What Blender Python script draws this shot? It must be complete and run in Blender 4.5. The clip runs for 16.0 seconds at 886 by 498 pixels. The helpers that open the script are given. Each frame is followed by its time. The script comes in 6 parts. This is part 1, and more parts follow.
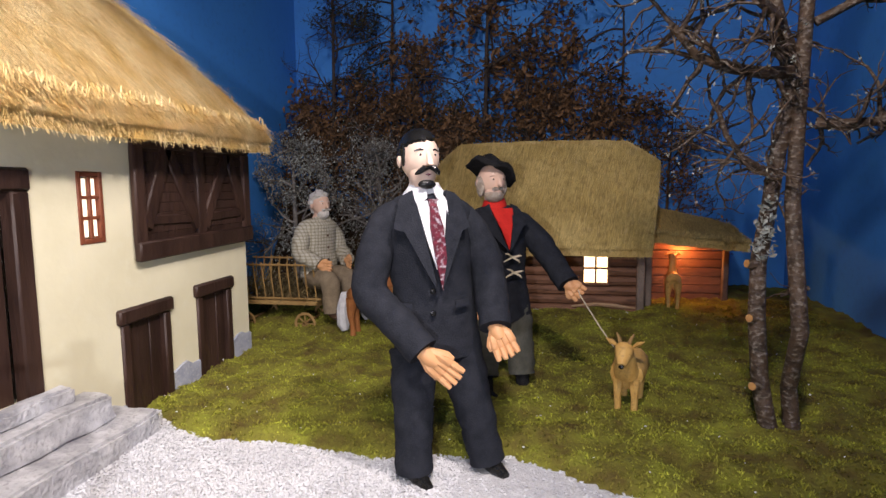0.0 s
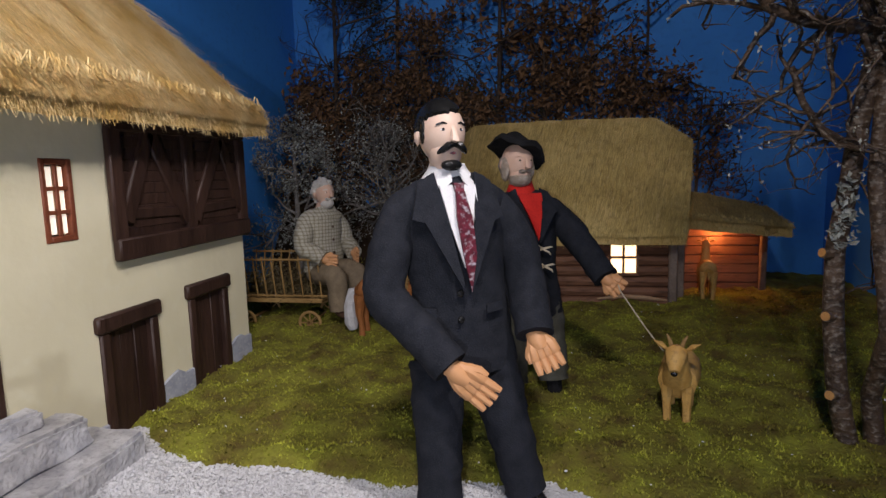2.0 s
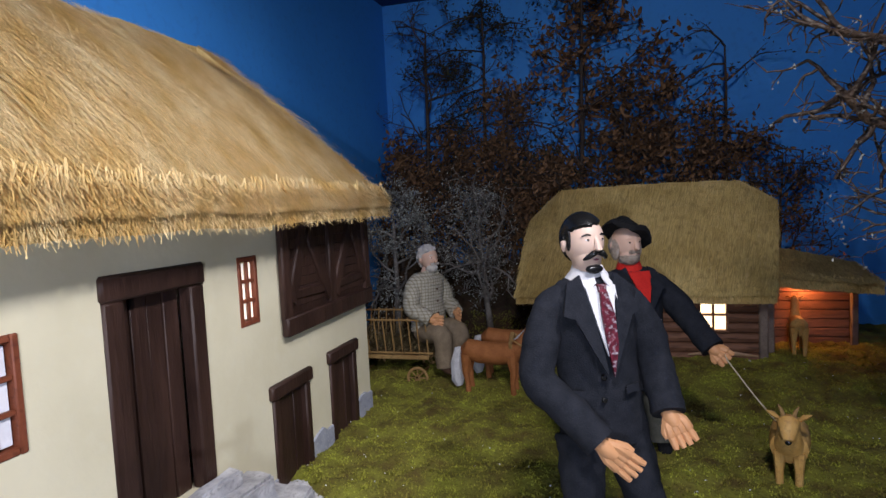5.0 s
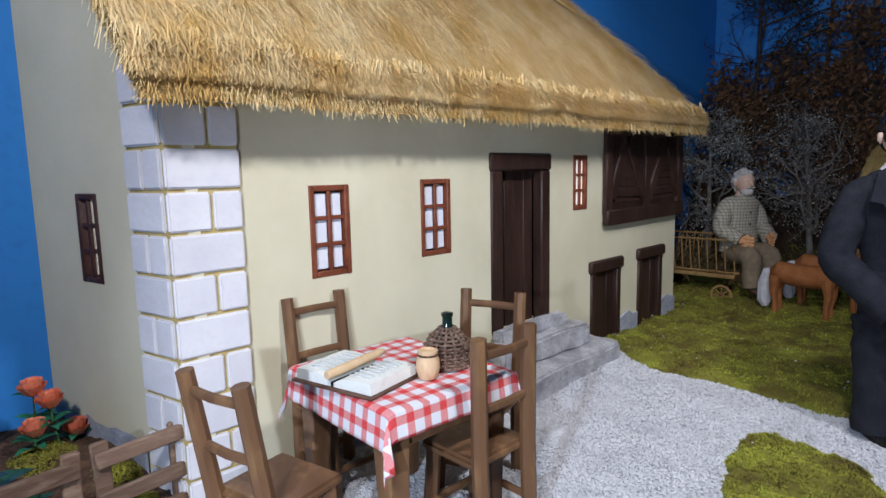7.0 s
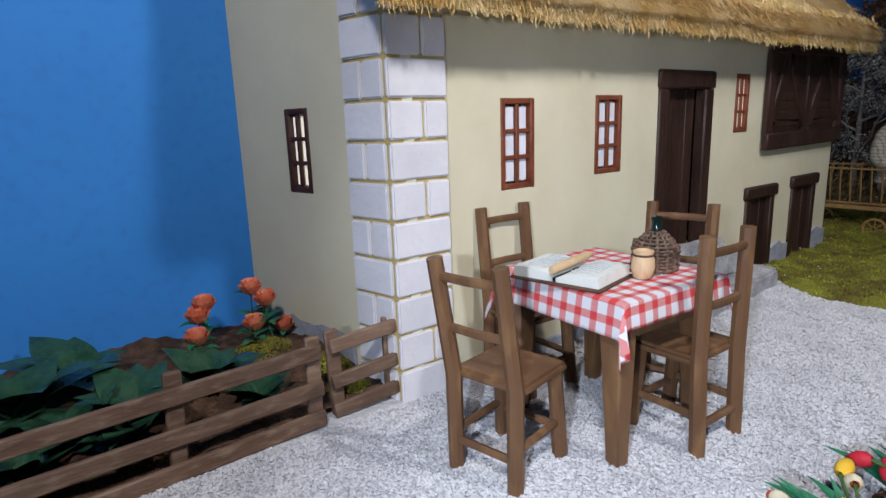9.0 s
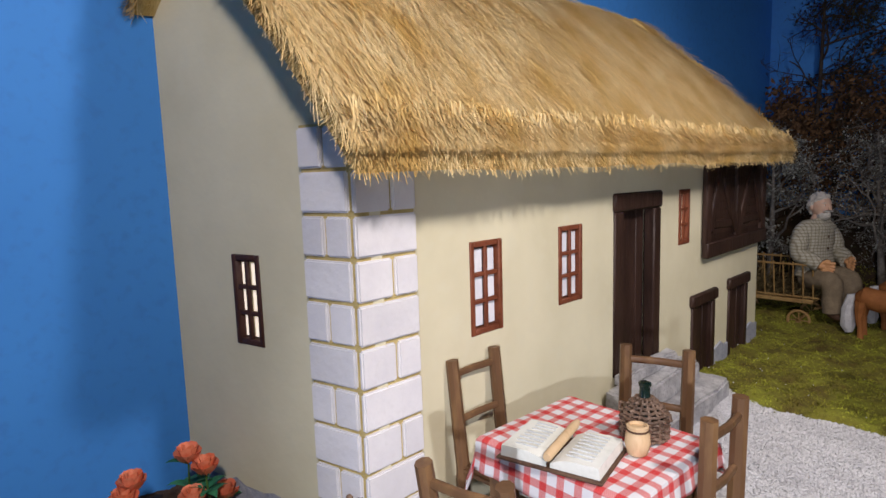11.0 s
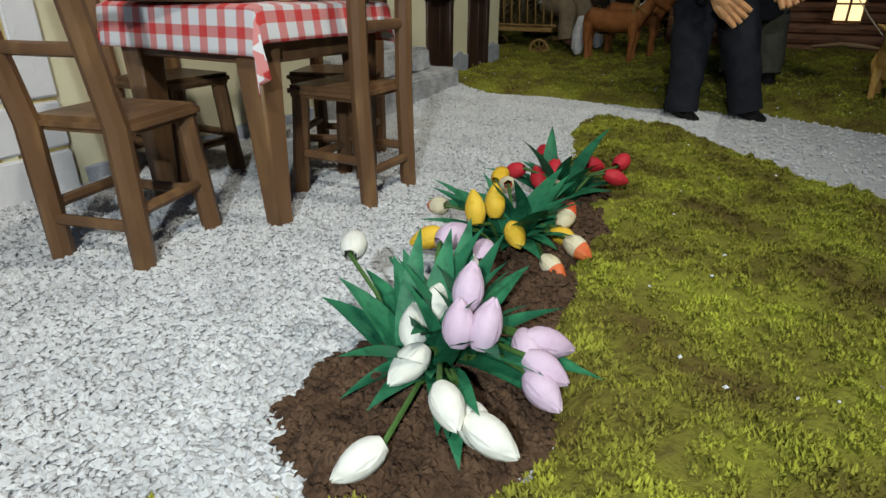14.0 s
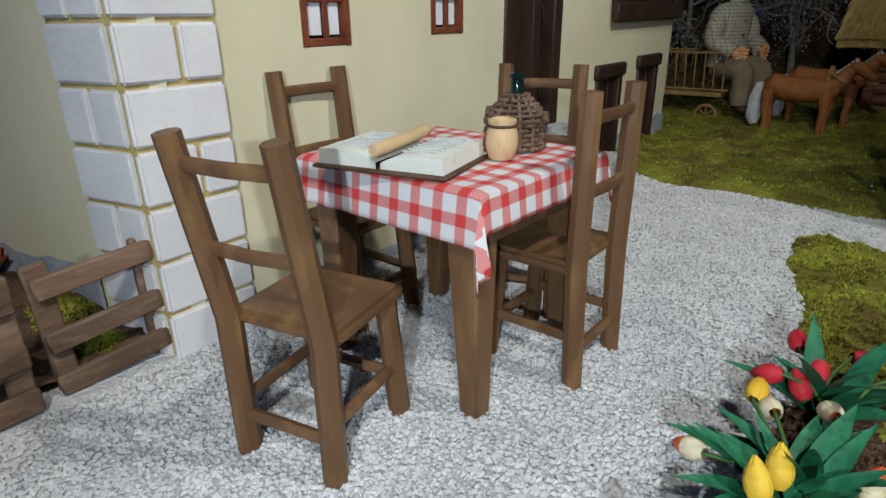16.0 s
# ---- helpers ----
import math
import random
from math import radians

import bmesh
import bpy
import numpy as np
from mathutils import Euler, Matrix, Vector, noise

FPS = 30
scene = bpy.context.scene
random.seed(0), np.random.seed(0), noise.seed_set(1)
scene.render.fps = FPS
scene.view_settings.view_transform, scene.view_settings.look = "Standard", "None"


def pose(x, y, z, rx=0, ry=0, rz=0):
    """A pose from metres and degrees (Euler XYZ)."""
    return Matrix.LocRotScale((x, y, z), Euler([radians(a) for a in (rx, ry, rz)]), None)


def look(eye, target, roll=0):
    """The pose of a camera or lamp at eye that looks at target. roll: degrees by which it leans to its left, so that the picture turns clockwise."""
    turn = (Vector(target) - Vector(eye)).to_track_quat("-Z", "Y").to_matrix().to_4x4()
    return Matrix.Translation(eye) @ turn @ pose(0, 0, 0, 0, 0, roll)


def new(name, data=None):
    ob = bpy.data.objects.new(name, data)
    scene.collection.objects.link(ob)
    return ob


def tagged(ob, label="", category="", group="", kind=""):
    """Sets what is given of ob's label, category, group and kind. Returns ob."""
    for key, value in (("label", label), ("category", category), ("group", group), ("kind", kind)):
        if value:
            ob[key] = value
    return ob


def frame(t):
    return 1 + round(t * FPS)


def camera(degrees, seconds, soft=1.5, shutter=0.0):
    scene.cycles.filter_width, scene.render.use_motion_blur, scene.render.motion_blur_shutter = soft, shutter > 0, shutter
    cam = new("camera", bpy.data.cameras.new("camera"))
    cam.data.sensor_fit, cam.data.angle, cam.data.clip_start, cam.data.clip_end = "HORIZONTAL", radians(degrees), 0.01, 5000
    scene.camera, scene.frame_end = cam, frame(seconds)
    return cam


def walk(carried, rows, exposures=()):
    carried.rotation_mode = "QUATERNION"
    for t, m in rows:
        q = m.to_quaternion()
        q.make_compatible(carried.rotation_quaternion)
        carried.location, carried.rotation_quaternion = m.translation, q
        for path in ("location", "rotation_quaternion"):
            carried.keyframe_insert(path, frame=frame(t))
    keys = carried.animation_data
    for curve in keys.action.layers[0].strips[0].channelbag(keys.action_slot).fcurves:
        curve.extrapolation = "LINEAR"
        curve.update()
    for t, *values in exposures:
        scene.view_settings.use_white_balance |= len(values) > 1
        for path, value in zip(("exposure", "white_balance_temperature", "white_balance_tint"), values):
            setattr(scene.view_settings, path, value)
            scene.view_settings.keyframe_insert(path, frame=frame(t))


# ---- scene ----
cam = camera(74.6, 16.0)
PATH = [
    (0, (0.747, 0.028, 0.421), (0.384, 1.983, 0.206), -0.5),
    (0.5, (0.737, 0.09, 0.419), (0.37, 2.046, 0.212), -0.8),
    (1, (0.737, 0.129, 0.404), (0.368, 2.081, 0.182), -1.4),
    (1.5, (0.725, 0.152, 0.403), (0.352, 2.1, 0.15), -1.5),
    (2, (0.695, 0.155, 0.414), (0.317, 2.102, 0.158), -1.5),
    (2.5, (0.668, 0.175, 0.437), (0.333, 2.131, 0.187), -1.1),
    (3, (0.65, 0.183, 0.473), (0.378, 2.148, 0.221), -1.3),
    (3.2, (0.644, 0.177, 0.488), (0.382, 2.146, 0.251), -1.4),
    (5.3, (0.575, -0.045, 0.516), (-0.109, 1.831, 0.4), -3.9),
    (5.5, (0.554, -0.082, 0.513), (-0.238, 1.751, 0.405), -4.8),
    (6, (0.605, -0.153, 0.513), (-0.498, 1.511, 0.393), -4.8),
    (6.5, (0.678, -0.202, 0.464), (-0.633, 1.3, 0.307), -2.1),
    (7, (0.707, -0.249, 0.417), (-0.711, 1.138, 0.159), -1.2),
    (7.5, (0.738, -0.299, 0.366), (-0.761, 0.975, 0.004), -1.3),
    (8, (0.726, -0.337, 0.355), (-0.847, 0.828, -0.055), -2.5),
    (8.2, (0.71, -0.348, 0.36), (-0.882, 0.779, -0.085), -2.0),
    (10.3, (0.546, -0.431, 0.428), (-0.943, 0.852, 0.06), -1.7),
    (10.5, (0.547, -0.42, 0.453), (-0.929, 0.881, 0.097), -1.6),
    (11, (0.53, -0.385, 0.493), (-0.887, 1.005, 0.246), -1.8),
    (11.5, (0.501, -0.352, 0.544), (-0.818, 1.146, 0.409), -2.5),
    (12, (0.466, -0.308, 0.53), (-0.641, 1.352, 0.389), -1.8),
    (12.5, (0.48, -0.263, 0.47), (-0.499, 1.467, 0.247), -1.0),
    (12.8, (0.518, -0.265, 0.388), (-0.461, 1.442, 0.033), -0.1),
    (13, (0.555, -0.279, 0.336), (-0.44, 1.392, -0.132), -0.4),
    (13.5, (0.596, -0.291, 0.245), (-0.295, 1.346, -0.481), 0.8),
    (14, (0.638, -0.292, 0.203), (-0.167, 1.347, -0.613), 0.3),
    (14.5, (0.657, -0.28, 0.197), (-0.123, 1.338, -0.682), -0.0),
    (15, (0.645, -0.262, 0.24), (-0.153, 1.333, -0.666), 0.9),
    (15.5, (0.568, -0.248, 0.281), (-0.451, 1.268, -0.534), -0.7),
    (16, (0.499, -0.227, 0.3), (-0.644, 1.238, -0.439), -0.7),
]
EXPOSURES = [(0, 0.62, 6400, 21), (0.5, -0.1, 6350, 21), (1.0, 0.66, 6350, 21), (1.5, 0.08, 6300, 20), (2.5, -0.2, 6050, 18), (3.2, -0.27, 5900, 18), (5.3, 0.0, 5700, 18), (6.5, -0.1, 5600, 16), (8.2, -0.48, 5450, 12), (10.3, -0.26, 6350, 19), (11.5, -0.27, 6300, 19), (12.0, -0.3, 6050, 17), (12.5, -0.35, 5700, 11), (13.5, -0.82, 6250, 3), (14.5, -0.8, 6400, 1), (16, -0.64, 6050, 4)]
walk(cam, [(t, look(eye, target, roll)) for t, eye, target, roll in PATH], EXPOSURES)

# ---- world and lamps ----
world = bpy.data.worlds.new("room")
world.use_nodes = True
world.node_tree.nodes["Background"].inputs[0].default_value = (0.9, 0.92, 1.0, 1)
world.node_tree.nodes["Background"].inputs[1].default_value = 0.05
scene.world = world


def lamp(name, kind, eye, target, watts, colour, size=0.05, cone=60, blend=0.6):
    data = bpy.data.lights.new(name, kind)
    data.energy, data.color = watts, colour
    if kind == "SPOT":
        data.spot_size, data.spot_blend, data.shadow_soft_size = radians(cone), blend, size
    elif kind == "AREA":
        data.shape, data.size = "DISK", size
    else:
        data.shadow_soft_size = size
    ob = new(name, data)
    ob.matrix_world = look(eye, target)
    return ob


WARM = (1.0, 0.93, 0.83)
lamp("ceiling_spot_house", "SPOT", (1.05, 0.34, 1.27), (-0.2, 0.15, 0.35), 50, WARM, 0.045, 115, 0.7)
lamp("ceiling_spot_table", "SPOT", (0.95, -0.75, 1.25), (-0.26, -0.2, 0.22), 64, (1.0, 0.94, 0.86), 0.06, 105, 0.9)
lamp("ceiling_spot_lawn", "SPOT", (0.7, 0.0, 1.28), (0.7, 1.9, 0.4), 40, WARM, 0.06, 105, 0.9)
# Fixed, unseen stand-in for the hand torch that moves with the camera.
lamp("torch_stand_in", "SPOT", (0.70, -0.62, 0.42), (0.36, 0.5, 0.05), 29.0, (0.90, 0.95, 1.0), 0.012, 85, 0.8)
lamp("hut_lamp", "POINT", (0.88, 1.917, 0.19), (0.88, 1.80, 0.1), 0.6, (1.0, 0.62, 0.25), 0.02)
lamp("shed_lamp", "POINT", (1.16, 1.982, 0.218), (1.14, 1.80, 0.1), 0.6, (1.0, 0.36, 0.08), 0.01)


# ---- materials ----
def rgb(c):
    return (*c, 1.0)


def mat(name, a, b, scale=30.0, rough=0.8, bump=0.3, fine=None, c=None, stretch=(1, 1, 1), island=0.0, obj=0.0, spec=0.3, metal=0.0, detail=8):
    """Colour a to b by a broad noise, flecks of c by a fine one, relief by both."""
    m = bpy.data.materials.new(name)
    m.use_nodes = True
    t, n = m.node_tree, m.node_tree.nodes
    p = n["Principled BSDF"]
    p.inputs["Roughness"].default_value, p.inputs["Metallic"].default_value = rough, metal
    p.inputs["Specular IOR Level"].default_value = spec
    tc, mp = n.new("ShaderNodeTexCoord"), n.new("ShaderNodeMapping")
    mp.inputs["Scale"].default_value = stretch
    t.links.new(tc.outputs["Object"], mp.inputs[0])
    n1, n2 = n.new("ShaderNodeTexNoise"), n.new("ShaderNodeTexNoise")
    n1.inputs["Scale"].default_value, n1.inputs["Detail"].default_value = scale, detail
    n2.inputs["Scale"].default_value, n2.inputs["Detail"].default_value = fine or scale * 9, 4
    for q in (n1, n2):
        t.links.new(mp.outputs[0], q.inputs["Vector"])
    r1 = n.new("ShaderNodeValToRGB")
    r1.color_ramp.elements[0].position, r1.color_ramp.elements[1].position = 0.33, 0.68
    r1.color_ramp.elements[0].color, r1.color_ramp.elements[1].color = rgb(a), rgb(b)
    t.links.new(n1.outputs[0], r1.inputs[0])
    col = r1.outputs[0]
    r2 = n.new("ShaderNodeValToRGB")
    r2.color_ramp.elements[0].position, r2.color_ramp.elements[1].position = 0.52, 0.72
    t.links.new(n2.outputs[0], r2.inputs[0])
    mx = n.new("ShaderNodeMixRGB")
    mx.inputs[2].default_value = rgb(c or tuple(0.6 * v for v in a))
    mm = n.new("ShaderNodeMath")
    mm.operation, mm.inputs[1].default_value = "MULTIPLY", 0.6
    t.links.new(r2.outputs[0], mm.inputs[0]), t.links.new(mm.outputs[0], mx.inputs[0]), t.links.new(col, mx.inputs[1])
    col = mx.outputs[0]
    if island or obj:
        hs = n.new("ShaderNodeHueSaturation")
        mr = n.new("ShaderNodeMapRange")
        k = island or obj
        mr.inputs["To Min"].default_value, mr.inputs["To Max"].default_value = 1 - k, 1 + k
        if island:
            src = n.new("ShaderNodeNewGeometry").outputs["Random Per Island"]
        else:
            src = n.new("ShaderNodeObjectInfo").outputs["Random"]
        t.links.new(src, mr.inputs["Value"]), t.links.new(mr.outputs[0], hs.inputs["Value"]), t.links.new(col, hs.inputs["Color"])
        col = hs.outputs[0]
    t.links.new(col, p.inputs["Base Color"])
    if bump:
        ad = n.new("ShaderNodeMath")
        ad.operation = "ADD"
        t.links.new(n1.outputs[0], ad.inputs[0]), t.links.new(n2.outputs[0], ad.inputs[1])
        bp = n.new("ShaderNodeBump")
        bp.inputs["Strength"].default_value, bp.inputs["Distance"].default_value = bump, 0.004
        t.links.new(ad.outputs[0], bp.inputs["Height"]), t.links.new(bp.outputs[0], p.inputs["Normal"])
    return m


def glow(name, colour, strength):
    m = bpy.data.materials.new(name)
    m.use_nodes = True
    p = m.node_tree.nodes["Principled BSDF"]
    p.inputs["Base Color"].default_value = rgb(colour)
    p.inputs["Emission Color"].default_value, p.inputs["Emission Strength"].default_value = rgb(colour), strength
    return m


M_BLUE = mat("blue_wall_paint", (0.045, 0.235, 0.66), (0.052, 0.26, 0.71), 3, 0.7, 0.06, 60, (0.045, 0.2, 0.58))
M_CEIL = mat("ceiling_paint", (0.02, 0.05, 0.14), (0.025, 0.06, 0.16), 3, 0.9, 0.05)
M_FRONT = mat("room_paint", (0.25, 0.25, 0.26), (0.3, 0.3, 0.3), 3, 0.9, 0.05)
M_GRAVELBED = mat("gravel_bed", (0.52, 0.52, 0.54), (0.62, 0.62, 0.63), 60, 0.95, 0.8, 260, (0.42, 0.42, 0.43))
M_PEBBLE = mat("pale_gravel", (0.52, 0.52, 0.535), (0.64, 0.64, 0.65), 14, 0.9, 0.2, 300, (0.46, 0.46, 0.48), island=0.13)
M_MOSS = mat("moss_bed", (0.110, 0.080, 0.018), (0.24, 0.25, 0.028), 16, 0.95, 1.0, 150, (0.10, 0.075, 0.02))
M_MOSSTUFT = mat("moss_sprigs", (0.150, 0.120, 0.022), (0.40, 0.42, 0.045), 16, 0.9, 0.0, 60, (0.16, 0.15, 0.03), island=0.38)
M_SOIL = mat("soil", (0.06, 0.032, 0.018), (0.135, 0.078, 0.045), 55, 0.95, 1.0, 240, (0.02, 0.012, 0.008))
M_PLASTER = mat("cream_plaster", (0.66, 0.61, 0.42), (0.74, 0.69, 0.49), 7, 0.75, 0.22, 42, (0.70, 0.66, 0.48))
M_GREYBASE = mat("grey_blue_plinth", (0.28, 0.30, 0.36), (0.42, 0.44, 0.50), 30, 0.85, 0.5, 150, (0.55, 0.55, 0.56))
M_QUOIN = mat("white_quoin_paint", (0.70, 0.69, 0.72), (0.79, 0.78, 0.79), 16, 0.65, 0.22, 110, (0.70, 0.69, 0.70), obj=0.04)
M_MORTAR = mat("ochre_mortar", (0.48, 0.36, 0.13), (0.62, 0.5, 0.22), 60, 0.9, 0.4)
M_STRAW = mat("thatch_bed", (0.50, 0.34, 0.11), (0.66, 0.50, 0.22), 25, 0.95, 0.9, 160, (0.34, 0.22, 0.07), stretch=(1, 5, 1))
M_STRAND = mat("straw", (0.64, 0.42, 0.13), (0.84, 0.69, 0.39), 9, 0.7, 0.0, 60, (0.60, 0.38, 0.11), stretch=(1, 1.6, 1), island=0.24)
M_STRANDHUT = mat("old_straw", (0.44, 0.315, 0.10), (0.60, 0.45, 0.17), 10, 0.8, 0.0, 60, (0.24, 0.16, 0.05), island=0.3)
M_DARKWOOD = mat("dark_stained_wood", (0.028, 0.014, 0.010), (0.055, 0.028, 0.020), 22, 0.5, 0.5, 120, (0.02, 0.01, 0.008), stretch=(1, 1, 0.2), obj=0.15)
M_REDWOOD = mat("red_brown_window_paint", (0.16, 0.045, 0.02), (0.22, 0.065, 0.03), 30, 0.5, 0.3, 150, (0.08, 0.02, 0.012))
M_GABLEWIN = mat("dark_brown_window_paint", (0.05, 0.02, 0.015), (0.08, 0.035, 0.025), 30, 0.5, 0.3)
M_CHAIR = mat("brown_chair_wood", (0.115, 0.060, 0.029), (0.165, 0.088, 0.043), 14, 0.45, 0.3, 55, (0.27, 0.155, 0.065), stretch=(1, 1, 0.25), obj=0.12)
M_FENCE = mat("weathered_fence_wood", (0.12, 0.07, 0.045), (0.23, 0.15, 0.10), 30, 0.65, 0.5, 120, (0.30, 0.22, 0.15), stretch=(1, 0.3, 1), obj=0.2)
M_STONE = mat("grey_step_stone", (0.34, 0.34, 0.36), (0.60, 0.60, 0.61), 30, 0.9, 0.9, 150, (0.22, 0.22, 0.23))
M_LOG = mat("brown_log", (0.13, 0.060, 0.034), (0.25, 0.12, 0.068), 25, 0.7, 0.6, 130, (0.03, 0.014, 0.008), stretch=(0.2, 1, 1), obj=0.2)
M_GREYWOOD = mat("grey_post_wood", (0.16, 0.12, 0.095), (0.26, 0.2, 0.16), 30, 0.8, 0.5)
# The bark's pale flecks put its glints into the colour.
M_BARK = mat("cherry_bark", (0.036, 0.024, 0.016), (0.105, 0.068, 0.044), 34, 0.5, 0.9, 110, (0.34, 0.30, 0.25), stretch=(1, 1, 1.5))
M_CUT = mat("cut_wood", (0.45, 0.22, 0.07), (0.55, 0.30, 0.10), 60, 0.7, 0.2)
M_TWIG = mat("grey_twig", (0.095, 0.082, 0.070), (0.20, 0.18, 0.16), 40, 0.85, 0.2, 150, (0.28, 0.28, 0.26), island=0.35)
M_DARKTWIG = mat("dark_twig", (0.030, 0.022, 0.018), (0.065, 0.048, 0.038), 40, 0.85, 0.2, island=0.3)
M_LICHEN = mat("lichen", (0.30, 0.32, 0.29), (0.42, 0.43, 0.38), 80, 0.95, 0.3, island=0.3)
M_DRYLEAF = mat("dry_oak_leaf", (0.10, 0.052, 0.024), (0.19, 0.105, 0.05), 30, 0.7, 0.2, island=0.45)
M_NEEDLE = mat("dark_needle", (0.018, 0.022, 0.012), (0.04, 0.042, 0.022), 30, 0.8, 0.0, island=0.4)
M_BANK = mat("earth_bank", (0.022, 0.013, 0.008), (0.055, 0.032, 0.016), 14, 0.95, 1.0, 90, (0.04, 0.045, 0.012))
M_GLASS = mat("dull_pane", (0.72, 0.73, 0.78), (0.84, 0.85, 0.89), 25, 0.35, 0.1, 90, (0.70, 0.70, 0.74))
M_GLOW = glow("lit_window", (1.0, 0.72, 0.36), 2.6)
M_SUIT = mat("black_wool", (0.013, 0.015, 0.020), (0.022, 0.024, 0.031), 60, 0.9, 0.35, 500, (0.032, 0.033, 0.040), spec=0.12)
M_SKIN = mat("painted_flesh", (0.60, 0.40, 0.30), (0.66, 0.45, 0.34), 30, 0.4, 0.05, 80, (0.62, 0.36, 0.27))
M_FACE = mat("pale_painted_flesh", (0.62, 0.455, 0.36), (0.67, 0.50, 0.40), 30, 0.4, 0.05, 80, (0.6, 0.42, 0.33))
M_PALM = mat("orange_flesh_paint", (0.58, 0.29, 0.13), (0.64, 0.34, 0.16), 30, 0.45, 0.05, 80, (0.5, 0.25, 0.1))
M_HAIR = mat("black_gloss_paint", (0.006, 0.006, 0.006), (0.012, 0.012, 0.012), 60, 0.25, 0.1)
M_WHITE = mat("white_cotton", (0.72, 0.72, 0.74), (0.8, 0.8, 0.81), 60, 0.85, 0.3, 400, (0.66, 0.66, 0.69))
M_TIE = mat("paisley_tie", (0.060, 0.006, 0.014), (0.15, 0.014, 0.030), 160, 0.6, 0.1, 170, (0.62, 0.66, 0.72), detail=2)
M_RED = mat("red_knit", (0.50, 0.015, 0.01), (0.6, 0.025, 0.015), 60, 0.85, 0.4, 400, (0.35, 0.01, 0.008))
M_TROUSER = mat("grey_green_cloth", (0.055, 0.055, 0.042), (0.085, 0.083, 0.066), 60, 0.9, 0.4, 400, (0.04, 0.04, 0.034))
M_BEARD = mat("grey_wool_hair", (0.28, 0.22, 0.17), (0.42, 0.36, 0.3), 120, 0.95, 0.8, 500, (0.2, 0.14, 0.1))
M_WHITEHAIR = mat("white_wool_hair", (0.55, 0.52, 0.48), (0.68, 0.65, 0.6), 120, 0.95, 0.8, 500, (0.42, 0.4, 0.36))
M_TWEED = mat("grey_tweed", (0.38, 0.36, 0.29), (0.48, 0.46, 0.38), 90, 0.9, 0.4, 330, (0.22, 0.21, 0.17))
# woven check of the tweed: thin dark lines both ways
TW = M_TWEED.node_tree
tw_out = next(n for n in TW.nodes if n.type == "BSDF_PRINCIPLED")
for way in ("X", "Z"):
    co, wv, rp, mu = TW.nodes.new("ShaderNodeTexCoord"), TW.nodes.new("ShaderNodeTexWave"), TW.nodes.new("ShaderNodeValToRGB"), TW.nodes.new("ShaderNodeMixRGB")
    wv.bands_direction, wv.inputs["Scale"].default_value, wv.inputs["Distortion"].default_value = way, 34, 0.4
    rp.color_ramp.elements[0].position, rp.color_ramp.elements[1].position = 0.05, 0.35
    rp.color_ramp.elements[0].color = (0.68, 0.64, 0.58, 1)
    mu.blend_type, mu.inputs[0].default_value = "MULTIPLY", 1.0
    TW.links.new(co.outputs["Object"], wv.inputs["Vector"]), TW.links.new(wv.outputs["Color"], rp.inputs[0])
    TW.links.new(tw_out.inputs["Base Color"].links[0].from_socket, mu.inputs[1]), TW.links.new(rp.outputs[0], mu.inputs[2])
    TW.links.new(mu.outputs[0], tw_out.inputs["Base Color"])
M_BROWNCLOTH = mat("brown_trouser_cloth", (0.17, 0.13, 0.085), (0.24, 0.185, 0.12), 60, 0.9, 0.4, 330, (0.1, 0.075, 0.05))
M_GOAT = mat("tan_goat_paint", (0.54, 0.30, 0.075), (0.66, 0.41, 0.13), 40, 0.55, 0.15, 200, (0.33, 0.18, 0.06))
M_PONY = mat("chestnut_felt", (0.24, 0.085, 0.022), (0.34, 0.13, 0.04), 40, 0.75, 0.3, 300, (0.17, 0.06, 0.016))
M_ROPE = mat("pale_cord", (0.48, 0.40, 0.28), (0.58, 0.5, 0.37), 200, 0.9, 0.3)
M_CART = mat("yellow_cart_wood", (0.26, 0.15, 0.05), (0.36, 0.23, 0.085), 40, 0.7, 0.3, 200, (0.16, 0.085, 0.03), stretch=(0.3, 1, 1))
M_PAPER = mat("ruled_paper", (0.70, 0.71, 0.64), (0.78, 0.79, 0.73), 20, 0.85, 0.2, 90, (0.6, 0.62, 0.55))
M_COVER = mat("brown_book_cover", (0.07, 0.035, 0.02), (0.11, 0.06, 0.035), 60, 0.7, 0.2)
M_INK = mat("faded_ink", (0.50, 0.52, 0.52), (0.58, 0.60, 0.59), 60, 0.9, 0.0)
M_PALEWOOD = mat("pale_turned_wood", (0.58, 0.40, 0.22), (0.68, 0.50, 0.30), 40, 0.55, 0.15, 160, (0.5, 0.33, 0.17), stretch=(1, 1, 0.3))
M_WICKER = mat("dark_wicker", (0.085, 0.050, 0.032), (0.20, 0.125, 0.085), 60, 0.5, 0.4, 240, (0.3, 0.21, 0.15), island=0.35)
M_BOTTLE = mat("dark_green_glass", (0.005, 0.014, 0.011), (0.01, 0.022, 0.018), 60, 0.12, 0.0, spec=0.6)
M_LEAF = mat("silk_leaf_green", (0.018, 0.12, 0.06), (0.045, 0.24, 0.11), 35, 0.55, 0.25, 160, (0.01, 0.06, 0.035), island=0.2)
M_BEDLEAF = mat("bluish_bed_leaf", (0.016, 0.055, 0.030), (0.04, 0.105, 0.052), 35, 0.25, 0.3, 160, (0.05, 0.11, 0.09), island=0.2)
M_STEM = mat("stem_green", (0.05, 0.11, 0.025), (0.08, 0.16, 0.04), 35, 0.6, 0.1)
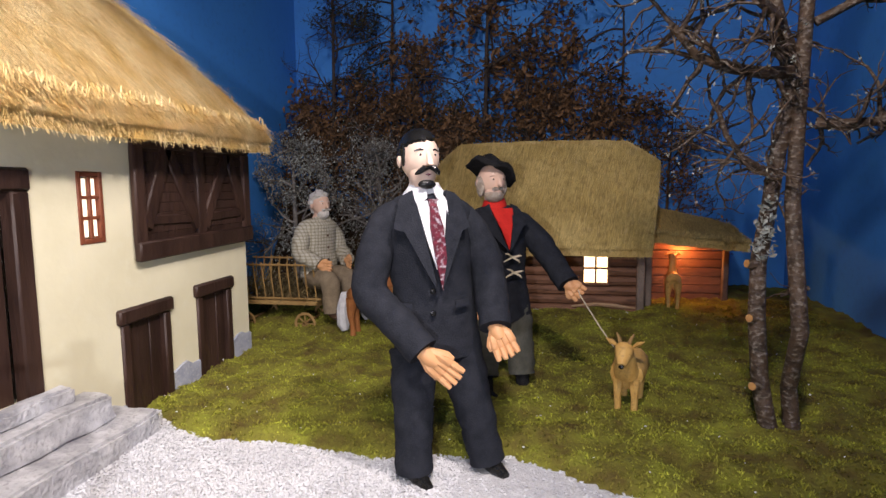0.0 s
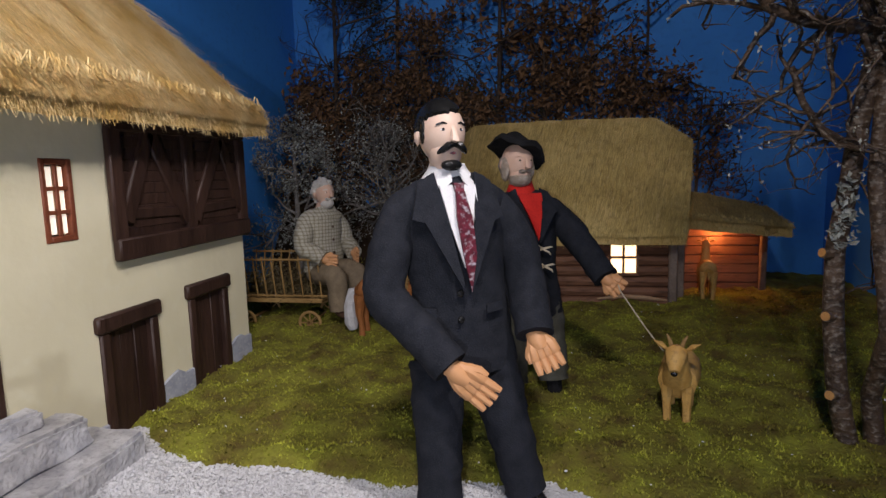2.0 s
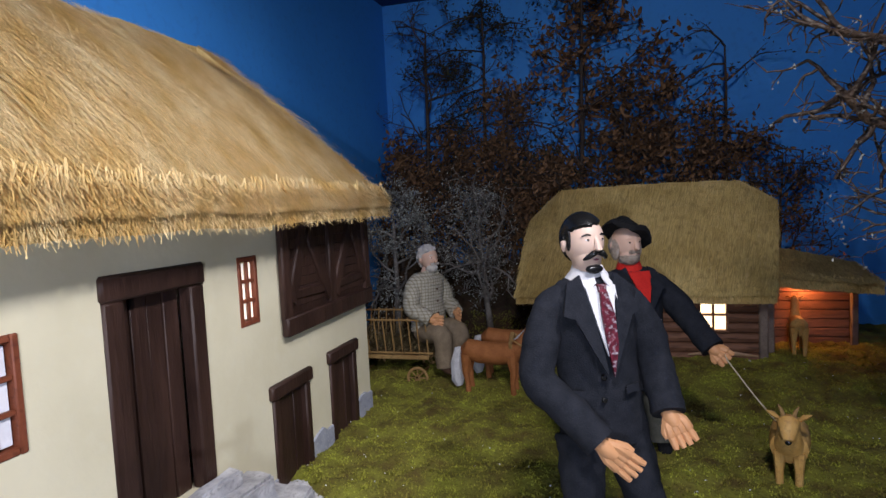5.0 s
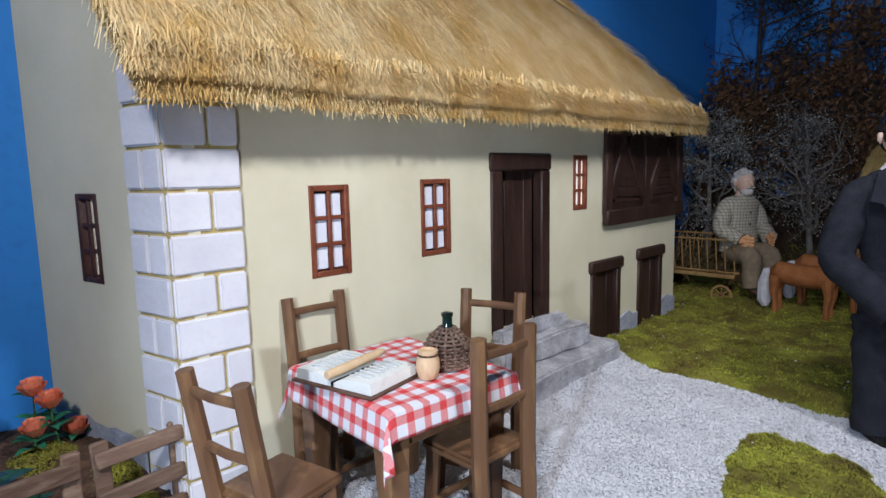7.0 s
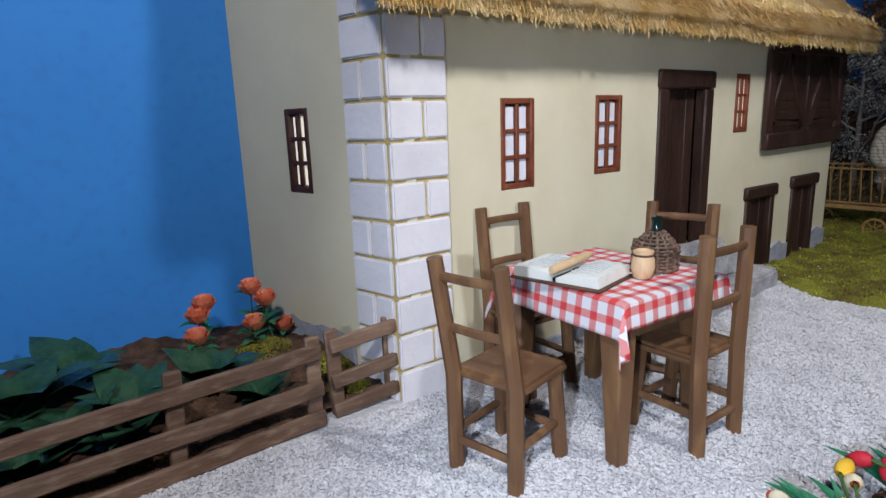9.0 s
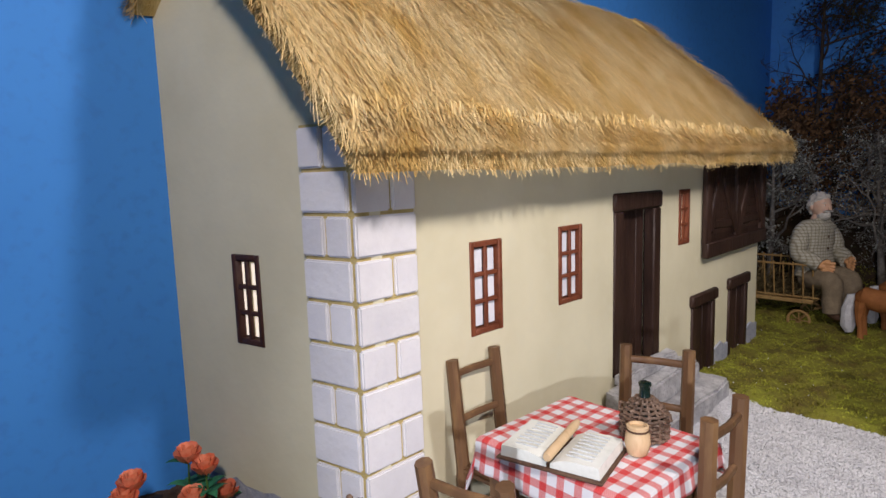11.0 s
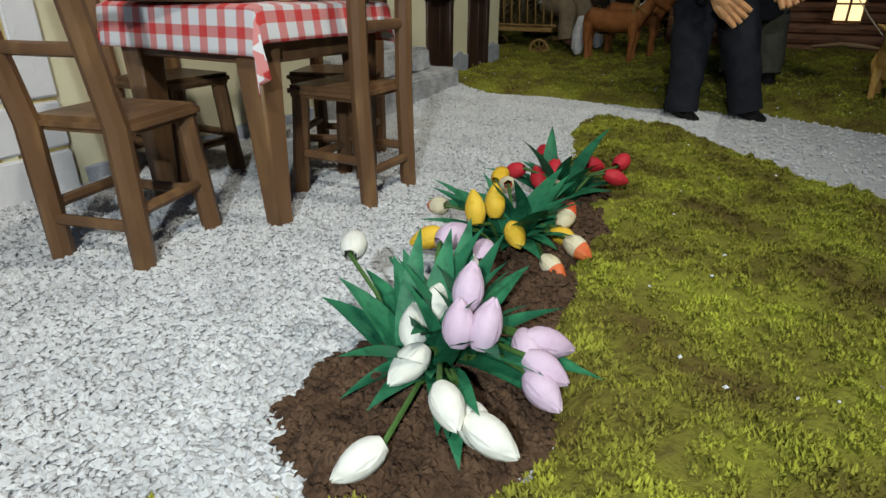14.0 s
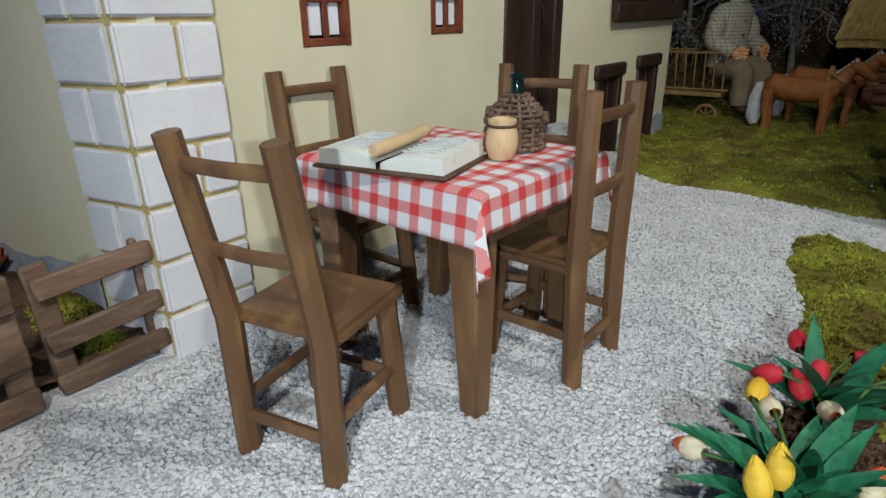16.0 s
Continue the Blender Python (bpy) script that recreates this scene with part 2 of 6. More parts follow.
M_TULIP = {
    "white": mat("white_foam_petal", (0.74, 0.73, 0.66), (0.80, 0.79, 0.74), 40, 0.6, 0.15, 200, (0.7, 0.68, 0.58)),
    "lilac": mat("lilac_foam_petal", (0.60, 0.44, 0.58), (0.68, 0.53, 0.66), 40, 0.6, 0.15, 200, (0.55, 0.4, 0.53)),
    "yellow": mat("yellow_foam_petal", (0.75, 0.46, 0.03), (0.80, 0.54, 0.06), 40, 0.6, 0.15, 200, (0.7, 0.4, 0.02)),
    "red": mat("red_foam_petal", (0.50, 0.02, 0.035), (0.62, 0.035, 0.05), 40, 0.6, 0.15, 200, (0.42, 0.012, 0.025)),
    "orange": mat("cream_foam_petal", (0.74, 0.66, 0.44), (0.78, 0.71, 0.52), 45, 0.6, 0.15, 200, (0.74, 0.5, 0.25)),
}
M_TIP = mat("orange_petal_tip", (0.70, 0.09, 0.03), (0.78, 0.20, 0.06), 60, 0.6, 0.15, 200, (0.72, 0.3, 0.12))
M_ROSE = mat("orange_rose_petal", (0.74, 0.17, 0.07), (0.84, 0.33, 0.20), 60, 0.6, 0.2, 200, (0.7, 0.13, 0.06))
M_FELT = mat("black_felt", (0.012, 0.012, 0.013), (0.022, 0.022, 0.024), 70, 0.97, 0.9, 420, (0.035, 0.035, 0.037), spec=0.1)


def gingham():
    """Red and white checked cotton, checks of 13 mm, by the cloth's own coordinates."""
    m = bpy.data.materials.new("red_gingham")
    m.use_nodes = True
    t, n = m.node_tree, m.node_tree.nodes
    p = n["Principled BSDF"]
    p.inputs["Roughness"].default_value, p.inputs["Specular IOR Level"].default_value = 0.85, 0.2
    uv = n.new("ShaderNodeUVMap")
    sep = n.new("ShaderNodeSeparateXYZ")
    t.links.new(uv.outputs[0], sep.inputs[0])

    def band(out, period, duty):
        a = n.new("ShaderNodeMath")
        a.operation, a.inputs[1].default_value = "DIVIDE", period
        f = n.new("ShaderNodeMath")
        f.operation = "FRACT"
        g = n.new("ShaderNodeMath")
        g.operation, g.inputs[1].default_value = "LESS_THAN", duty
        t.links.new(out, a.inputs[0]), t.links.new(a.outputs[0], f.inputs[0]), t.links.new(f.outputs[0], g.inputs[0])
        return g.outputs[0]

    both = n.new("ShaderNodeMath")
    both.operation = "ADD"
    t.links.new(band(sep.outputs[0], 0.0215, 0.42), both.inputs[0]), t.links.new(band(sep.outputs[1], 0.0215, 0.42), both.inputs[1])
    weave = n.new("ShaderNodeMath")
    weave.operation = "ADD"
    t.links.new(sep.outputs[0], weave.inputs[0]), t.links.new(sep.outputs[1], weave.inputs[1])
    wv = n.new("ShaderNodeMath")
    wv.operation, wv.inputs[1].default_value = "MULTIPLY", 0.5
    t.links.new(both.outputs[0], wv.inputs[0])
    thread = band(weave.outputs[0], 0.0022, 0.5)
    one = n.new("ShaderNodeMath")
    one.operation, one.inputs[1].default_value = "MULTIPLY_ADD", 0.35
    one.inputs[2].default_value = -0.17
    t.links.new(thread, one.inputs[0])
    masked = n.new("ShaderNodeMath")
    masked.operation = "MULTIPLY"
    t.links.new(one.outputs[0], masked.inputs[0]), t.links.new(wv.outputs[0], masked.inputs[1])
    total = n.new("ShaderNodeMath")
    total.operation, total.use_clamp = "ADD", True
    t.links.new(wv.outputs[0], total.inputs[0]), t.links.new(masked.outputs[0], total.inputs[1])
    ramp = n.new("ShaderNodeValToRGB")
    ramp.color_ramp.elements[0].color, ramp.color_ramp.elements[1].color = (0.74, 0.73, 0.75, 1), (0.62, 0.03, 0.03, 1)
    e = ramp.color_ramp.elements.new(0.5)
    e.color = (0.66, 0.24, 0.23, 1)
    t.links.new(total.outputs[0], ramp.inputs[0]), t.links.new(ramp.outputs[0], p.inputs["Base Color"])
    nz = n.new("ShaderNodeTexNoise")
    nz.inputs["Scale"].default_value = 700
    bp = n.new("ShaderNodeBump")
    bp.inputs["Strength"].default_value, bp.inputs["Distance"].default_value = 0.3, 0.002
    t.links.new(nz.outputs[0], bp.inputs["Height"]), t.links.new(bp.outputs[0], p.inputs["Normal"])
    return m


M_GINGHAM = gingham()


# ---- mesh helpers ----
RND = random.Random(7)


def finish(bm, smooth=True):
    me = bpy.data.meshes.new("mesh")
    bmesh.ops.recalc_face_normals(bm, faces=bm.faces[:])
    bm.to_mesh(me)
    bm.free()
    if smooth:
        me.polygons.foreach_set("use_smooth", [True] * len(me.polygons))
        me.set_sharp_from_angle(angle=radians(40))
    return me


def part(name, bm, material, parent=None, label="", smooth=True):
    me = finish(bm, smooth)
    for m in material if isinstance(material, (list, tuple)) else [material]:
        me.materials.append(m)
    me.name = name
    ob = new(name, me)
    if parent:
        ob.parent = parent
    if label:
        ob["label"] = label
    return ob


def thing(name, label, category, at=(0, 0, 0), rz=0.0, group="", kind=""):
    ob = new(name)
    ob.empty_display_size = 0.02
    ob.matrix_basis = pose(*at, 0, 0, rz)
    return tagged(ob, label, category, group, kind)


def box(bm, lo, hi, bevel=0.0, mi=0, m=None, seg=1):
    r = bmesh.ops.create_cube(bm, size=1)
    v = r["verts"]
    c, s = (Vector(lo) + Vector(hi)) / 2, Vector(hi) - Vector(lo)
    for q in v:
        q.co = Vector((q.co.x * s.x, q.co.y * s.y, q.co.z * s.z)) + c
    if m is not None:
        bmesh.ops.transform(bm, matrix=m, verts=v)
    faces = list({f for q in v for f in q.link_faces})
    for f in faces:
        f.material_index = mi
    if bevel:
        bmesh.ops.bevel(bm, geom=list({e for q in v for e in q.link_edges}), offset=bevel, segments=seg, affect="EDGES")
    return bm


def tube(bm, pts, radii, sides=8, mi=0, squash=None):
    """A closed tube along points with a radius at each; squash: (x, y) scale of the section."""
    pts = [Vector(p) for p in pts]
    if not isinstance(radii, (list, tuple)):
        radii = [radii] * len(pts)
    rings, ref = [], None
    for i, p in enumerate(pts):
        d = (pts[min(i + 1, len(pts) - 1)] - pts[max(i - 1, 0)])
        d = d.normalized() if d.length > 1e-9 else Vector((0, 0, 1))
        if ref is None:
            ref = Vector((1, 0, 0)) if abs(d.x) < 0.8 else Vector((0, 1, 0))
        u = (ref - d * ref.dot(d)).normalized()
        ref = u
        w = d.cross(u)
        sx, sy = squash or (1, 1)
        rings.append([bm.verts.new(p + u * (radii[i] * sx * math.cos(2 * math.pi * k / sides)) + w * (radii[i] * sy * math.sin(2 * math.pi * k / sides))) for k in range(sides)])
    for a, b in zip(rings, rings[1:]):
        for k in range(sides):
            bm.faces.new((a[k], a[(k + 1) % sides], b[(k + 1) % sides], b[k])).material_index = mi
    bm.faces.new(rings[0][::-1]).material_index = mi
    bm.faces.new(rings[-1]).material_index = mi
    return bm


def lathe(bm, profile, centre=(0, 0, 0), sides=16, mi=0, m=None):
    rings = []
    for r, z in profile:
        rings.append([bm.verts.new(Vector((max(r, 1e-5) * math.cos(2 * math.pi * k / sides), max(r, 1e-5) * math.sin(2 * math.pi * k / sides), z))) for k in range(sides)])
    for a, b in zip(rings, rings[1:]):
        for k in range(sides):
            bm.faces.new((a[k], a[(k + 1) % sides], b[(k + 1) % sides], b[k])).material_index = mi
    bm.faces.new(rings[0][::-1]).material_index = mi
    bm.faces.new(rings[-1]).material_index = mi
    mm = Matrix.Translation(centre) @ (m or Matrix())
    for ring in rings:
        for v in ring:
            v.co = mm @ v.co
    return bm


def ball(bm, centre, size, mi=0, m=None, sub=2):
    r = bmesh.ops.create_icosphere(bm, subdivisions=sub, radius=1)
    mm = Matrix.Translation(centre) @ (m or Matrix()) @ Matrix.Diagonal((*size, 1))
    for v in r["verts"]:
        v.co = mm @ v.co
    for f in {f for v in r["verts"] for f in v.link_faces}:
        f.material_index = mi
    return bm


def soup(name, verts, faces, material, parent=None, label="", smooth=False):
    """One mesh of many small pieces, from arrays."""
    me = bpy.data.meshes.new(name)
    me.from_pydata(verts, [], faces)
    me.materials.append(material)
    if smooth:
        me.polygons.foreach_set("use_smooth", [True] * len(me.polygons))
    ob = new(name, me)
    if parent:
        ob.parent = parent
    if label:
        ob["label"] = label
    return ob


# ---- room ----
def wall(name, a, b, z0, z1, thick, material, label):
    """An upright wall from a to b in plan, with its thickness to the right of that way."""
    a, b = Vector((*a, 0)), Vector((*b, 0))
    n = (b - a).normalized().cross(Vector((0, 0, 1))) * thick
    bm = bmesh.new()
    lo = [bm.verts.new(p + Vector((0, 0, z0))) for p in (a, b, b + n, a + n)]
    hi = [bm.verts.new(p + Vector((0, 0, z1))) for p in (a, b, b + n, a + n)]
    bm.faces.new(lo[::-1]), bm.faces.new(hi)
    for k in range(4):
        bm.faces.new((lo[k], lo[(k + 1) % 4], hi[(k + 1) % 4], hi[k]))
    return tagged(part(name, bm, material, smooth=False), label, "wall", kind="structure")


def xwall(y):
    """The painted side wall's plane."""
    return -0.345 + 0.042 * (y + 0.07)


wall("wall_west", (xwall(2.4), 2.4), (xwall(-2.2), -2.2), -0.1, 1.33, 0.06, M_BLUE, "plain bright blue painted wall behind the cottage")
wall("wall_north", (-0.4, 2.24), (1.72, 2.29), -0.1, 1.33, -0.06, M_BLUE, "deep blue painted wall behind the trees")
wall("wall_east", (1.575, -2.2), (1.575, 2.45), -0.1, 1.33, 0.06, M_BLUE, "deep blue painted wall beside the lawn")
wall("wall_south", (-0.5, -2.2), (1.7, -2.2), -0.1, 1.33, 0.06, M_FRONT, "plain grey room wall")
bm = bmesh.new()
box(bm, (-0.6, -2.3, 1.33), (1.75, 2.45, 1.38))
tagged(part("ceiling", bm, M_CEIL, smooth=False), "dark painted ceiling over the display", "ceiling", kind="structure")

# ---- ground ----
FAR_EDGE = [(-0.4, 1.0), (0.01, 0.975), (0.10, 0.896), (0.207, 0.872), (0.304, 0.878), (0.405, 0.862), (0.487, 0.852), (0.575, 0.878), (0.693, 0.892), (0.775, 0.853), (0.837, 0.812), (1.1, 0.74), (1.7, 0.6)]
PATCH = [(0.36, -1.0), (0.42, -0.26), (0.445, -0.180), (0.49, -0.164), (0.585, -0.10), (0.56, 0.01), (0.54, 0.10), (0.50, 0.25), (0.468, 0.39), (0.442, 0.51), (0.415, 0.62), (0.418, 0.70), (0.45, 0.725), (0.555, 0.70), (0.635, 0.59), (0.725, 0.48), (0.82, 0.39), (1.03, 0.28), (1.33, 0.16), (1.8, 0.0), (1.8, -1.0)]


def lerp_edge(x):
    for (x0, y0), (x1, y1) in zip(FAR_EDGE, FAR_EDGE[1:]):
        if x0 <= x <= x1:
            return y0 + (y1 - y0) * (x - x0) / (x1 - x0)
    return 0.7


def patch_depth(x, y):
    """How far inside the near moss patch a place lies (minus: outside)."""
    inside, best = False, 9.0
    n = len(PATCH)
    for i in range(n):
        (x0, y0), (x1, y1) = PATCH[i], PATCH[(i + 1) % n]
        if (y0 > y) != (y1 > y) and x < (x1 - x0) * (y - y0) / (y1 - y0) + x0:
            inside = not inside
        dx, dy = x1 - x0, y1 - y0
        s = max(0, min(1, ((x - x0) * dx + (y - y0) * dy) / (dx * dx + dy * dy)))
        best = min(best, math.hypot(x - x0 - s * dx, y - y0 - s * dy))
    return best if inside else -best


def moss_depth(x, y):
    wob = 0.012 * noise.noise((x * 22, y * 22, 0)) + 0.006 * noise.noise((x * 70, y * 70, 3))
    return max(y - lerp_edge(x), patch_depth(x, y)) + wob


def ground_z(x, y):
    z = 0.004 * noise.noise((x * 9, y * 9, 5))
    if y > 1.45:
        z += 0.035 * min(1, (y - 1.45) / 0.4)
    if y > 1.9 and x < 0.6:
        z += 0.34 * min(1, (y - 1.9) / 0.22) ** 1.3 * min(1, (0.6 - x) / 0.25) * (0.8 + 0.4 * noise.noise((x * 6, 0, 2)))
    z += 0.022 * math.exp(-(((x - 0.06) / 0.08) ** 2 + ((y - 0.80) / 0.13) ** 2))
    if x < -0.012 and y < 0.0:
        z += 0.036 * min(1, (-0.012 - x) / 0.14) + 0.012 * noise.noise((x * 18, y * 18, 8))
    return z


def moss_z(x, y):
    d = moss_depth(x, y)
    k = max(0.0, min(1.0, d / 0.03))
    return ground_z(x, y) - 0.006 + 0.020 * k ** 0.5 + 0.010 * k * noise.noise((x * 14, y * 14, 1)) + 0.009 * k * noise.noise((x * 45, y * 45, 2)) + 0.005 * k * noise.noise((x * 110, y * 110, 2))


def sheet(name, x0, x1, y0, y1, step, zfun, keep, material, label, category):
    nx, ny = int((x1 - x0) / step) + 1, int((y1 - y0) / step) + 1
    idx, verts, faces = {}, [], []
    for j in range(ny):
        for i in range(nx):
            x, y = x0 + i * step, y0 + j * step
            if keep(x, y):
                idx[i, j] = len(verts)
                verts.append((x, y, zfun(x, y)))
    for (i, j), a in idx.items():
        q = [(i, j), (i + 1, j), (i + 1, j + 1), (i, j + 1)]
        if all(k in idx for k in q):
            faces.append([idx[k] for k in q])
    return tagged(soup(name, verts, faces, material, smooth=True), label, category, kind="structure")


sheet("ground", -0.56, 1.72, -2.25, 2.36, 0.03, ground_z, lambda x, y: True, M_GRAVELBED, "pale grey gravel ground of the display", "ground")
sheet("lawn", -0.36, 1.66, 0.5, 2.33, 0.015, moss_z, lambda x, y: y - lerp_edge(x) > -0.04 and not (x < 0.62 and y > 1.93), M_MOSS, "green and brown moss lawn behind the gravel path", "lawn")
sheet("lawn_patch", 0.3, 1.66, -1.0, 0.82, 0.012, moss_z, lambda x, y: patch_depth(x, y) > -0.03, M_MOSS, "bright green moss patch beside the tulips", "lawn")

sheet("bank", -0.36, 0.66, 1.87, 2.33, 0.012, lambda x, y: ground_z(x, y) + 0.012 * min(1, (y - 1.87) / 0.06) + 0.02 * noise.noise((x * 16, y * 16, 3)) * min(1, (y - 1.87) / 0.1), lambda x, y: True, M_BANK, "dark brown earth bank under the shrubs", "bank")


def soil_depth(x, y):
    best = min(math.hypot((x - cx) / rx, (y - cy) / ry) for cx, cy, rx, ry in ((0.522, -0.085, 0.072, 0.070), (0.515, 0.05, 0.052, 0.11), (0.518, 0.18, 0.048, 0.11), (0.515, 0.27, 0.036, 0.05)))
    return 1 - best + 0.16 * noise.noise((x * 40, y * 40, 4))


def soil_z(x, y):
    k = max(0, min(1, soil_depth(x, y) / 0.35))
    return -0.006 + 0.024 * k ** 0.6 + 0.006 * noise.noise((x * 55, y * 55, 9)) + 0.003 * noise.noise((x * 140, y * 140, 9))


sheet("flower_bed", 0.38, 0.60, -0.18, 0.38, 0.004, soil_z, lambda x, y: soil_depth(x, y) > -0.05, M_SOIL, "dark brown crumbly soil under the tulips", "soil")
sheet("corner_bed", -0.40, -0.014, -1.0, 0.02, 0.008, lambda x, y: ground_z(x, y) + 0.012 + 0.006 * noise.noise((x * 60, y * 60, 9)), lambda x, y: y < 0.22 * x + 0.012, M_SOIL, "dark soil bed behind the low fence", "soil")

# ---- cottage ----
GX, GY = -0.976, -0.215          # way of the gable wall from the corner, in plan
Y1 = 1.356                       # far end of the front wall
cottage = thing("cottage", "cream plastered model cottage with a straw thatched roof", "house")


def front(bm, y0, y1, z0, z1, x0, x1, bevel=0.0, seg=1):
    return box(bm, (x0, y0, z0), (x1, y1, z1), bevel, seg=seg)


WINDOWS = [(0.184, 0.251, 0.273, 0.404), (0.393, 0.461, 0.280, 0.408), (0.841, 0.896, 0.331, 0.450)]
DOOR = (0.567, 0.752, 0.11, 0.453)
PANEL = (0.957, 1.362, 0.288, 0.52)
HATCHES = [(0.915, 1.05, -0.03, 0.208), (1.14, 1.276, -0.03, 0.215)]


def wall_with_holes(length, height, holes, thick, outer):
    """A wall of cells round its holes; outer(u, z, d) gives the place at depth d behind the face."""
    us = sorted({0, length, *[h[0] for h in holes], *[h[1] for h in holes]})
    zs = sorted({-0.05, height, *[max(-0.05, h[2]) for h in holes], *[h[3] for h in holes]})
    bm = bmesh.new()
    cache = {}

    def vert(u, z, d):
        k = (round(u, 4), round(z, 4), d)
        if k not in cache:
            cache[k] = bm.verts.new(outer(u, z, d))
        return cache[k]

    solid = lambda i, j: 0 <= i < len(us) - 1 and 0 <= j < len(zs) - 1 and not any(h[0] <= us[i] < h[1] and h[2] <= zs[j] < h[3] for h in holes)
    for i in range(len(us) - 1):
        for j in range(len(zs) - 1):
            if not solid(i, j):
                continue
            u0, u1, z0, z1 = us[i], us[i + 1], zs[j], zs[j + 1]
            for d in (0, thick):
                bm.faces.new([vert(u, z, d) for u, z in ((u0, z0), (u1, z0), (u1, z1), (u0, z1))])
            for di, dj, e in ((-1, 0, ((u0, z0), (u0, z1))), (1, 0, ((u1, z0), (u1, z1))), (0, -1, ((u0, z0), (u1, z0))), (0, 1, ((u0, z1), (u1, z1)))):
                if not solid(i + di, j + dj):
                    (a, b), (c, d2) = e
                    bm.faces.new((vert(a, b, 0), vert(c, d2, 0), vert(c, d2, thick), vert(a, b, thick)))
    return bm


bm = wall_with_holes(Y1, 0.56, WINDOWS + [DOOR] + HATCHES, 0.035, lambda u, z, d: Vector((-d, u, z)))
front_wall = part("front_wall", bm, M_PLASTER, cottage, "hand-smoothed cream plaster wall", smooth=False)
GWIN = (0.167, 0.221, 0.278, 0.400)
bm = wall_with_holes(0.36, 0.56, [GWIN], 0.03, lambda u, z, d: Vector((GX * u - GY * d * -1 * -1 - 0.0, GY * u + d, z)))
part("gable_wall", bm, M_PLASTER, cottage, smooth=False)
bm = bmesh.new()
tri3 = [(0.0, 0.56), (0.36, 0.56), (0.36, 0.79), (0.245, 0.86)]
fr = [bm.verts.new((GX * u, GY * u, z)) for u, z in tri3]
bk = [bm.verts.new((GX * u, GY * u + 0.03, z)) for u, z in tri3]
bm.faces.new(fr), bm.faces.new(bk[::-1])
for k in range(4):
    bm.faces.new((fr[k], fr[(k + 1) % 4], bk[(k + 1) % 4], bk[k]))
part("gable_top", bm, M_PLASTER, cottage, smooth=False)
bm = bmesh.new()
box(bm, (-0.27, Y1 - 0.03, -0.05), (-0.035, Y1, 0.56))
part("end_wall", bm, M_PLASTER, cottage, smooth=False)
bm = bmesh.new()
box(bm, (-0.30, 0.05, 0.01), (-0.28, Y1 - 0.05, 0.55))
part("inner_wall", bm, M_WHITE, cottage, "pale room inside the windows", smooth=False)

# plinth: uneven grey-blue band along the foot of the walls
for y0, y1, h in ((0.095, 0.50, 0.02), (0.86, 0.915, 0.04), (1.05, 1.14, 0.055), (1.276, Y1 + 0.002, 0.06)):
    bm = bmesh.new()
    nseg = max(3, int((y1 - y0) / 0.02))
    top = [h * (0.75 + 0.5 * noise.noise((k * 0.9, h * 40, 0)) + 0.2) for k in range(nseg + 1)]
    for k in range(nseg):
        a, b = y0 + (y1 - y0) * k / nseg, y0 + (y1 - y0) * (k + 1) / nseg
        v = [bm.verts.new(p) for p in ((0.004, a, -0.05), (0.004, b, -0.05), (0.004, b, top[k + 1]), (0.004, a, top[k]), (-0.002, a, top[k] + 0.002), (-0.002, b, top[k + 1] + 0.002))]
        bm.faces.new(v[:4]), bm.faces.new((v[3], v[2], v[5], v[4]))
    bmesh.ops.remove_doubles(bm, verts=bm.verts[:], dist=1e-5)
    part("plinth", bm, M_GREYBASE, cottage, "chipped grey-blue plinth band")
bm = bmesh.new()
for k in range(14):
    u0, u1 = 0.09 + k * 0.019, 0.109 + k * 0.019
    h0, h1 = (0.075 + 0.012 * noise.noise((k * 0.7, 9, 0)), 0.075 + 0.012 * noise.noise((k * 0.7 + 0.7, 9, 0)))
    v = [bm.verts.new((GX * u, GY * u - 0.004, z)) for u, z in ((u0, -0.05), (u1, -0.05), (u1, h1), (u0, h0))]
    bm.faces.new(v)
bmesh.ops.remove_doubles(bm, verts=bm.verts[:], dist=1e-5)
part("plinth", bm, M_GREYBASE, cottage, "chipped grey-blue plinth band")

# corner quoins: mortar backing with white blocks proud of it
bm = bmesh.new()
mort = [(0.0035, 0.0), (0.0035, 0.0835), (-0.004, 0.0835), (-0.004, 0.01), (GX * 0.077, GY * 0.077 + 0.008), (GX * 0.077, GY * 0.077 - 0.0035), (0.0035, -0.004)]
lo = [bm.verts.new((x, y, -0.03)) for x, y in mort]
hi = [bm.verts.new((x, y, 0.557)) for x, y in mort]
for k in range(len(mort)):
    bm.faces.new((lo[k], lo[(k + 1) % len(mort)], hi[(k + 1) % len(mort)], hi[k]))
part("quoin_mortar", bm, M_MORTAR, cottage, "ochre mortar between the corner blocks", smooth=False)


def quoin(y0, y1, z0, z1):
    bm = bmesh.new()
    box(bm, (0.001, y0, z0), (0.0085, y1, z1), 0.0022, seg=2)
    part("quoin", bm, M_QUOIN, cottage)


def gquoin(u0, u1, z0, z1):
    bm = bmesh.new()
    box(bm, (u0, 0.001, z0), (u1, 0.0085, z1), 0.0022, seg=2)
    for v in bm.verts:
        u, d, z = v.co
        v.co = Vector((GX * u, GY * u - d, z))
    part("quoin", bm, M_QUOIN, cottage)


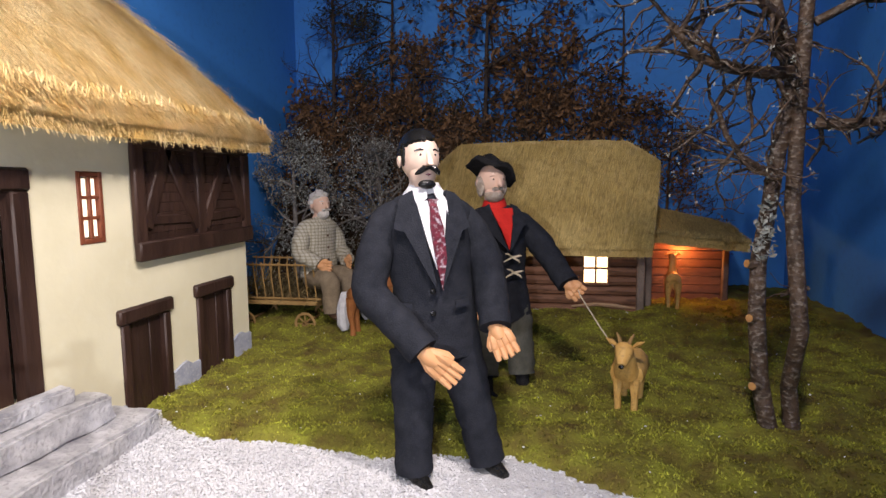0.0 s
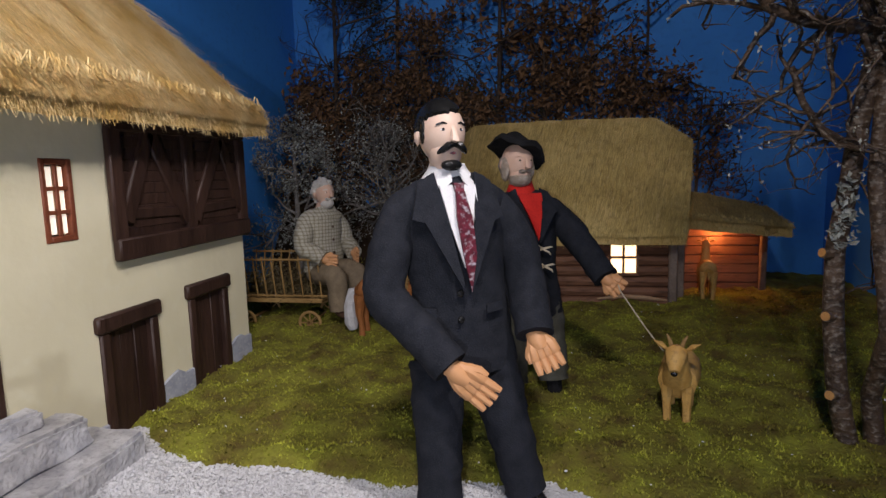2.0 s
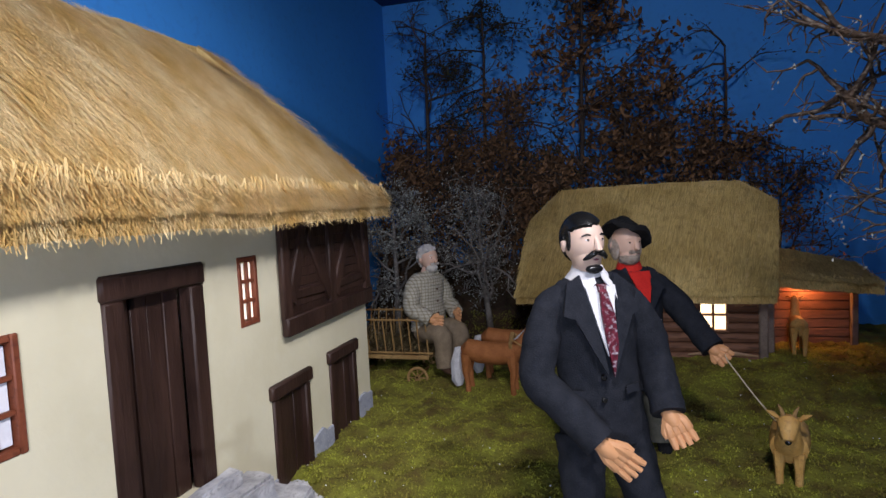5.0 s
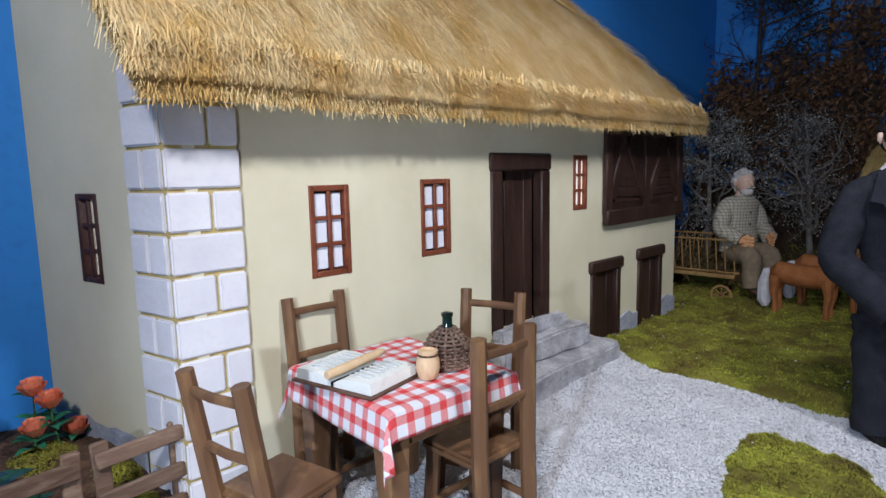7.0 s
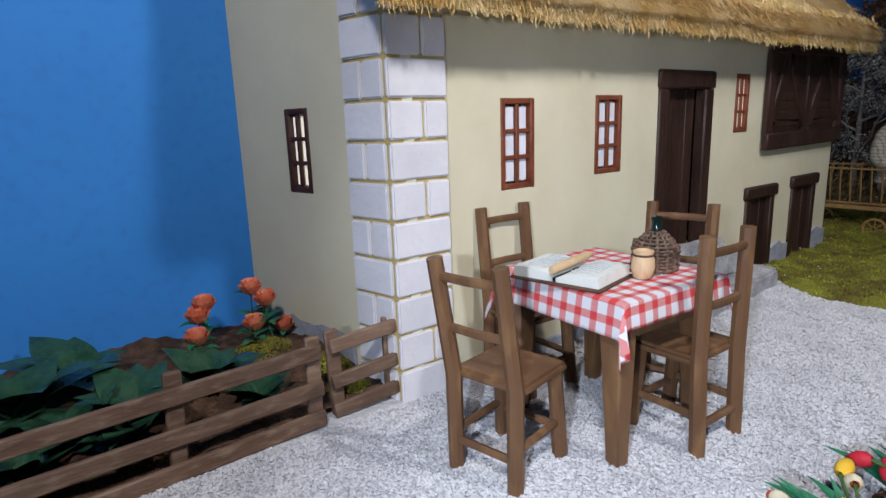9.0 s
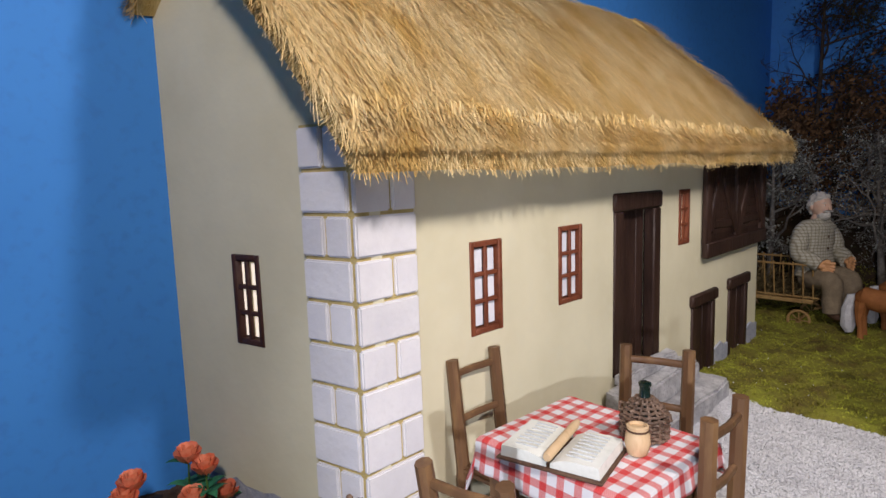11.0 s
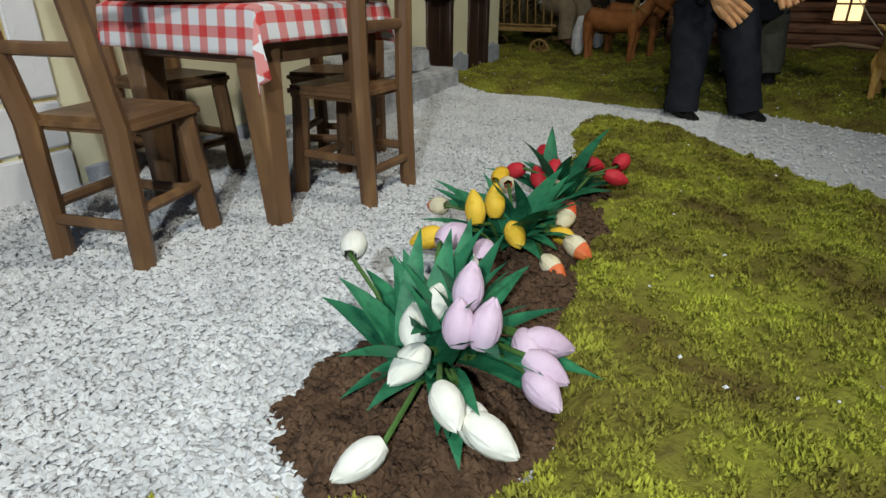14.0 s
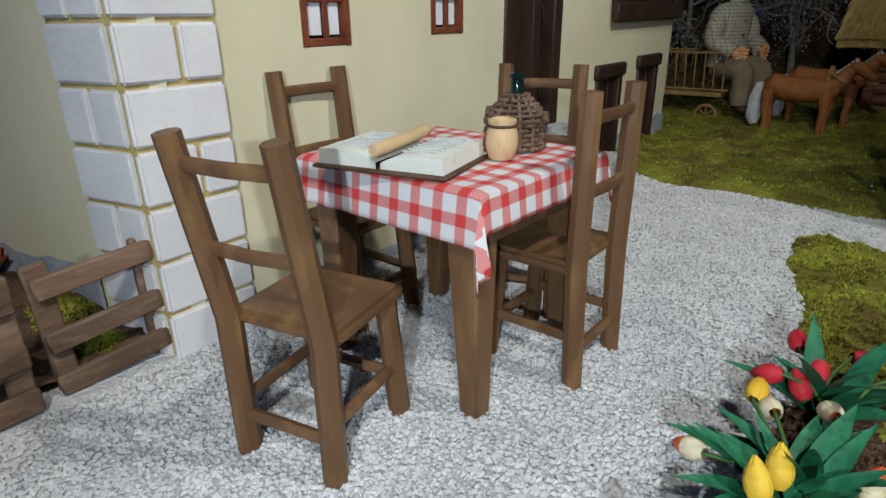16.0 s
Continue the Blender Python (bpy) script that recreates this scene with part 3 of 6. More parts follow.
COURSE = 0.0509
for k in range(12):
    z0, z1 = -0.055 + COURSE * k + 0.0022, -0.055 + COURSE * (k + 1) - 0.0022
    if k == 0:
        z0 = -0.02
    g = 0.002
    if k % 2 == 0:
        cut = 0.046 + 0.006 * RND.random()
        quoin(-0.0065, cut - g, z0, z1), quoin(cut + g, 0.084, z0, z1)
        gquoin(0.003, 0.077, z0, z1)
    else:
        quoin(-0.0065, 0.084, z0, z1)
        cut = 0.038 + 0.006 * RND.random()
        gquoin(0.003, cut - g, z0, z1), gquoin(cut + g, 0.077, z0, z1)


def window(y0, y1, z0, z1, place, material, bars=2, rows=3, lit=False):
    """A small painted casement of two by three panes; place maps (u, outward, z) to the world."""
    w = part("window", frame_mesh(y0, y1, z0, z1, place), material, cottage, "red-brown painted casement" if material is M_REDWOOD else "dark brown painted casement")
    fw, bw = 0.0085, 0.006
    ch, cw = (z1 - z0 - 2 * fw) / rows, (y1 - y0 - 2 * fw) / bars
    for i in range(1, bars):
        bm = bmesh.new()
        y = y0 + fw + i * cw
        box(bm, (y - bw / 2, -0.004, z0 + fw), (y + bw / 2, 0.001, z1 - fw), 0.001)
        move(bm, place)
        part("glazing_bar", bm, material, w)
    for j in range(1, rows):
        bm = bmesh.new()
        z = z0 + fw + j * ch
        box(bm, (y0 + fw, -0.0045, z - bw / 2), (y1 - fw, 0.0005, z + bw / 2), 0.001)
        move(bm, place)
        part("glazing_bar", bm, material, w)
    for i in range(bars):
        for j in range(rows):
            bm = bmesh.new()
            box(bm, (y0 + fw + i * cw + bw / 2, -0.0065, z0 + fw + j * ch + bw / 2), (y0 + fw + (i + 1) * cw - bw / 2, -0.005, z0 + fw + (j + 1) * ch - bw / 2))
            move(bm, place)
            part("pane", bm, lit or M_GLASS, w)
    return w


def frame_mesh(y0, y1, z0, z1, place):
    bm, fw = bmesh.new(), 0.0085
    j = lambda: 0.001 * RND.random()
    box(bm, (y0, -0.014, z0), (y0 + fw, 0.002 + j(), z1), 0.0015)
    box(bm, (y1 - fw, -0.014, z0), (y1, 0.002 + j(), z1), 0.0015)
    box(bm, (y0 + fw, -0.014, z0), (y1 - fw, 0.0015 + j(), z0 + fw), 0.0015)
    box(bm, (y0 + fw, -0.014, z1 - fw), (y1 - fw, 0.0015 + j(), z1), 0.0015)
    move(bm, place)
    return bm


def move(bm, place):
    for v in bm.verts:
        v.co = place(*v.co)


on_front = lambda u, d, z: Vector((d, u, z))
on_gable = lambda u, d, z: Vector((GX * u, GY * u - d, z))
# Emission added to brighten these panes; no lamp stands behind them.
M_GABLEPANE = glow("glowing_pane", (1.0, 0.88, 0.68), 0.85)
for k, w in enumerate(WINDOWS):
    window(*w, on_front, M_REDWOOD, lit=M_GABLEPANE if k == 2 else False)
window(*GWIN, on_gable, M_GABLEWIN, lit=M_GABLEPANE)

# entrance door
y0, y1, z0, z1 = DOOR
bm = bmesh.new()
box(bm, (-0.02, y0 - 0.003, z1 - 0.034), (0.006, y1 + 0.003, z1), 0.004)
door = part("door", bm, M_DARKWOOD, cottage, "dark brown plank door with heavy jambs")
for a, b in ((y0, y0 + 0.034), (y1 - 0.030, y1)):
    bm = bmesh.new()
    box(bm, (-0.02, a, z0), (0.004, b, z1 - 0.034), 0.003)
    part("jamb", bm, M_DARKWOOD, door)
for k in range(4):
    w = (y1 - y0 - 0.064) / 4
    bm = bmesh.new()
    box(bm, (-0.034, y0 + 0.034 + k * w, z0), (-0.022 + 0.002 * (k % 2), y0 + 0.034 + (k + 1) * w - 0.001, z1 - 0.034), 0.0012)
    part("plank", bm, M_DARKWOOD, door)
bm = bmesh.new()
ball(bm, (-0.017, y0 + 0.046, 0.26), (0.004, 0.004, 0.004))
part("knob", bm, M_HAIR, door, "small black knob")

# low hatches with a heavy lintel
for y0, y1, z0, z1 in HATCHES:
    bm = bmesh.new()
    box(bm, (-0.02, y0 - 0.008, z1 - 0.028), (0.010, y1 + 0.006, z1), 0.004)
    hatch = part("hatch", bm, M_DARKWOOD, cottage, "dark brown low hatch with a heavy lintel")
    for a, b in ((y0, y0 + 0.02), (y1 - 0.02, y1)):
        bm = bmesh.new()
        box(bm, (-0.02, a, z0), (0.005, b, z1 - 0.028), 0.003)
        part("jamb", bm, M_DARKWOOD, hatch)
    w = (y1 - y0 - 0.04) / 3
    for k in range(3):
        bm = bmesh.new()
        box(bm, (-0.026, y0 + 0.02 + k * w, z0), (-0.006 - 0.002 * (k % 2), y0 + 0.02 + (k + 1) * w - 0.001, z1 - 0.028), 0.0012)
        part("plank", bm, M_DARKWOOD, hatch)

# half-timbered panel under the eaves
y0, y1, z0, z1 = PANEL
bm = bmesh.new()
box(bm, (0.001, y0 + 0.01, z0 + 0.01), (0.006, y1 - 0.01, z1))
panel = part("timber_panel", bm, M_DARKWOOD, cottage, "dark half-timbered panel with crossed braces")


def beam(a, b, width, depth, parent, material=M_DARKWOOD, x=0.004):
    d = Vector((0, b[0] - a[0], b[1] - a[1]))
    bm = bmesh.new()
    box(bm, (0, 0, -width / 2), (depth, d.length, width / 2), min(0.003, width / 5))
    ang = math.atan2(d.z, d.y)
    bmesh.ops.transform(bm, matrix=Matrix.Translation((x, *a)) @ Matrix.Rotation(ang, 4, "X"), verts=bm.verts[:])
    return part("beam", bm, material, parent)


beam((y0, z0 + 0.018), (y1, z0 + 0.022), 0.036, 0.016, panel)
beam((y0, z1 - 0.01), (y1, z1 - 0.006), 0.03, 0.012, panel)
for y in (y0 + 0.014, (y0 + y1) / 2, y1 - 0.014):
    beam((y, z0 + 0.03), (y, z1 - 0.02), 0.028, 0.013, panel, x=0.003)
ym = (y0 + y1) / 2
for a, b in (((y0 + 0.1, z1 - 0.02), (y0 + 0.03, z0 + 0.06)), ((y0 + 0.1, z1 - 0.02), (ym - 0.01, z0 + 0.05)), ((y1 - 0.09, z1 - 0.02), (ym + 0.01, z0 + 0.05)), ((y1 - 0.09, z1 - 0.02), (y1 - 0.02, z0 + 0.06))):
    beam(a, b, 0.03, 0.012, panel, x=0.002)
beam((y0 + 0.03, z0 + 0.075), (ym - 0.02, z0 + 0.07), 0.02, 0.010, panel, x=0.002)
beam((ym + 0.02, z0 + 0.07), (y1 - 0.03, z0 + 0.075), 0.02, 0.010, panel, x=0.002)
for k in range(9):
    zz = z0 + 0.05 + k * 0.019
    bm = bmesh.new()
    box(bm, (0.005, y0 + 0.02, zz), (0.0075 + 0.001 * (k % 2), y1 - 0.02, zz + 0.018), 0.0008)
    part("board", bm, M_DARKWOOD, panel)

# ---- thatch ----
RIDGE = (-0.234, 0.884)


def strands(surface, count, length, material, name, parent, rnd, lift=0.008, width=0.00055, skew=0.32, keep=None, reach=0.5):
    """Straws laid down a slope. surface(s, v): s along the eaves, v from the eaves (0) to the ridge (1)."""
    verts, faces = [], []
    for _ in range(count):
        s, v = rnd.random(), rnd.random() ** 0.9
        if rnd.random() < 0.2:
            v = rnd.random() * 0.08
        p = surface(s, v)
        dn = surface(s, v - 0.02) - p
        al = surface(s + 0.004, v) - p
        if dn.length < 1e-6 or al.length < 1e-6:
            continue
        dn, al = dn.normalized(), al.normalized()
        nrm = al.cross(dn)
        if nrm.z < 0:
            nrm = -nrm
        d = (dn + al * rnd.gauss(-0.12, skew) + nrm * rnd.gauss(0.03, 0.07)).normalized()
        L = min(length * rnd.uniform(0.5, 1.2), v * reach + 0.008 + 0.006 * rnd.random())
        w = al * (width * rnd.uniform(0.6, 1.4))
        a = p + nrm * (lift * rnd.uniform(-0.1, 0.9))
        b = a + d * L
        if keep and not keep(b):
            b = a + d * L * 0.4
        mid = (a + b) / 2 + nrm * 0.004 * rnd.random()
        i = len(verts)
        verts += [a - w, a + w, mid - w, mid + w, b - w * 0.5, b + w * 0.5]
        faces += [(i, i + 1, i + 3, i + 2), (i + 2, i + 3, i + 5, i + 4)]
    return soup(name, verts, faces, material, parent)


def slab(surface, nu, nv, thick, material, name, parent, bumpy=0.008):
    bm = bmesh.new()
    top, bot = [], []
    for j in range(nv + 1):
        rt, rb = [], []
        for i in range(nu + 1):
            s, v = i / nu, j / nv
            p = surface(s, v)
            n = Vector((0, 0, 1))
            wob = bumpy * noise.noise(p * 14) + bumpy * 0.5 * noise.noise(p * 45)
            rt.append(bm.verts.new(p + n * wob))
            rb.append(bm.verts.new(p - n * thick))
        top.append(rt), bot.append(rb)
    for g, flip in ((top, False), (bot, True)):
        for j in range(nv):
            for i in range(nu):
                q = (g[j][i], g[j][i + 1], g[j + 1][i + 1], g[j + 1][i])
                bm.faces.new(q[::-1] if flip else q)
    for j in range(nv):
        for i in (0, nu):
            bm.faces.new((top[j][i], top[j + 1][i], bot[j + 1][i], bot[j][i]))
    for i in range(nu):
        for j in (0, nv):
            bm.faces.new((top[j][i], top[j][i + 1], bot[j][i + 1], bot[j][i]))
    return part(name, bm, material, parent)


def eave(s):
    """The front eave, slightly wavy, rising towards the far end."""
    y = -0.045 + s * (1.342 + 0.045)
    return Vector((0.068 + 0.012 * s + 0.006 * noise.noise((y * 5, 0, 0)), y, 0.527 + 0.006 * s + 0.006 * noise.noise((y * 7, 3, 0))))


def front_slope(s, v):
    e = eave(s)
    r = Vector((RIDGE[0], -0.095 + s * (1.085 + 0.095), RIDGE[1] - 0.03 * (1 - s) + 0.004 * noise.noise((s * 9, 1, 1))))
    p = e.lerp(r, v)
    p.z += 0.022 * math.sin(math.pi * min(1, max(0, v)))
    if s > 0.9 and v > 0.3:
        p.z -= 0.02 * (s - 0.9) / 0.1 * v
    return p


def back_slope(s, v):
    y = -0.10 + s * (1.085 + 0.10)
    r = Vector((RIDGE[0], y, RIDGE[1] - 0.03 * (1 - s)))
    xw = xwall(y) + 0.004
    return Vector((xw, y, r.z - (RIDGE[0] - xw) * 0.95)).lerp(r, v)


def hip_slope(s, v):
    a = eave(1.0).lerp(Vector((-0.27, 1.36, 0.53)), s)
    return a.lerp(Vector((RIDGE[0] - 0.0 * s, 1.085, RIDGE[1])), v) + Vector((0, 0, 0.018 * math.sin(math.pi * min(1, max(0, v)))))


thatch = slab(front_slope, 90, 30, 0.028, M_STRAW, "thatch", cottage)
thatch["label"] = "thick pale yellow straw thatch"
slab(back_slope, 50, 6, 0.028, M_STRAW, "thatch_back", cottage)
slab(hip_slope, 20, 20, 0.028, M_STRAW, "thatch_hip", cottage)
inside = lambda p: p.x > xwall(p.y) + 0.003
strands(front_slope, 95000, 0.062, M_STRAND, "straw", thatch, random.Random(1), width=0.00042, skew=0.2)
strands(front_slope, 2600, 0.085, M_STRAND, "straw", thatch, random.Random(10), lift=0.016, width=0.0006, skew=0.5)
strands(back_slope, 3000, 0.05, M_STRAND, "straw", thatch, random.Random(2), keep=inside)
strands(hip_slope, 4000, 0.06, M_STRAND, "straw", thatch, random.Random(3), keep=inside)


def fringe(name, along, count, rnd, length, parent, material, out):
    """Straw ends hanging at an edge."""
    verts, faces = [], []
    for _ in range(count):
        p = along(rnd.random()) + Vector((0, 0, -rnd.random() * 0.026))
        d = (out + Vector((rnd.gauss(0, 0.25), rnd.gauss(0, 0.35), rnd.gauss(0, 0.2)))).normalized()
        w = Vector((d.y, -d.x, 0.2)).normalized() * 0.0009
        b = p + d * length * rnd.uniform(0.3, 1.1)
        i = len(verts)
        verts += [p - d * 0.02 - w, p - d * 0.02 + w, b + w * 0.4, b - w * 0.4]
        faces.append((i, i + 1, i + 2, i + 3))
    return soup(name, verts, faces, material, parent)


fringe("straw", eave, 5200, random.Random(4), 0.017, thatch, M_STRAND, Vector((0.55, -0.1, -0.75)))
fringe("straw", lambda k: front_slope(k, 0.004 + 0.03 * (k * 977 % 1)) + Vector((0.004, 0, 0.027)), 9000, random.Random(9), 0.026, thatch, M_STRAND, Vector((0.72, -0.12, -0.66)))
fringe("straw", lambda k: front_slope(0, k), 1500, random.Random(5), 0.010, thatch, M_STRAND, Vector((0.2, -0.7, -0.6)))
fringe("straw", lambda k: front_slope(1, k), 1300, random.Random(6), 0.022, thatch, M_STRAND, Vector((0.4, 0.6, -0.5)))
fringe("straw", lambda k: back_slope(0, k), 1600, random.Random(8), 0.024, thatch, M_STRAND, Vector((-0.1, -0.7, -0.6)))

# ---- entrance steps ----
steps = thing("entrance_steps", "rough grey stone entrance steps below the door", "steps")
for x1, y0, y1, z0, z1 in ((0.105, 0.50, 0.872, -0.02, 0.052), (0.062, 0.53, 0.822, 0.05, 0.098), (0.032, 0.56, 0.775, 0.095, 0.122)):
    bm = bmesh.new()
    box(bm, (0.0055, y0, z0), (x1, y1, z1), 0.005, seg=2)
    bmesh.ops.subdivide_edges(bm, edges=bm.edges[:], cuts=5, use_grid_fill=True)
    for v in bm.verts:
        if v.co.x > 0.01:
            v.co += Vector((0.008 * noise.noise(v.co * 30), 0.009 * noise.noise(v.co * 30 + Vector((5, 0, 0))), 0.007 * noise.noise(v.co * 26 + Vector((0, 7, 0)))))
    part("step", bm, M_STONE, steps)

# ---- table and chairs ----
table = thing("table", "dark brown wooden garden table on the gravel", "table", (0.197, 0.175, 0.0), -3)
table.scale.z = 1.01
HX, HY = 0.096, 0.086
for sx in (-1, 1):
    for sy in (-1, 1):
        bm = bmesh.new()
        tube(bm, [(sx * 0.080, sy * 0.076, -0.004), (sx * 0.077, sy * 0.072, 0.17)], [0.0125, 0.0205], 4)
        bmesh.ops.rotate(bm, cent=(sx * 0.08, sy * 0.07, 0), matrix=Matrix.Rotation(radians(45), 3, "Z"), verts=bm.verts[:])
        bmesh.ops.bevel(bm, geom=bm.edges[:], offset=0.002, segments=1, affect="EDGES")
        part("leg", bm, M_CHAIR, table)
for a, b in (((-0.08, -0.08, 0.143), (0.08, -0.065, 0.168)), ((-0.08, 0.065, 0.143), (0.08, 0.08, 0.168)), ((-0.088, -0.07, 0.143), (-0.073, 0.07, 0.168)), ((0.073, -0.07, 0.143), (0.088, 0.07, 0.168))):
    bm = bmesh.new()
    box(bm, a, b, 0.002)
    part("apron", bm, M_CHAIR, table)
bm = bmesh.new()
box(bm, (-HX, -HY, 0.168), (HX, HY, 0.186), 0.003)
part("tabletop", bm, M_CHAIR, table)


def tablecloth():
    """A square cloth on the table top with a short hanging edge, folded corners."""
    bm = bmesh.new()
    n, half, top = 56, 0.126, 0.1885
    uvl = bm.loops.layers.uv.new("UVMap")
    grid, coords = [], {}
    for j in range(n + 1):
        row = []
        for i in range(n + 1):
            a, b = -half + 2 * half * i / n, -half + 2 * half * j / n
            ox, oy = max(0, abs(a) - HX - 0.002), max(0, abs(b) - HY - 0.002)
            x, y = math.copysign(min(abs(a), HX + 0.002), a), math.copysign(min(abs(b), HY + 0.002), b)
            drop = ox + oy if not (ox and oy) else max(ox, oy) + 1.1 * min(ox, oy)
            k = drop / 0.04
            z = top - drop * 0.97 + 0.0012 * noise.noise((a * 20, b * 20, 5)) * (0 if drop else 1)
            if ox:
                x += math.copysign(0.002 + drop * 0.12 + 0.004 * k * noise.noise((b * 42, 1, 0)), a)
            if oy:
                y += math.copysign(0.002 + drop * 0.12 + 0.004 * k * noise.noise((a * 42, 7, 0)), b)
            if ox and oy:
                x += math.copysign(0.25 * min(ox, oy), a) * (1 if ox > oy else -0.2)
                y += math.copysign(0.25 * min(ox, oy), b) * (1 if oy > ox else -0.2)
            v = bm.verts.new((x, y, z))
            coords[v] = (a + 0.5, b + 0.5)
            row.append(v)
        grid.append(row)
    for j in range(n):
        for i in range(n):
            f = bm.faces.new((grid[j][i], grid[j][i + 1], grid[j + 1][i + 1], grid[j + 1][i]))
            for lp in f.loops:
                lp[uvl].uv = coords[lp.vert]
    ob = part("tablecloth", bm, M_GINGHAM)
    sol = ob.modifiers.new("cloth", "SOLIDIFY")
    sol.thickness, sol.offset = 0.0012, 1
    ob.matrix_basis = pose(0.197, 0.175, 0.0, 0, 0, -3) @ Matrix.Diagonal((1, 1, 1.01, 1))
    return tagged(ob, "red and white checked cotton tablecloth on the table", "tablecloth")


tablecloth()


def make_chair(lean, skew, high):
    c = thing("chair", "brown wooden peasant chair with two back rails", "chair", group="chairs round the table")
    w, d = 0.041, 0.042
    legs = [
        ([(-w, -d, -0.003), (-w - 0.001 + skew * 0.4, -d + 0.003, 0.11), (-w - 0.002 + skew, -d - lean, high)], [0.0092, 0.0095, 0.0088]),
        ([(w, -d, -0.003), (w + 0.001 + skew * 0.4, -d + 0.003, 0.11), (w + 0.002 + skew, -d - lean, high)], [0.0092, 0.0095, 0.0088]),
        ([(-w - 0.001, d + 0.004, -0.003), (-w + 0.003, d - 0.004, 0.105)], [0.0094, 0.0088]),
        ([(w + 0.001, d + 0.004, -0.003), (w - 0.003, d - 0.004, 0.105)], [0.0094, 0.0088]),
    ]
    for pts, rad in legs:
        bm = bmesh.new()
        tube(bm, pts, rad, 8)
        part("leg", bm, M_CHAIR, c)
    bm = bmesh.new()
    box(bm, (-w - 0.008, -d + 0.006, 0.103), (w + 0.008, d + 0.008, 0.115), 0.004, seg=2)
    part("seat", bm, M_CHAIR, c, "flat brown board seat")
    for z, y in ((0.165 * high / 0.241, -d + 0.003 - lean * 0.42), (0.222 * high / 0.241, -d - lean * 0.84)):
        bm = bmesh.new()
        k = skew * z / high
        tube(bm, [(-w + k, y, z), (k, y - 0.003, z), (w + k, y, z)], 0.0052, 8, squash=(0.8, 1.0))
        part("back_rail", bm, M_CHAIR, c)
    for a, b in (((-w, -d, 0.045), (-w, d, 0.045)), ((w, -d, 0.045), (w, d, 0.045)), ((-w, d, 0.038), (w, d, 0.038)), ((-w, -d, 0.034), (w, -d, 0.034))):
        bm = bmesh.new()
        tube(bm, [a, b], 0.0048, 7)
        part("stretcher", bm, M_CHAIR, c)
    return c


for x, y, rz, lean, skew, high in ((0.196, 0.010, 12, 0.016, -0.007, 0.240), (0.281, 0.220, 89, 0.0, -0.004, 0.250), (0.061, 0.178, -92, 0.012, 0.0, 0.253), (0.197, 0.311, 198, 0.012, 0.0, 0.252)):
    make_chair(lean, skew, high).matrix_basis = pose(x, y, 0, 0, 0, rz) @ Matrix.Diagonal((0.95, 1, 1, 1))

# ---- things on the table ----
TOP = 0.1925
book = thing("open_book", "open handwritten book with curling pages on a brown cover", "book", (0.192, 0.116, TOP), 12)
bm = bmesh.new()
box(bm, (-0.058, -0.043, 0), (0.058, 0.043, 0.003), 0.0012)
part("cover", bm, M_COVER, book)
for sx in (-1, 1):
    bm = bmesh.new()
    nx, ny = 10, 6
    t0, t1 = [], []
    for j in range(ny + 1):
        a, b = [], []
        for i in range(nx + 1):
            u, v = i / nx, j / ny
            h = 0.0138 - 0.009 * (1 - u) ** 4 - 0.002 * u + 0.0007 * noise.noise((u * 6, v * 5, sx))
            x, y = sx * (0.002 + 0.051 * u), -0.038 + 0.076 * v
            a.append(bm.verts.new((x, y, 0.003 + h))), b.append(bm.verts.new((x + sx * 0.001 * (u > 0.99), y, 0.0032)))
        t0.append(a), t1.append(b)
    for j in range(ny):
        for i in range(nx):
            bm.faces.new((t0[j][i], t0[j][i + 1], t0[j + 1][i + 1], t0[j + 1][i]))
        bm.faces.new((t0[j][nx], t1[j][nx], t1[j + 1][nx], t0[j + 1][nx]))
    for i in range(nx):
        for j in (0, ny):
            bm.faces.new((t0[j][i], t0[j][i + 1], t1[j][i + 1], t1[j][i]))
    block = part("page_block", bm, M_PAPER, book, "thick cream pages")
    for k in range(8):
        bm = bmesh.new()
        y = -0.028 + k * 0.008
        box(bm, (min(sx * 0.016, sx * (0.040 + 0.006 * RND.random())), y, 0.0155), (max(sx * 0.016, sx * 0.043), y + 0.0010, 0.01685))
        part("writing_line", bm, M_INK, block)
roll = thing("rolling_pin", "pale turned wooden rod lying across the book", "rod", (0.194, 0.114, TOP + 0.0190), 104)
bm = bmesh.new()
tube(bm, [(-0.046, 0, 0), (-0.044, 0, 0), (0.04, 0, 0), (0.05, 0, 0)], [0.004, 0.005, 0.005, 0.003], 10)
part("rod", bm, M_PALEWOOD, roll)
jar = thing("wooden_jar", "small pale turned wooden barrel jar", "jar", (0.250, 0.171, TOP))
bm = bmesh.new()
lathe(bm, [(0.0085, 0), (0.0110, 0.002), (0.0135, 0.013), (0.0128, 0.022), (0.0108, 0.0265), (0.0113, 0.029), (0.0116, 0.032), (0.009, 0.033), (0.0085, 0.030)], sides=18)
part("body", bm, M_PALEWOOD, jar)
bm = bmesh.new()
lathe(bm, [(0.0112, 0.0262), (0.0121, 0.0272), (0.0118, 0.0286)], sides=18)
part("rim_band", bm, M_COVER, jar, "brown painted band")
jug = thing("demijohn", "dark bottle in a woven brown wicker basket", "bottle", (0.235, 0.217, TOP))
jug.scale = (1.06, 1.06, 0.9)
bm = bmesh.new()
lathe(bm, [(0.012, 0.002), (0.0185, 0.006), (0.0195, 0.02), (0.0165, 0.034), (0.009, 0.044), (0.0058, 0.05), (0.0054, 0.065), (0.0066, 0.066), (0.0066, 0.070), (0.0045, 0.071)], sides=18)
part("bottle", bm, M_BOTTLE, jug, "dark green glass bottle")


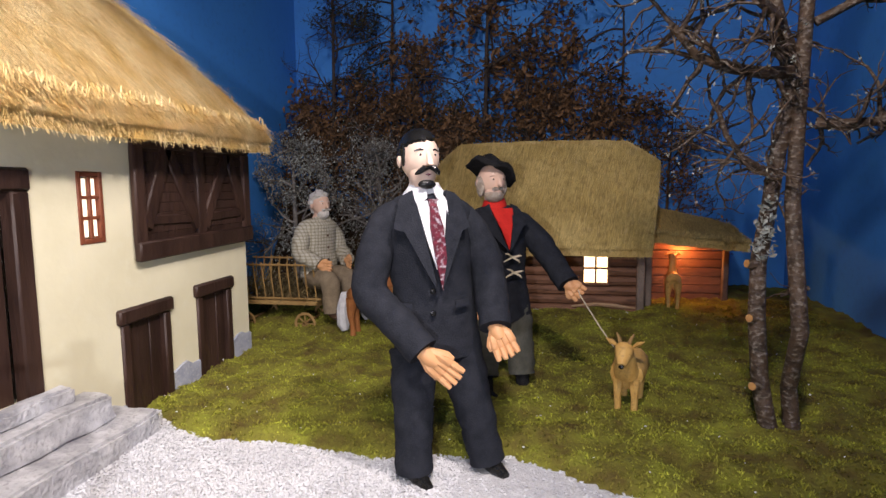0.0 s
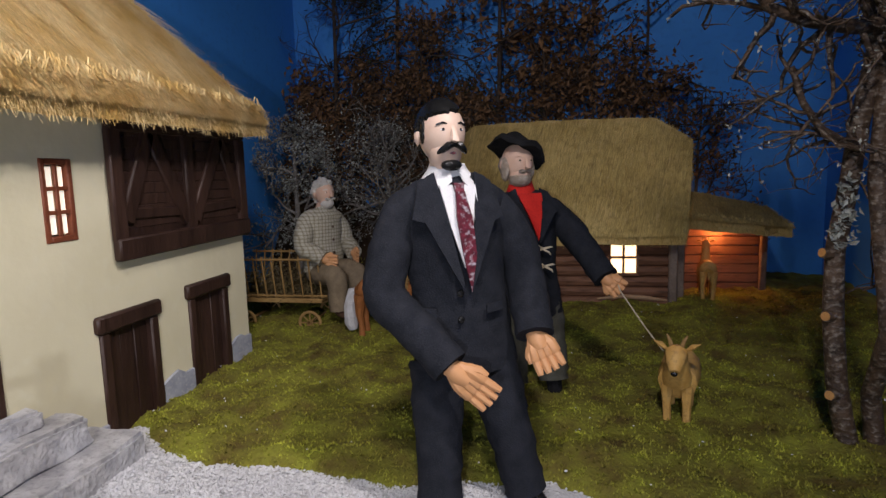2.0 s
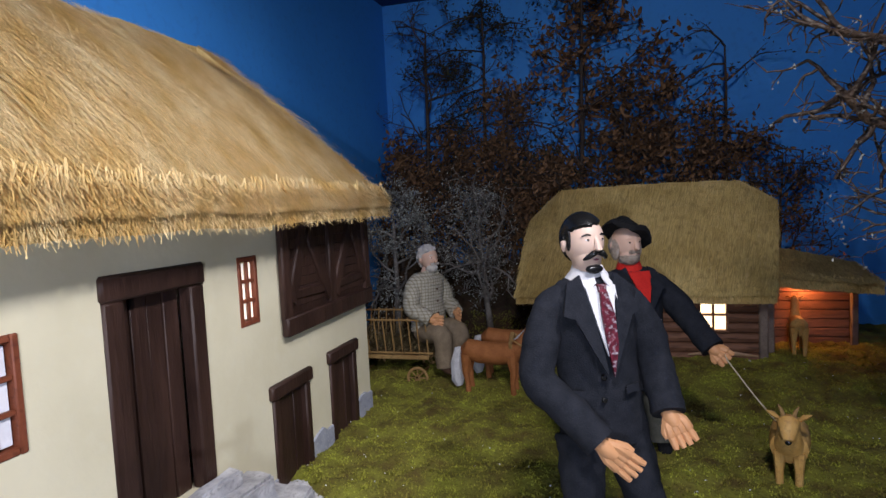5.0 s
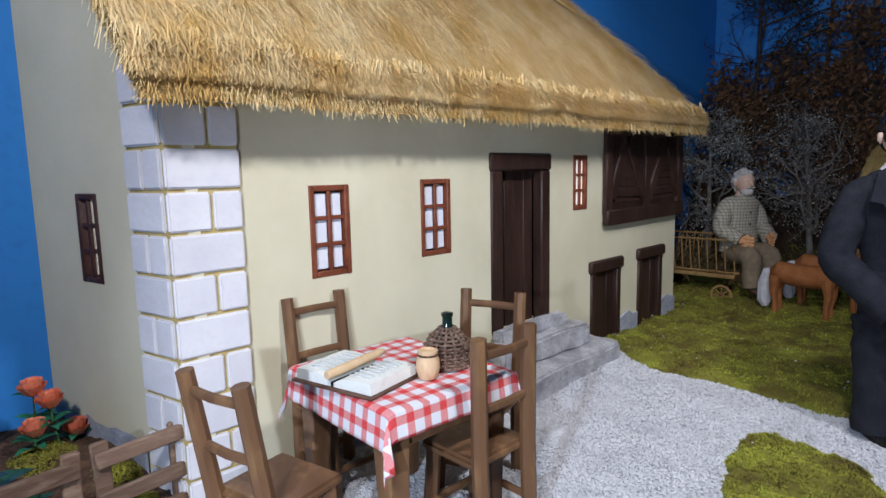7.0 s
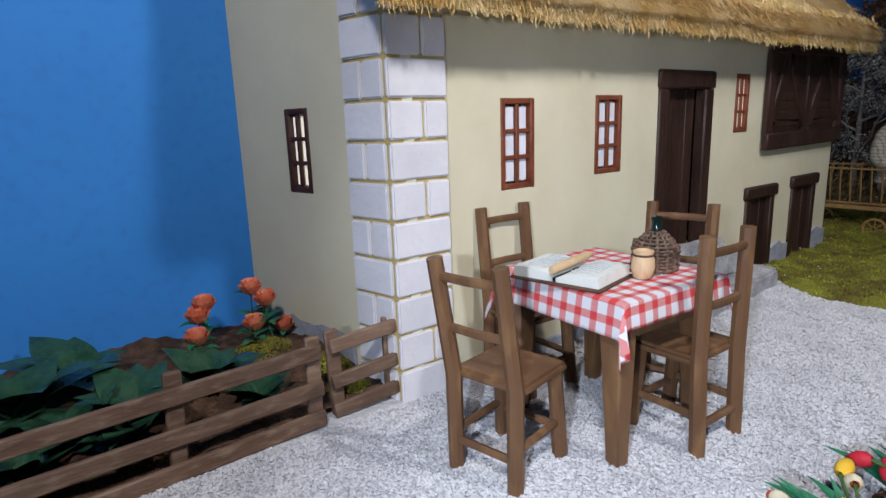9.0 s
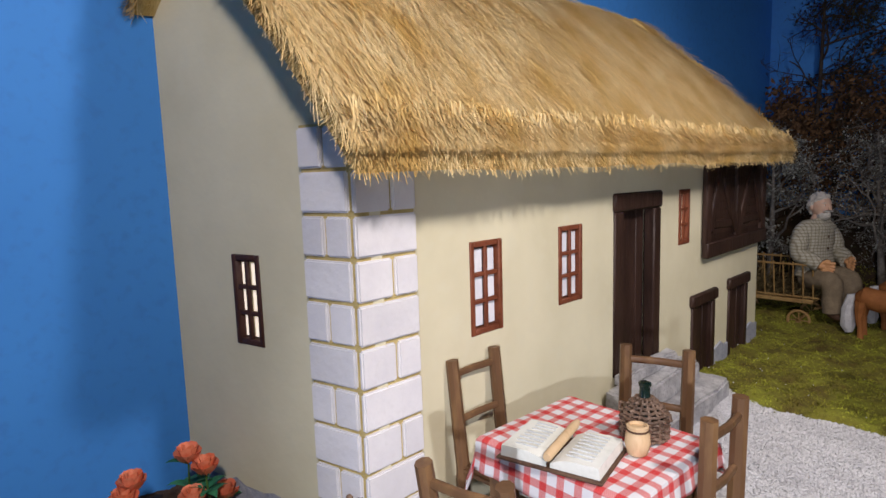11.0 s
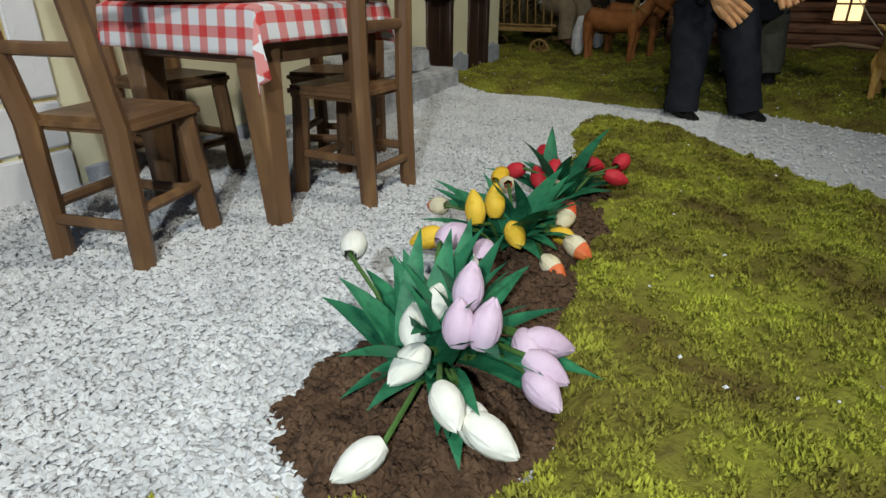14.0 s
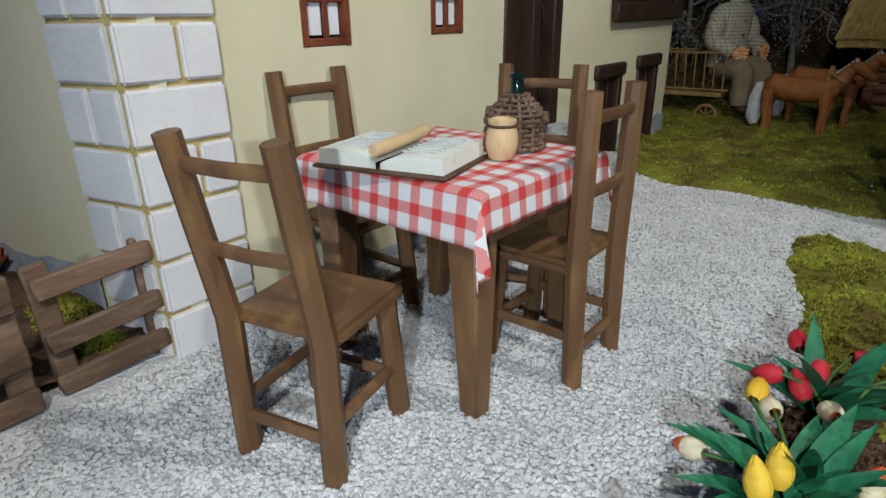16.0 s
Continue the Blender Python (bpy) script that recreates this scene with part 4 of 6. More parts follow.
def basket_r(t):
    """Half width of the wicker at t from the foot (0) to the neck (1)."""
    return 0.0235 if t < 0.52 else 0.0245 - 0.0165 * ((t - 0.52) / 0.48) ** 1.25


for k in range(12):
    z = 0.003 + k * 0.0043
    r = basket_r(k / 11)
    bm = bmesh.new()
    pts = []
    for i in range(25):
        a = 2 * math.pi * i / 24
        rr = r + 0.0013 * (1 if (i + k) % 2 else -1)
        pts.append((rr * math.cos(a), rr * math.sin(a), z))
    tube(bm, pts, 0.0023, 5)
    part("wicker_strand", bm, M_WICKER, jug)
for i in range(14):
    a = 2 * math.pi * i / 14
    bm = bmesh.new()
    tube(bm, [(basket_r(t) * math.cos(a) * 1.03, basket_r(t) * math.sin(a) * 1.03, 0.001 + 0.049 * t) for t in (0, 0.25, 0.5, 0.62, 0.75, 0.88, 1.0)], 0.0016, 4)
    part("wicker_stake", bm, M_WICKER, jug)
for sx in (-1, 1):
    bm = bmesh.new()
    tube(bm, [(sx * 0.022, 0, 0.026), (sx * 0.029, 0, 0.029), (sx * 0.028, 0, 0.036), (sx * 0.019, 0, 0.036)], 0.002, 5)
    part("wicker_loop", bm, M_WICKER, jug)

# ---- fence and corner bed ----
fence = thing("fence", "low weathered brown wooden fence before the corner bed", "fence", (0.018, -0.004, 0.007))


def plank(name, a, b, height, thick, parent, material=M_FENCE):
    a, b = Vector(a), Vector(b)
    d = b - a
    bm = bmesh.new()
    box(bm, (-thick / 2, 0, -height / 2), (thick / 2, d.length, height / 2), 0.0015)
    m = Matrix.Translation(a) @ Matrix.Rotation(-math.atan2(d.x, d.y), 4, "Z") @ Matrix.Rotation(math.asin(d.z / d.length), 4, "X")
    bmesh.ops.transform(bm, matrix=m, verts=bm.verts[:])
    return part(name, bm, material, parent)


for y in (-0.004, -0.085, -0.122, -0.284, -0.45, -0.62):
    x = -0.028 - 0.01 * (y > -0.1)
    bm = bmesh.new()
    box(bm, (x - 0.004, y - 0.0095, -0.01), (x + 0.004, y + 0.0095, 0.112 + 0.006 * RND.random()), 0.002)
    bmesh.ops.rotate(bm, cent=(x, y, 0), matrix=Matrix.Rotation(radians(RND.uniform(-3, 3)), 3, "X"), verts=bm.verts[:])
    part("post", bm, M_FENCE, fence)
for za, zb in ((0.093, 0.098), (0.048, 0.050), (0.006, 0.010)):
    plank("rail", (-0.021, -0.64, za - 0.012), (-0.020, -0.112, zb), 0.020, 0.007, fence)
    plank("rail", (-0.028, -0.096, zb - 0.002), (-0.024, 0.0, zb + 0.006), 0.019, 0.007, fence)


def leaf_blade(bm, a, d, up, length, width, curl=0.35, n=6, fold=0.25):
    """A pointed leaf from a along d, bending down; two strips with a folded midrib."""
    side = d.cross(up).normalized()
    rows = []
    for i in range(n + 1):
        t = i / n
        c = a + d * (length * t) + up * (length * (0.25 * t - curl * t * t))
        w = width * math.sin(math.pi * min(1, 0.08 + 0.92 * t) ** 0.8) * 0.5
        rows.append((bm.verts.new(c - side * w + up * w * fold), bm.verts.new(c), bm.verts.new(c + side * w + up * w * fold)))
    for p, q in zip(rows, rows[1:]):
        bm.faces.new((p[0], p[1], q[1], q[0])), bm.faces.new((p[1], p[2], q[2], q[1]))


def bed_plant(x, y, size, seed):
    r = random.Random(seed)
    z = ground_z(x, y) + 0.010
    t = thing("leafy_bed_plant", "dark bluish-green broad-leaved silk plant in the bed", "plant", (x, y, z), group="leafy bed plants")
    for k in range(9):
        a = 2 * math.pi * (k + r.random() * 0.6) / 9
        el = r.uniform(0.35, 1.0)
        d = Vector((math.cos(a) * math.cos(el), math.sin(a) * math.cos(el), math.sin(el)))
        bm = bmesh.new()
        leaf_blade(bm, Vector((0, 0, 0.004)), d, Vector((-math.cos(a) * math.sin(el), -math.sin(a) * math.sin(el), math.cos(el))), size * r.uniform(0.7, 1.05), size * 0.62, 0.5, 8, 0.2)
        part("leaf", bm, M_BEDLEAF, t)


for k, (x, y, s) in enumerate(((-0.10, -0.31, 0.075), (-0.09, -0.375, 0.07), (-0.12, -0.22, 0.075), (-0.075, -0.17, 0.05), (-0.06, -0.33, 0.05), (-0.17, -0.42, 0.09), (-0.10, -0.50, 0.08), (-0.24, -0.36, 0.08), (-0.06, -0.43, 0.055))):
    bed_plant(x, y, 1.25 * s, k)


def moss_cushion(x, y, rx, ry, h, seed):
    r, verts, faces = random.Random(seed), [], []
    for _ in range(1500):
        a, d = r.random() * 6.28, math.sqrt(r.random())
        p = Vector((x + rx * d * math.cos(a), y + ry * d * math.sin(a), 0))
        p.z = ground_z(p.x, p.y) + 0.010 + h * (1 - d * d)
        q = Vector((r.gauss(0, 1), r.gauss(0, 1), r.random() + 0.3)).normalized() * 0.005
        w = q.cross(Vector((r.random(), r.random(), 0.5))).normalized() * 0.0013
        i = len(verts)
        verts += [p - w, p + w, p + q]
        faces.append((i, i + 1, i + 2))
    return tagged(soup("moss_cushion", verts, faces, M_MOSSTUFT), "small green moss cushion on the bed soil", "moss", kind="stuff")


for k, (x, y, rx, ry) in enumerate(((-0.10, -0.055, 0.05, 0.03), (-0.20, -0.12, 0.05, 0.04), (-0.16, -0.30, 0.05, 0.05), (-0.045, -0.06, 0.02, 0.03))):
    moss_cushion(x, y, rx, ry, 0.008, 90 + k)


def rose(x, y, z, seed):
    r = random.Random(seed)
    gz = ground_z(x, y) + 0.008
    t = thing("orange_rose", "orange silk rose on a leafy stem", "flower", (x, y, gz), group="roses by the gable")
    top = Vector((r.uniform(-0.004, 0.004), r.uniform(-0.004, 0.004), z - gz))
    bm = bmesh.new()
    tube(bm, [(0.006, 0.004, 0), top * 0.5, top], [0.0014, 0.0013, 0.0012], 6)
    part("stem", bm, M_STEM, t)
    for ring, (cnt, rad, h, tilt) in enumerate(((5, 0.0165, 0.018, 0.5), (5, 0.0125, 0.021, 0.25), (3, 0.007, 0.023, 0.05))):
        for k in range(cnt):
            a = 2 * math.pi * (k + ring * 0.5) / cnt + r.random() * 0.3
            bm = bmesh.new()
            rows = []
            for j in range(4):
                v = j / 3
                rr = rad * (0.35 + 0.75 * v ** 0.7)
                rows.append([bm.verts.new(top + Vector((rr * math.cos(a + u * 0.75 * (0.6 + 0.5 * v)), rr * math.sin(a + u * 0.75 * (0.6 + 0.5 * v)), h * v - 0.003 * (u * u) - (0.004 if ring == 0 else 0) * v * v))) for u in (-1, -0.4, 0.4, 1)])
            for p, q in zip(rows, rows[1:]):
                for i in range(3):
                    bm.faces.new((p[i], p[i + 1], q[i + 1], q[i]))
            part("petal", bm, M_ROSE, t)
    for k in range(6):
        a = r.random() * 6.28
        d = Vector((math.cos(a), math.sin(a), 0.4)).normalized()
        bm = bmesh.new()
        leaf_blade(bm, top * r.uniform(0.35, 0.95), d, Vector((0, 0, 1)), 0.032, 0.015, 0.5, 5)
        part("leaf", bm, M_LEAF, t)


for k, (y, z) in enumerate(((-0.19, 0.129), (-0.205, 0.116), (-0.21, 0.09), (-0.125, 0.141), (-0.103, 0.123), (-0.131, 0.09), (-0.076, 0.070))):
    rose(-0.244 + 0.012 * (k % 3), y + 0.005, z - 0.014, 50 + k)

# ---- tulips ----


def tulip(x, y, z, colour, base, seed, size=1.0):
    r = random.Random(seed)
    b = Vector((base[0] + r.uniform(-0.012, 0.012), base[1] + r.uniform(-0.012, 0.012), 0.012))
    t = thing("tulip", {"white": "white foam tulip with green leaves", "lilac": "pale lilac foam tulip with green leaves", "yellow": "yellow foam tulip with green leaves", "red": "red foam tulip with green leaves", "orange": "cream tulip with orange tips and green leaves"}[colour], "flower", tuple(b), group="tulips in the soil bed")
    head = Vector((x, y, z)) - b
    flat = Vector((head.x, head.y, 0))
    side = Vector((-flat.y, flat.x, 0)).normalized() * r.uniform(-0.8, 0.8)
    ax = (flat.normalized() + side + Vector((0, 0, -0.35 if z < 0.047 else 0.25))).normalized()
    if z > 0.038 and flat.length < 0.045:
        ax = (ax * 0.4 + Vector((-0.15, 0.75, 0.8))).normalized()
    L, R = 0.0245 * size * r.uniform(0.92, 1.08), 0.0076 * size * r.uniform(0.95, 1.08)
    foot = head - ax * L * 0.5
    bm = bmesh.new()
    mid = foot * 0.5 + Vector((0, 0, 0.012))
    tube(bm, [(0, 0, -0.006), mid * 0.55, mid, foot, foot + ax * 0.002], [0.0014] * 5, 6)
    part("stem", bm, M_STEM, t)
    u = ax.cross(Vector((0.3, 0.9, 0.1))).normalized()
    w = ax.cross(u)
    for layer in (0, 1):
        for k in range(3):
            a0 = 2 * math.pi * (k + 0.5 * layer) / 3 + r.random() * 0.2
            bm = bmesh.new()
            rows = []
            for j in range(8):
                v = j / 7
                prof = math.sin(math.pi * (0.12 + 0.872 * v ** 0.9)) ** 0.7 * (1.0 - 0.10 * layer)
                half = 1.22 * math.sin(math.pi * (0.16 + 0.80 * v)) ** 0.6
                rows.append([bm.verts.new(foot + ax * (L * v * (1 - 0.05 * abs(q) * v)) + (u * math.cos(a0 + q * half) + w * math.sin(a0 + q * half)) * (R * (prof + 0.03 * (1 - abs(q))))) for q in (-1, -0.5, 0, 0.5, 1)])
            for p, q in zip(rows, rows[1:]):
                for i in range(4):
                    bm.faces.new((p[i], p[i + 1], q[i + 1], q[i])).material_index = int(colour == "orange" and q is rows[-1] or colour == "orange" and any(q is w2 for w2 in rows[5:]))
            part("petal", bm, [M_TULIP[colour], M_TIP], t)
    for k in range(3):
        a = math.atan2(head.y, head.x) + r.uniform(-1.6, 1.6)
        el = r.uniform(0.15, 1.35)
        d = Vector((math.cos(a) * math.cos(el), math.sin(a) * math.cos(el), math.sin(el)))
        up = Vector((-math.cos(a) * math.sin(el), -math.sin(a) * math.sin(el), math.cos(el)))
        bm = bmesh.new()
        leaf_blade(bm, Vector((0, 0, 0.002)), d, up, r.uniform(0.045, 0.085), r.uniform(0.013, 0.020), 0.35, 8, 0.3)
        part("leaf", bm, M_LEAF, t)


WHITES = [(0.447, -0.025, 0.062), (0.512, -0.003, 0.052), (0.511, -0.067, 0.045), (0.514, -0.047, 0.05), (0.521, -0.092, 0.038), (0.555, -0.117, 0.044), (0.565, -0.112, 0.034), (0.575, -0.117, 0.036), (0.523, -0.139, 0.02)]
LILACS = [(0.497, 0.01, 0.064), (0.516, 0.014, 0.055), (0.538, -0.059, 0.07), (0.541, -0.077, 0.06), (0.553, -0.072, 0.06), (0.583, -0.07, 0.042), (0.585, -0.079, 0.036), (0.578, -0.048, 0.042), (0.57, -0.058, 0.04)]
YELLOWS = [(0.48, 0.083, 0.056), (0.488, 0.103, 0.056), (0.461, 0.187, 0.05), (0.458, 0.047, 0.04), (0.515, 0.077, 0.041), (0.537, 0.133, 0.024)]
ORANGES = [(0.471, 0.176, 0.045), (0.505, 0.206, 0.039), (0.535, 0.142, 0.039), (0.552, 0.119, 0.022), (0.543, 0.084, 0.018), (0.438, 0.104, 0.043)]
REDS = [(0.473, 0.277, 0.052), (0.492, 0.251, 0.045), (0.461, 0.22, 0.045), (0.483, 0.229, 0.04), (0.521, 0.295, 0.04), (0.549, 0.295, 0.047), (0.55, 0.265, 0.038)]
for colour, rows, base in (("white", WHITES, (0.518, -0.062)), ("lilac", LILACS, (0.52, -0.042)), ("yellow", YELLOWS, (0.497, 0.115)), ("orange", ORANGES, (0.50, 0.13)), ("red", REDS, (0.503, 0.24))):
    for k, p in enumerate(rows):
        tulip(*p, colour, base, len(rows) * 31 + len(colour) + k, 1.03)

# ---- figures: each is one plain mesh ----


def cloth_tube(bm, pts, radii, sides, mi, seed, squash=(1, 1), fold=0.07):
    """A sleeve, coat or trouser leg: a finely ringed tube with creases."""
    pts, n = [Vector(p) for p in pts], 5
    P, Rr = [], []
    for i in range(len(pts) - 1):
        a, b = pts[max(i - 1, 0)], pts[min(i + 2, len(pts) - 1)]
        for k in range(n):
            t = k / n
            m0, m1 = (pts[i + 1] - a) * 0.5, (b - pts[i]) * 0.5
            P.append(pts[i] * (2 * t ** 3 - 3 * t * t + 1) + m0 * (t ** 3 - 2 * t * t + t) + pts[i + 1] * (3 * t * t - 2 * t ** 3) + m1 * (t ** 3 - t * t))
            Rr.append(radii[i] + (radii[i + 1] - radii[i]) * (3 * t * t - 2 * t ** 3))
    P.append(pts[-1]), Rr.append(radii[-1])
    first = len(bm.verts)
    tube(bm, P, Rr, sides, mi, squash)
    bm.verts.ensure_lookup_table()
    for q in range(first, len(bm.verts)):
        v, i = bm.verts[q], (q - first) // sides
        if 0 < i < len(P) - 1:
            out = v.co - P[i]
            c = v.co
            f = noise.noise((c.x * 38 + seed, c.y * 38, c.z * 62)) + 0.5 * noise.noise((c.x * 90, c.y * 90 + seed, c.z * 120))
            v.co = P[i] + out * (1 + fold * 1.6 * f)


def figure(name, label, at, rz, joints, mats, hat=False, extra=None, size=1.0):
    """A standing or seated cloth doll. Faces -y. mats: coat, leg, face, palm, hair, shirt, accent, shoe."""
    bm = bmesh.new()
    J = {k: Vector(v) for k, v in joints.items() if isinstance(v, tuple)}
    COAT, LEG, FACE, PALM, HAIR, SHIRT, ACC, SHOE = range(8)
    hip, neck, head = J["hip"], J["neck"], J["head"]
    # coat: hem, waist, chest, shoulders
    pts = [J["hem"], hip.lerp(neck, 0.12), hip.lerp(neck, 0.35), hip.lerp(neck, 0.62), hip.lerp(neck, 0.84), hip.lerp(neck, 0.95), neck]
    cloth_tube(bm, pts, [0.060, 0.057, 0.053, 0.058, 0.060, 0.042, 0.017], 28, COAT, 1, (1.08, 0.68), 0.035)
    for s in ("l", "r"):
        a, b, c, d = J["sh_" + s], J["el_" + s], J["wr_" + s], J["pm_" + s]
        cloth_tube(bm, [a.lerp(neck, 0.62), a.lerp(neck, 0.16) - Vector((0, 0, 0.004)), a.lerp(b, 0.45), b, b.lerp(c, 0.5), c], [0.012, 0.0225, 0.0250, 0.0238, 0.0228, 0.0222], 18, COAT, 3 if s == 'l' else 8)
        e = (d - c)
        tube(bm, [c - e * 0.1, c + e * 0.25, c + e * 0.5], [0.0105, 0.012, 0.009], 10, PALM)
        n = e.normalized().cross(Vector((0.25, 1, 0.2))).normalized() * (1 if s == "l" else -1)
        for k, q in enumerate((-0.0120, -0.0040, 0.0040, 0.0120)):
            st = c + e * 0.72 + n * q
            tube(bm, [c + e * 0.1 + n * q * 0.5, c + e * 0.4 + n * q * 0.85, st, st + e * 0.1], [0.006, 0.0080, 0.0072, 0.004], 8, PALM)
            tube(bm, [st, st + e * 0.28 + n * q * 0.1, st + e * (0.52 - 0.04 * abs(k - 1.5)) + n * q * 0.2], [0.0052, 0.0049, 0.0034], 8, PALM)
        th = c + e * 0.30 + n * 0.011
        tube(bm, [th, th + e * 0.25 + n * 0.006, th + e * 0.45 + n * 0.007], [0.0062, 0.0056, 0.0034], 8, PALM)
        h, k, f = J["hp_" + s], J["kn_" + s], J["ft_" + s]
        cuff = joints.get("cuff", 0.9)
        cloth_tube(bm, [h, h.lerp(k, 0.4), k, k.lerp(f, 0.5), k.lerp(f, cuff)], [0.033, 0.032, 0.0275, 0.0255, 0.026], 20, LEG, 5 if s == 'l' else 2)
        tube(bm, [k.lerp(f, cuff - 0.15), k.lerp(f, 0.97)], [0.014, 0.013], 10, SHOE)
        tip = J["tip"]
        tube(bm, [f - tip * 0.35 + Vector((0, 0, 0.004)), f + Vector((0, 0, 0.005)), f + tip * 0.5 + Vector((0, 0, 0.002)), f + tip], [0.010, 0.0125, 0.011, 0.006], 10, SHOE)
    # head
    tube(bm, [neck - Vector((0, 0, 0.01)), head - Vector((0, 0, 0.02))], [0.0165, 0.016], 12, FACE)
    R = Matrix.Rotation(radians(joints.get("turn", 0)), 4, "Z")
    put = lambda x, y, z: head + R @ Vector((x, y, z))
    ball(bm, put(0, -0.002, 0.002), (0.0258, 0.0305, 0.0335), FACE, R, 3)
    ball(bm, put(0, -0.010, -0.018), (0.0195, 0.0205, 0.0235), FACE, R, 2)
    tube(bm, [put(0, -0.029, 0.009), put(0, -0.0345, -0.001), put(0, -0.037, -0.007), put(0, -0.031, -0.0095)], [0.0025, 0.0038, 0.0052, 0.003], 8, FACE)
    for s in (-1, 1):
        ball(bm, put(s * 0.0275, 0.003, -0.003), (0.004, 0.0065, 0.0095), FACE, R, 1)
        ball(bm, put(s * 0.0105, -0.0272, 0.004), (0.0038, 0.0024, 0.0017), SHIRT, R, 1)
        ball(bm, put(s * 0.0105, -0.0293, 0.004), (0.0019, 0.0014, 0.0019), SHOE, R, 1)
        tube(bm, [put(s * 0.004, -0.0292, 0.0095), put(s * 0.011, -0.0285, 0.0112), put(s * 0.0175, -0.0245, 0.009)], [0.0013, 0.0016, 0.0009], 5, HAIR if not hat else FACE)
    if extra:
        extra(bm, put, R, J)
    me = finish(bm)
    for m in mats:
        me.materials.append(m)
    ob = new(name, me)
    ob.matrix_basis = pose(*at, 0, 0, rz) @ Matrix.Scale(size, 4)
    return tagged(ob, label, "figure")


def hair_cap(bm, centre, size, mi, R, line, lumps=0.0):
    """A head of hair: a shell round the skull that dips under the skin at the face."""
    first = len(bm.verts)
    ball(bm, centre, size, mi, R, 4)
    bm.verts.ensure_lookup_table()
    back = R.to_3x3().inverted()
    for i in range(first, len(bm.verts)):
        v = bm.verts[i]
        d = back @ (v.co - centre)
        d = Vector((d.x / size[0], d.y / size[1], d.z / size[2]))
        brow = line + 0.16 * d.x
        k = 1.0 + lumps * noise.noise(v.co * 110)
        if d.y < -0.05 and d.z < brow:
            k = 0.82
        if d.y > -0.05 and d.y < 0.35 and d.z < -0.25:
            k = 0.86
        v.co = centre + (v.co - centre) * k


def gentleman(bm, put, R, J):
    HAIR, SHIRT, ACC, COAT = 4, 5, 6, 0
    hair_cap(bm, put(0, 0.0008, 0.0050), (0.0292, 0.0345, 0.0362), HAIR, R, 0.50)
    for s in (-1, 1):
        ball(bm, put(s * 0.0250, -0.005, 0.004), (0.0030, 0.0055, 0.015), HAIR, R, 2)
        tube(bm, [put(0.0005 * s, -0.0335, -0.012), put(s * 0.007, -0.0345, -0.0135), put(s * 0.0135, -0.031, -0.0185), put(s * 0.0175, -0.027, -0.0215)], [0.003, 0.0044, 0.0036, 0.0014], 8, HAIR)
    ball(bm, put(0, -0.0255, -0.0345), (0.0130, 0.0072, 0.0066), HAIR, R, 2)
    ball(bm, put(0, -0.0305, -0.0215), (0.0045, 0.0025, 0.0018), ACC, R, 1)
    n = J["neck"]
    tube(bm, [n + Vector((0, 0.002, -0.018)), n + Vector((0, 0, -0.004)), n + Vector((0, -0.001, 0.010))], [0.031, 0.0255, 0.0205], 16, SHIRT, squash=(1, 0.95))
    # soft turned-down collar with rounded ends
    rows, steps = [], 36
    for i in range(steps + 1):
        t = i / steps
        ang = radians(10 + 340 * t)
        end = min(1.0, min(t, 1 - t) / 0.05)
        front = 0.5 + 0.5 * math.cos(ang)
        drop = (0.016 + 0.010 * front) * (0.70 + 0.30 * math.sqrt(end))
        ring = []
        for u, inner in ((0.0, 0), (0.35, 0), (0.7, 0), (1.0, 0), (1.0, 1), (0.5, 1), (0.0, 1)):
            r = 0.0200 + (0.0120 + 0.006 * front) * u ** 1.2 - 0.0025 * inner
            ring.append(bm.verts.new(n + Vector((r * math.sin(ang), -r * math.cos(ang) - 0.002, 0.008 - drop * u + 0.0015 * math.sin(3.1 * u)))))
        rows.append(ring)
    for p, q in zip(rows, rows[1:]):
        for k in range(7):
            f = bm.faces.new((p[k], q[k], q[(k + 1) % 7], p[(k + 1) % 7]))
            f.material_index, f.smooth = SHIRT, True
    for ring in (rows[0], rows[-1]):
        bm.faces.new(ring).material_index = SHIRT
    # shirt front, tie and lapels lie on the chest
    def slab4(pts, mi, thick=0.003):
        a = [bm.verts.new(n + Vector((p[0], p[1] - 0.006, p[2]))) for p in pts]
        b = [bm.verts.new(n + Vector((p[0], p[1] - 0.006 + thick, p[2]))) for p in pts]
        bm.faces.new(a).material_index = mi
        for k in range(len(pts)):
            bm.faces.new((a[k], a[(k + 1) % len(pts)], b[(k + 1) % len(pts)], b[k])).material_index = mi
    slab4([(-0.021, -0.031, -0.014), (0.021, -0.031, -0.014), (0.022, -0.041, -0.05), (0.008, -0.0445, -0.105), (0.003, -0.0445, -0.105), (-0.012, -0.044, -0.06)], SHIRT)
    slab4([(-0.006, -0.0365, -0.012), (0.006, -0.0365, -0.012), (0.0045, -0.040, -0.022), (-0.0045, -0.040, -0.022)], ACC, 0.006)
    slab4([(-0.005, -0.041, -0.021), (0.005, -0.041, -0.021), (0.0115, -0.0475, -0.05), (0.0150, -0.049, -0.09), (0.009, -0.0485, -0.132), (0.000, -0.049, -0.09), (-0.0065, -0.0475, -0.05)], ACC, 0.003)
    for s in (-1, 1):
        slab4([(0.024 * s, -0.022, 0.0), (0.042 * s, -0.022, -0.010), (0.053 * s, -0.034, -0.050), (0.040 * s, -0.0405, -0.054), (0.005 + 0.006 * s, -0.0485, -0.128), (0.004 + 0.003 * s, -0.047, -0.122), (0.016 * s, -0.0445, -0.05)], COAT, 0.004)
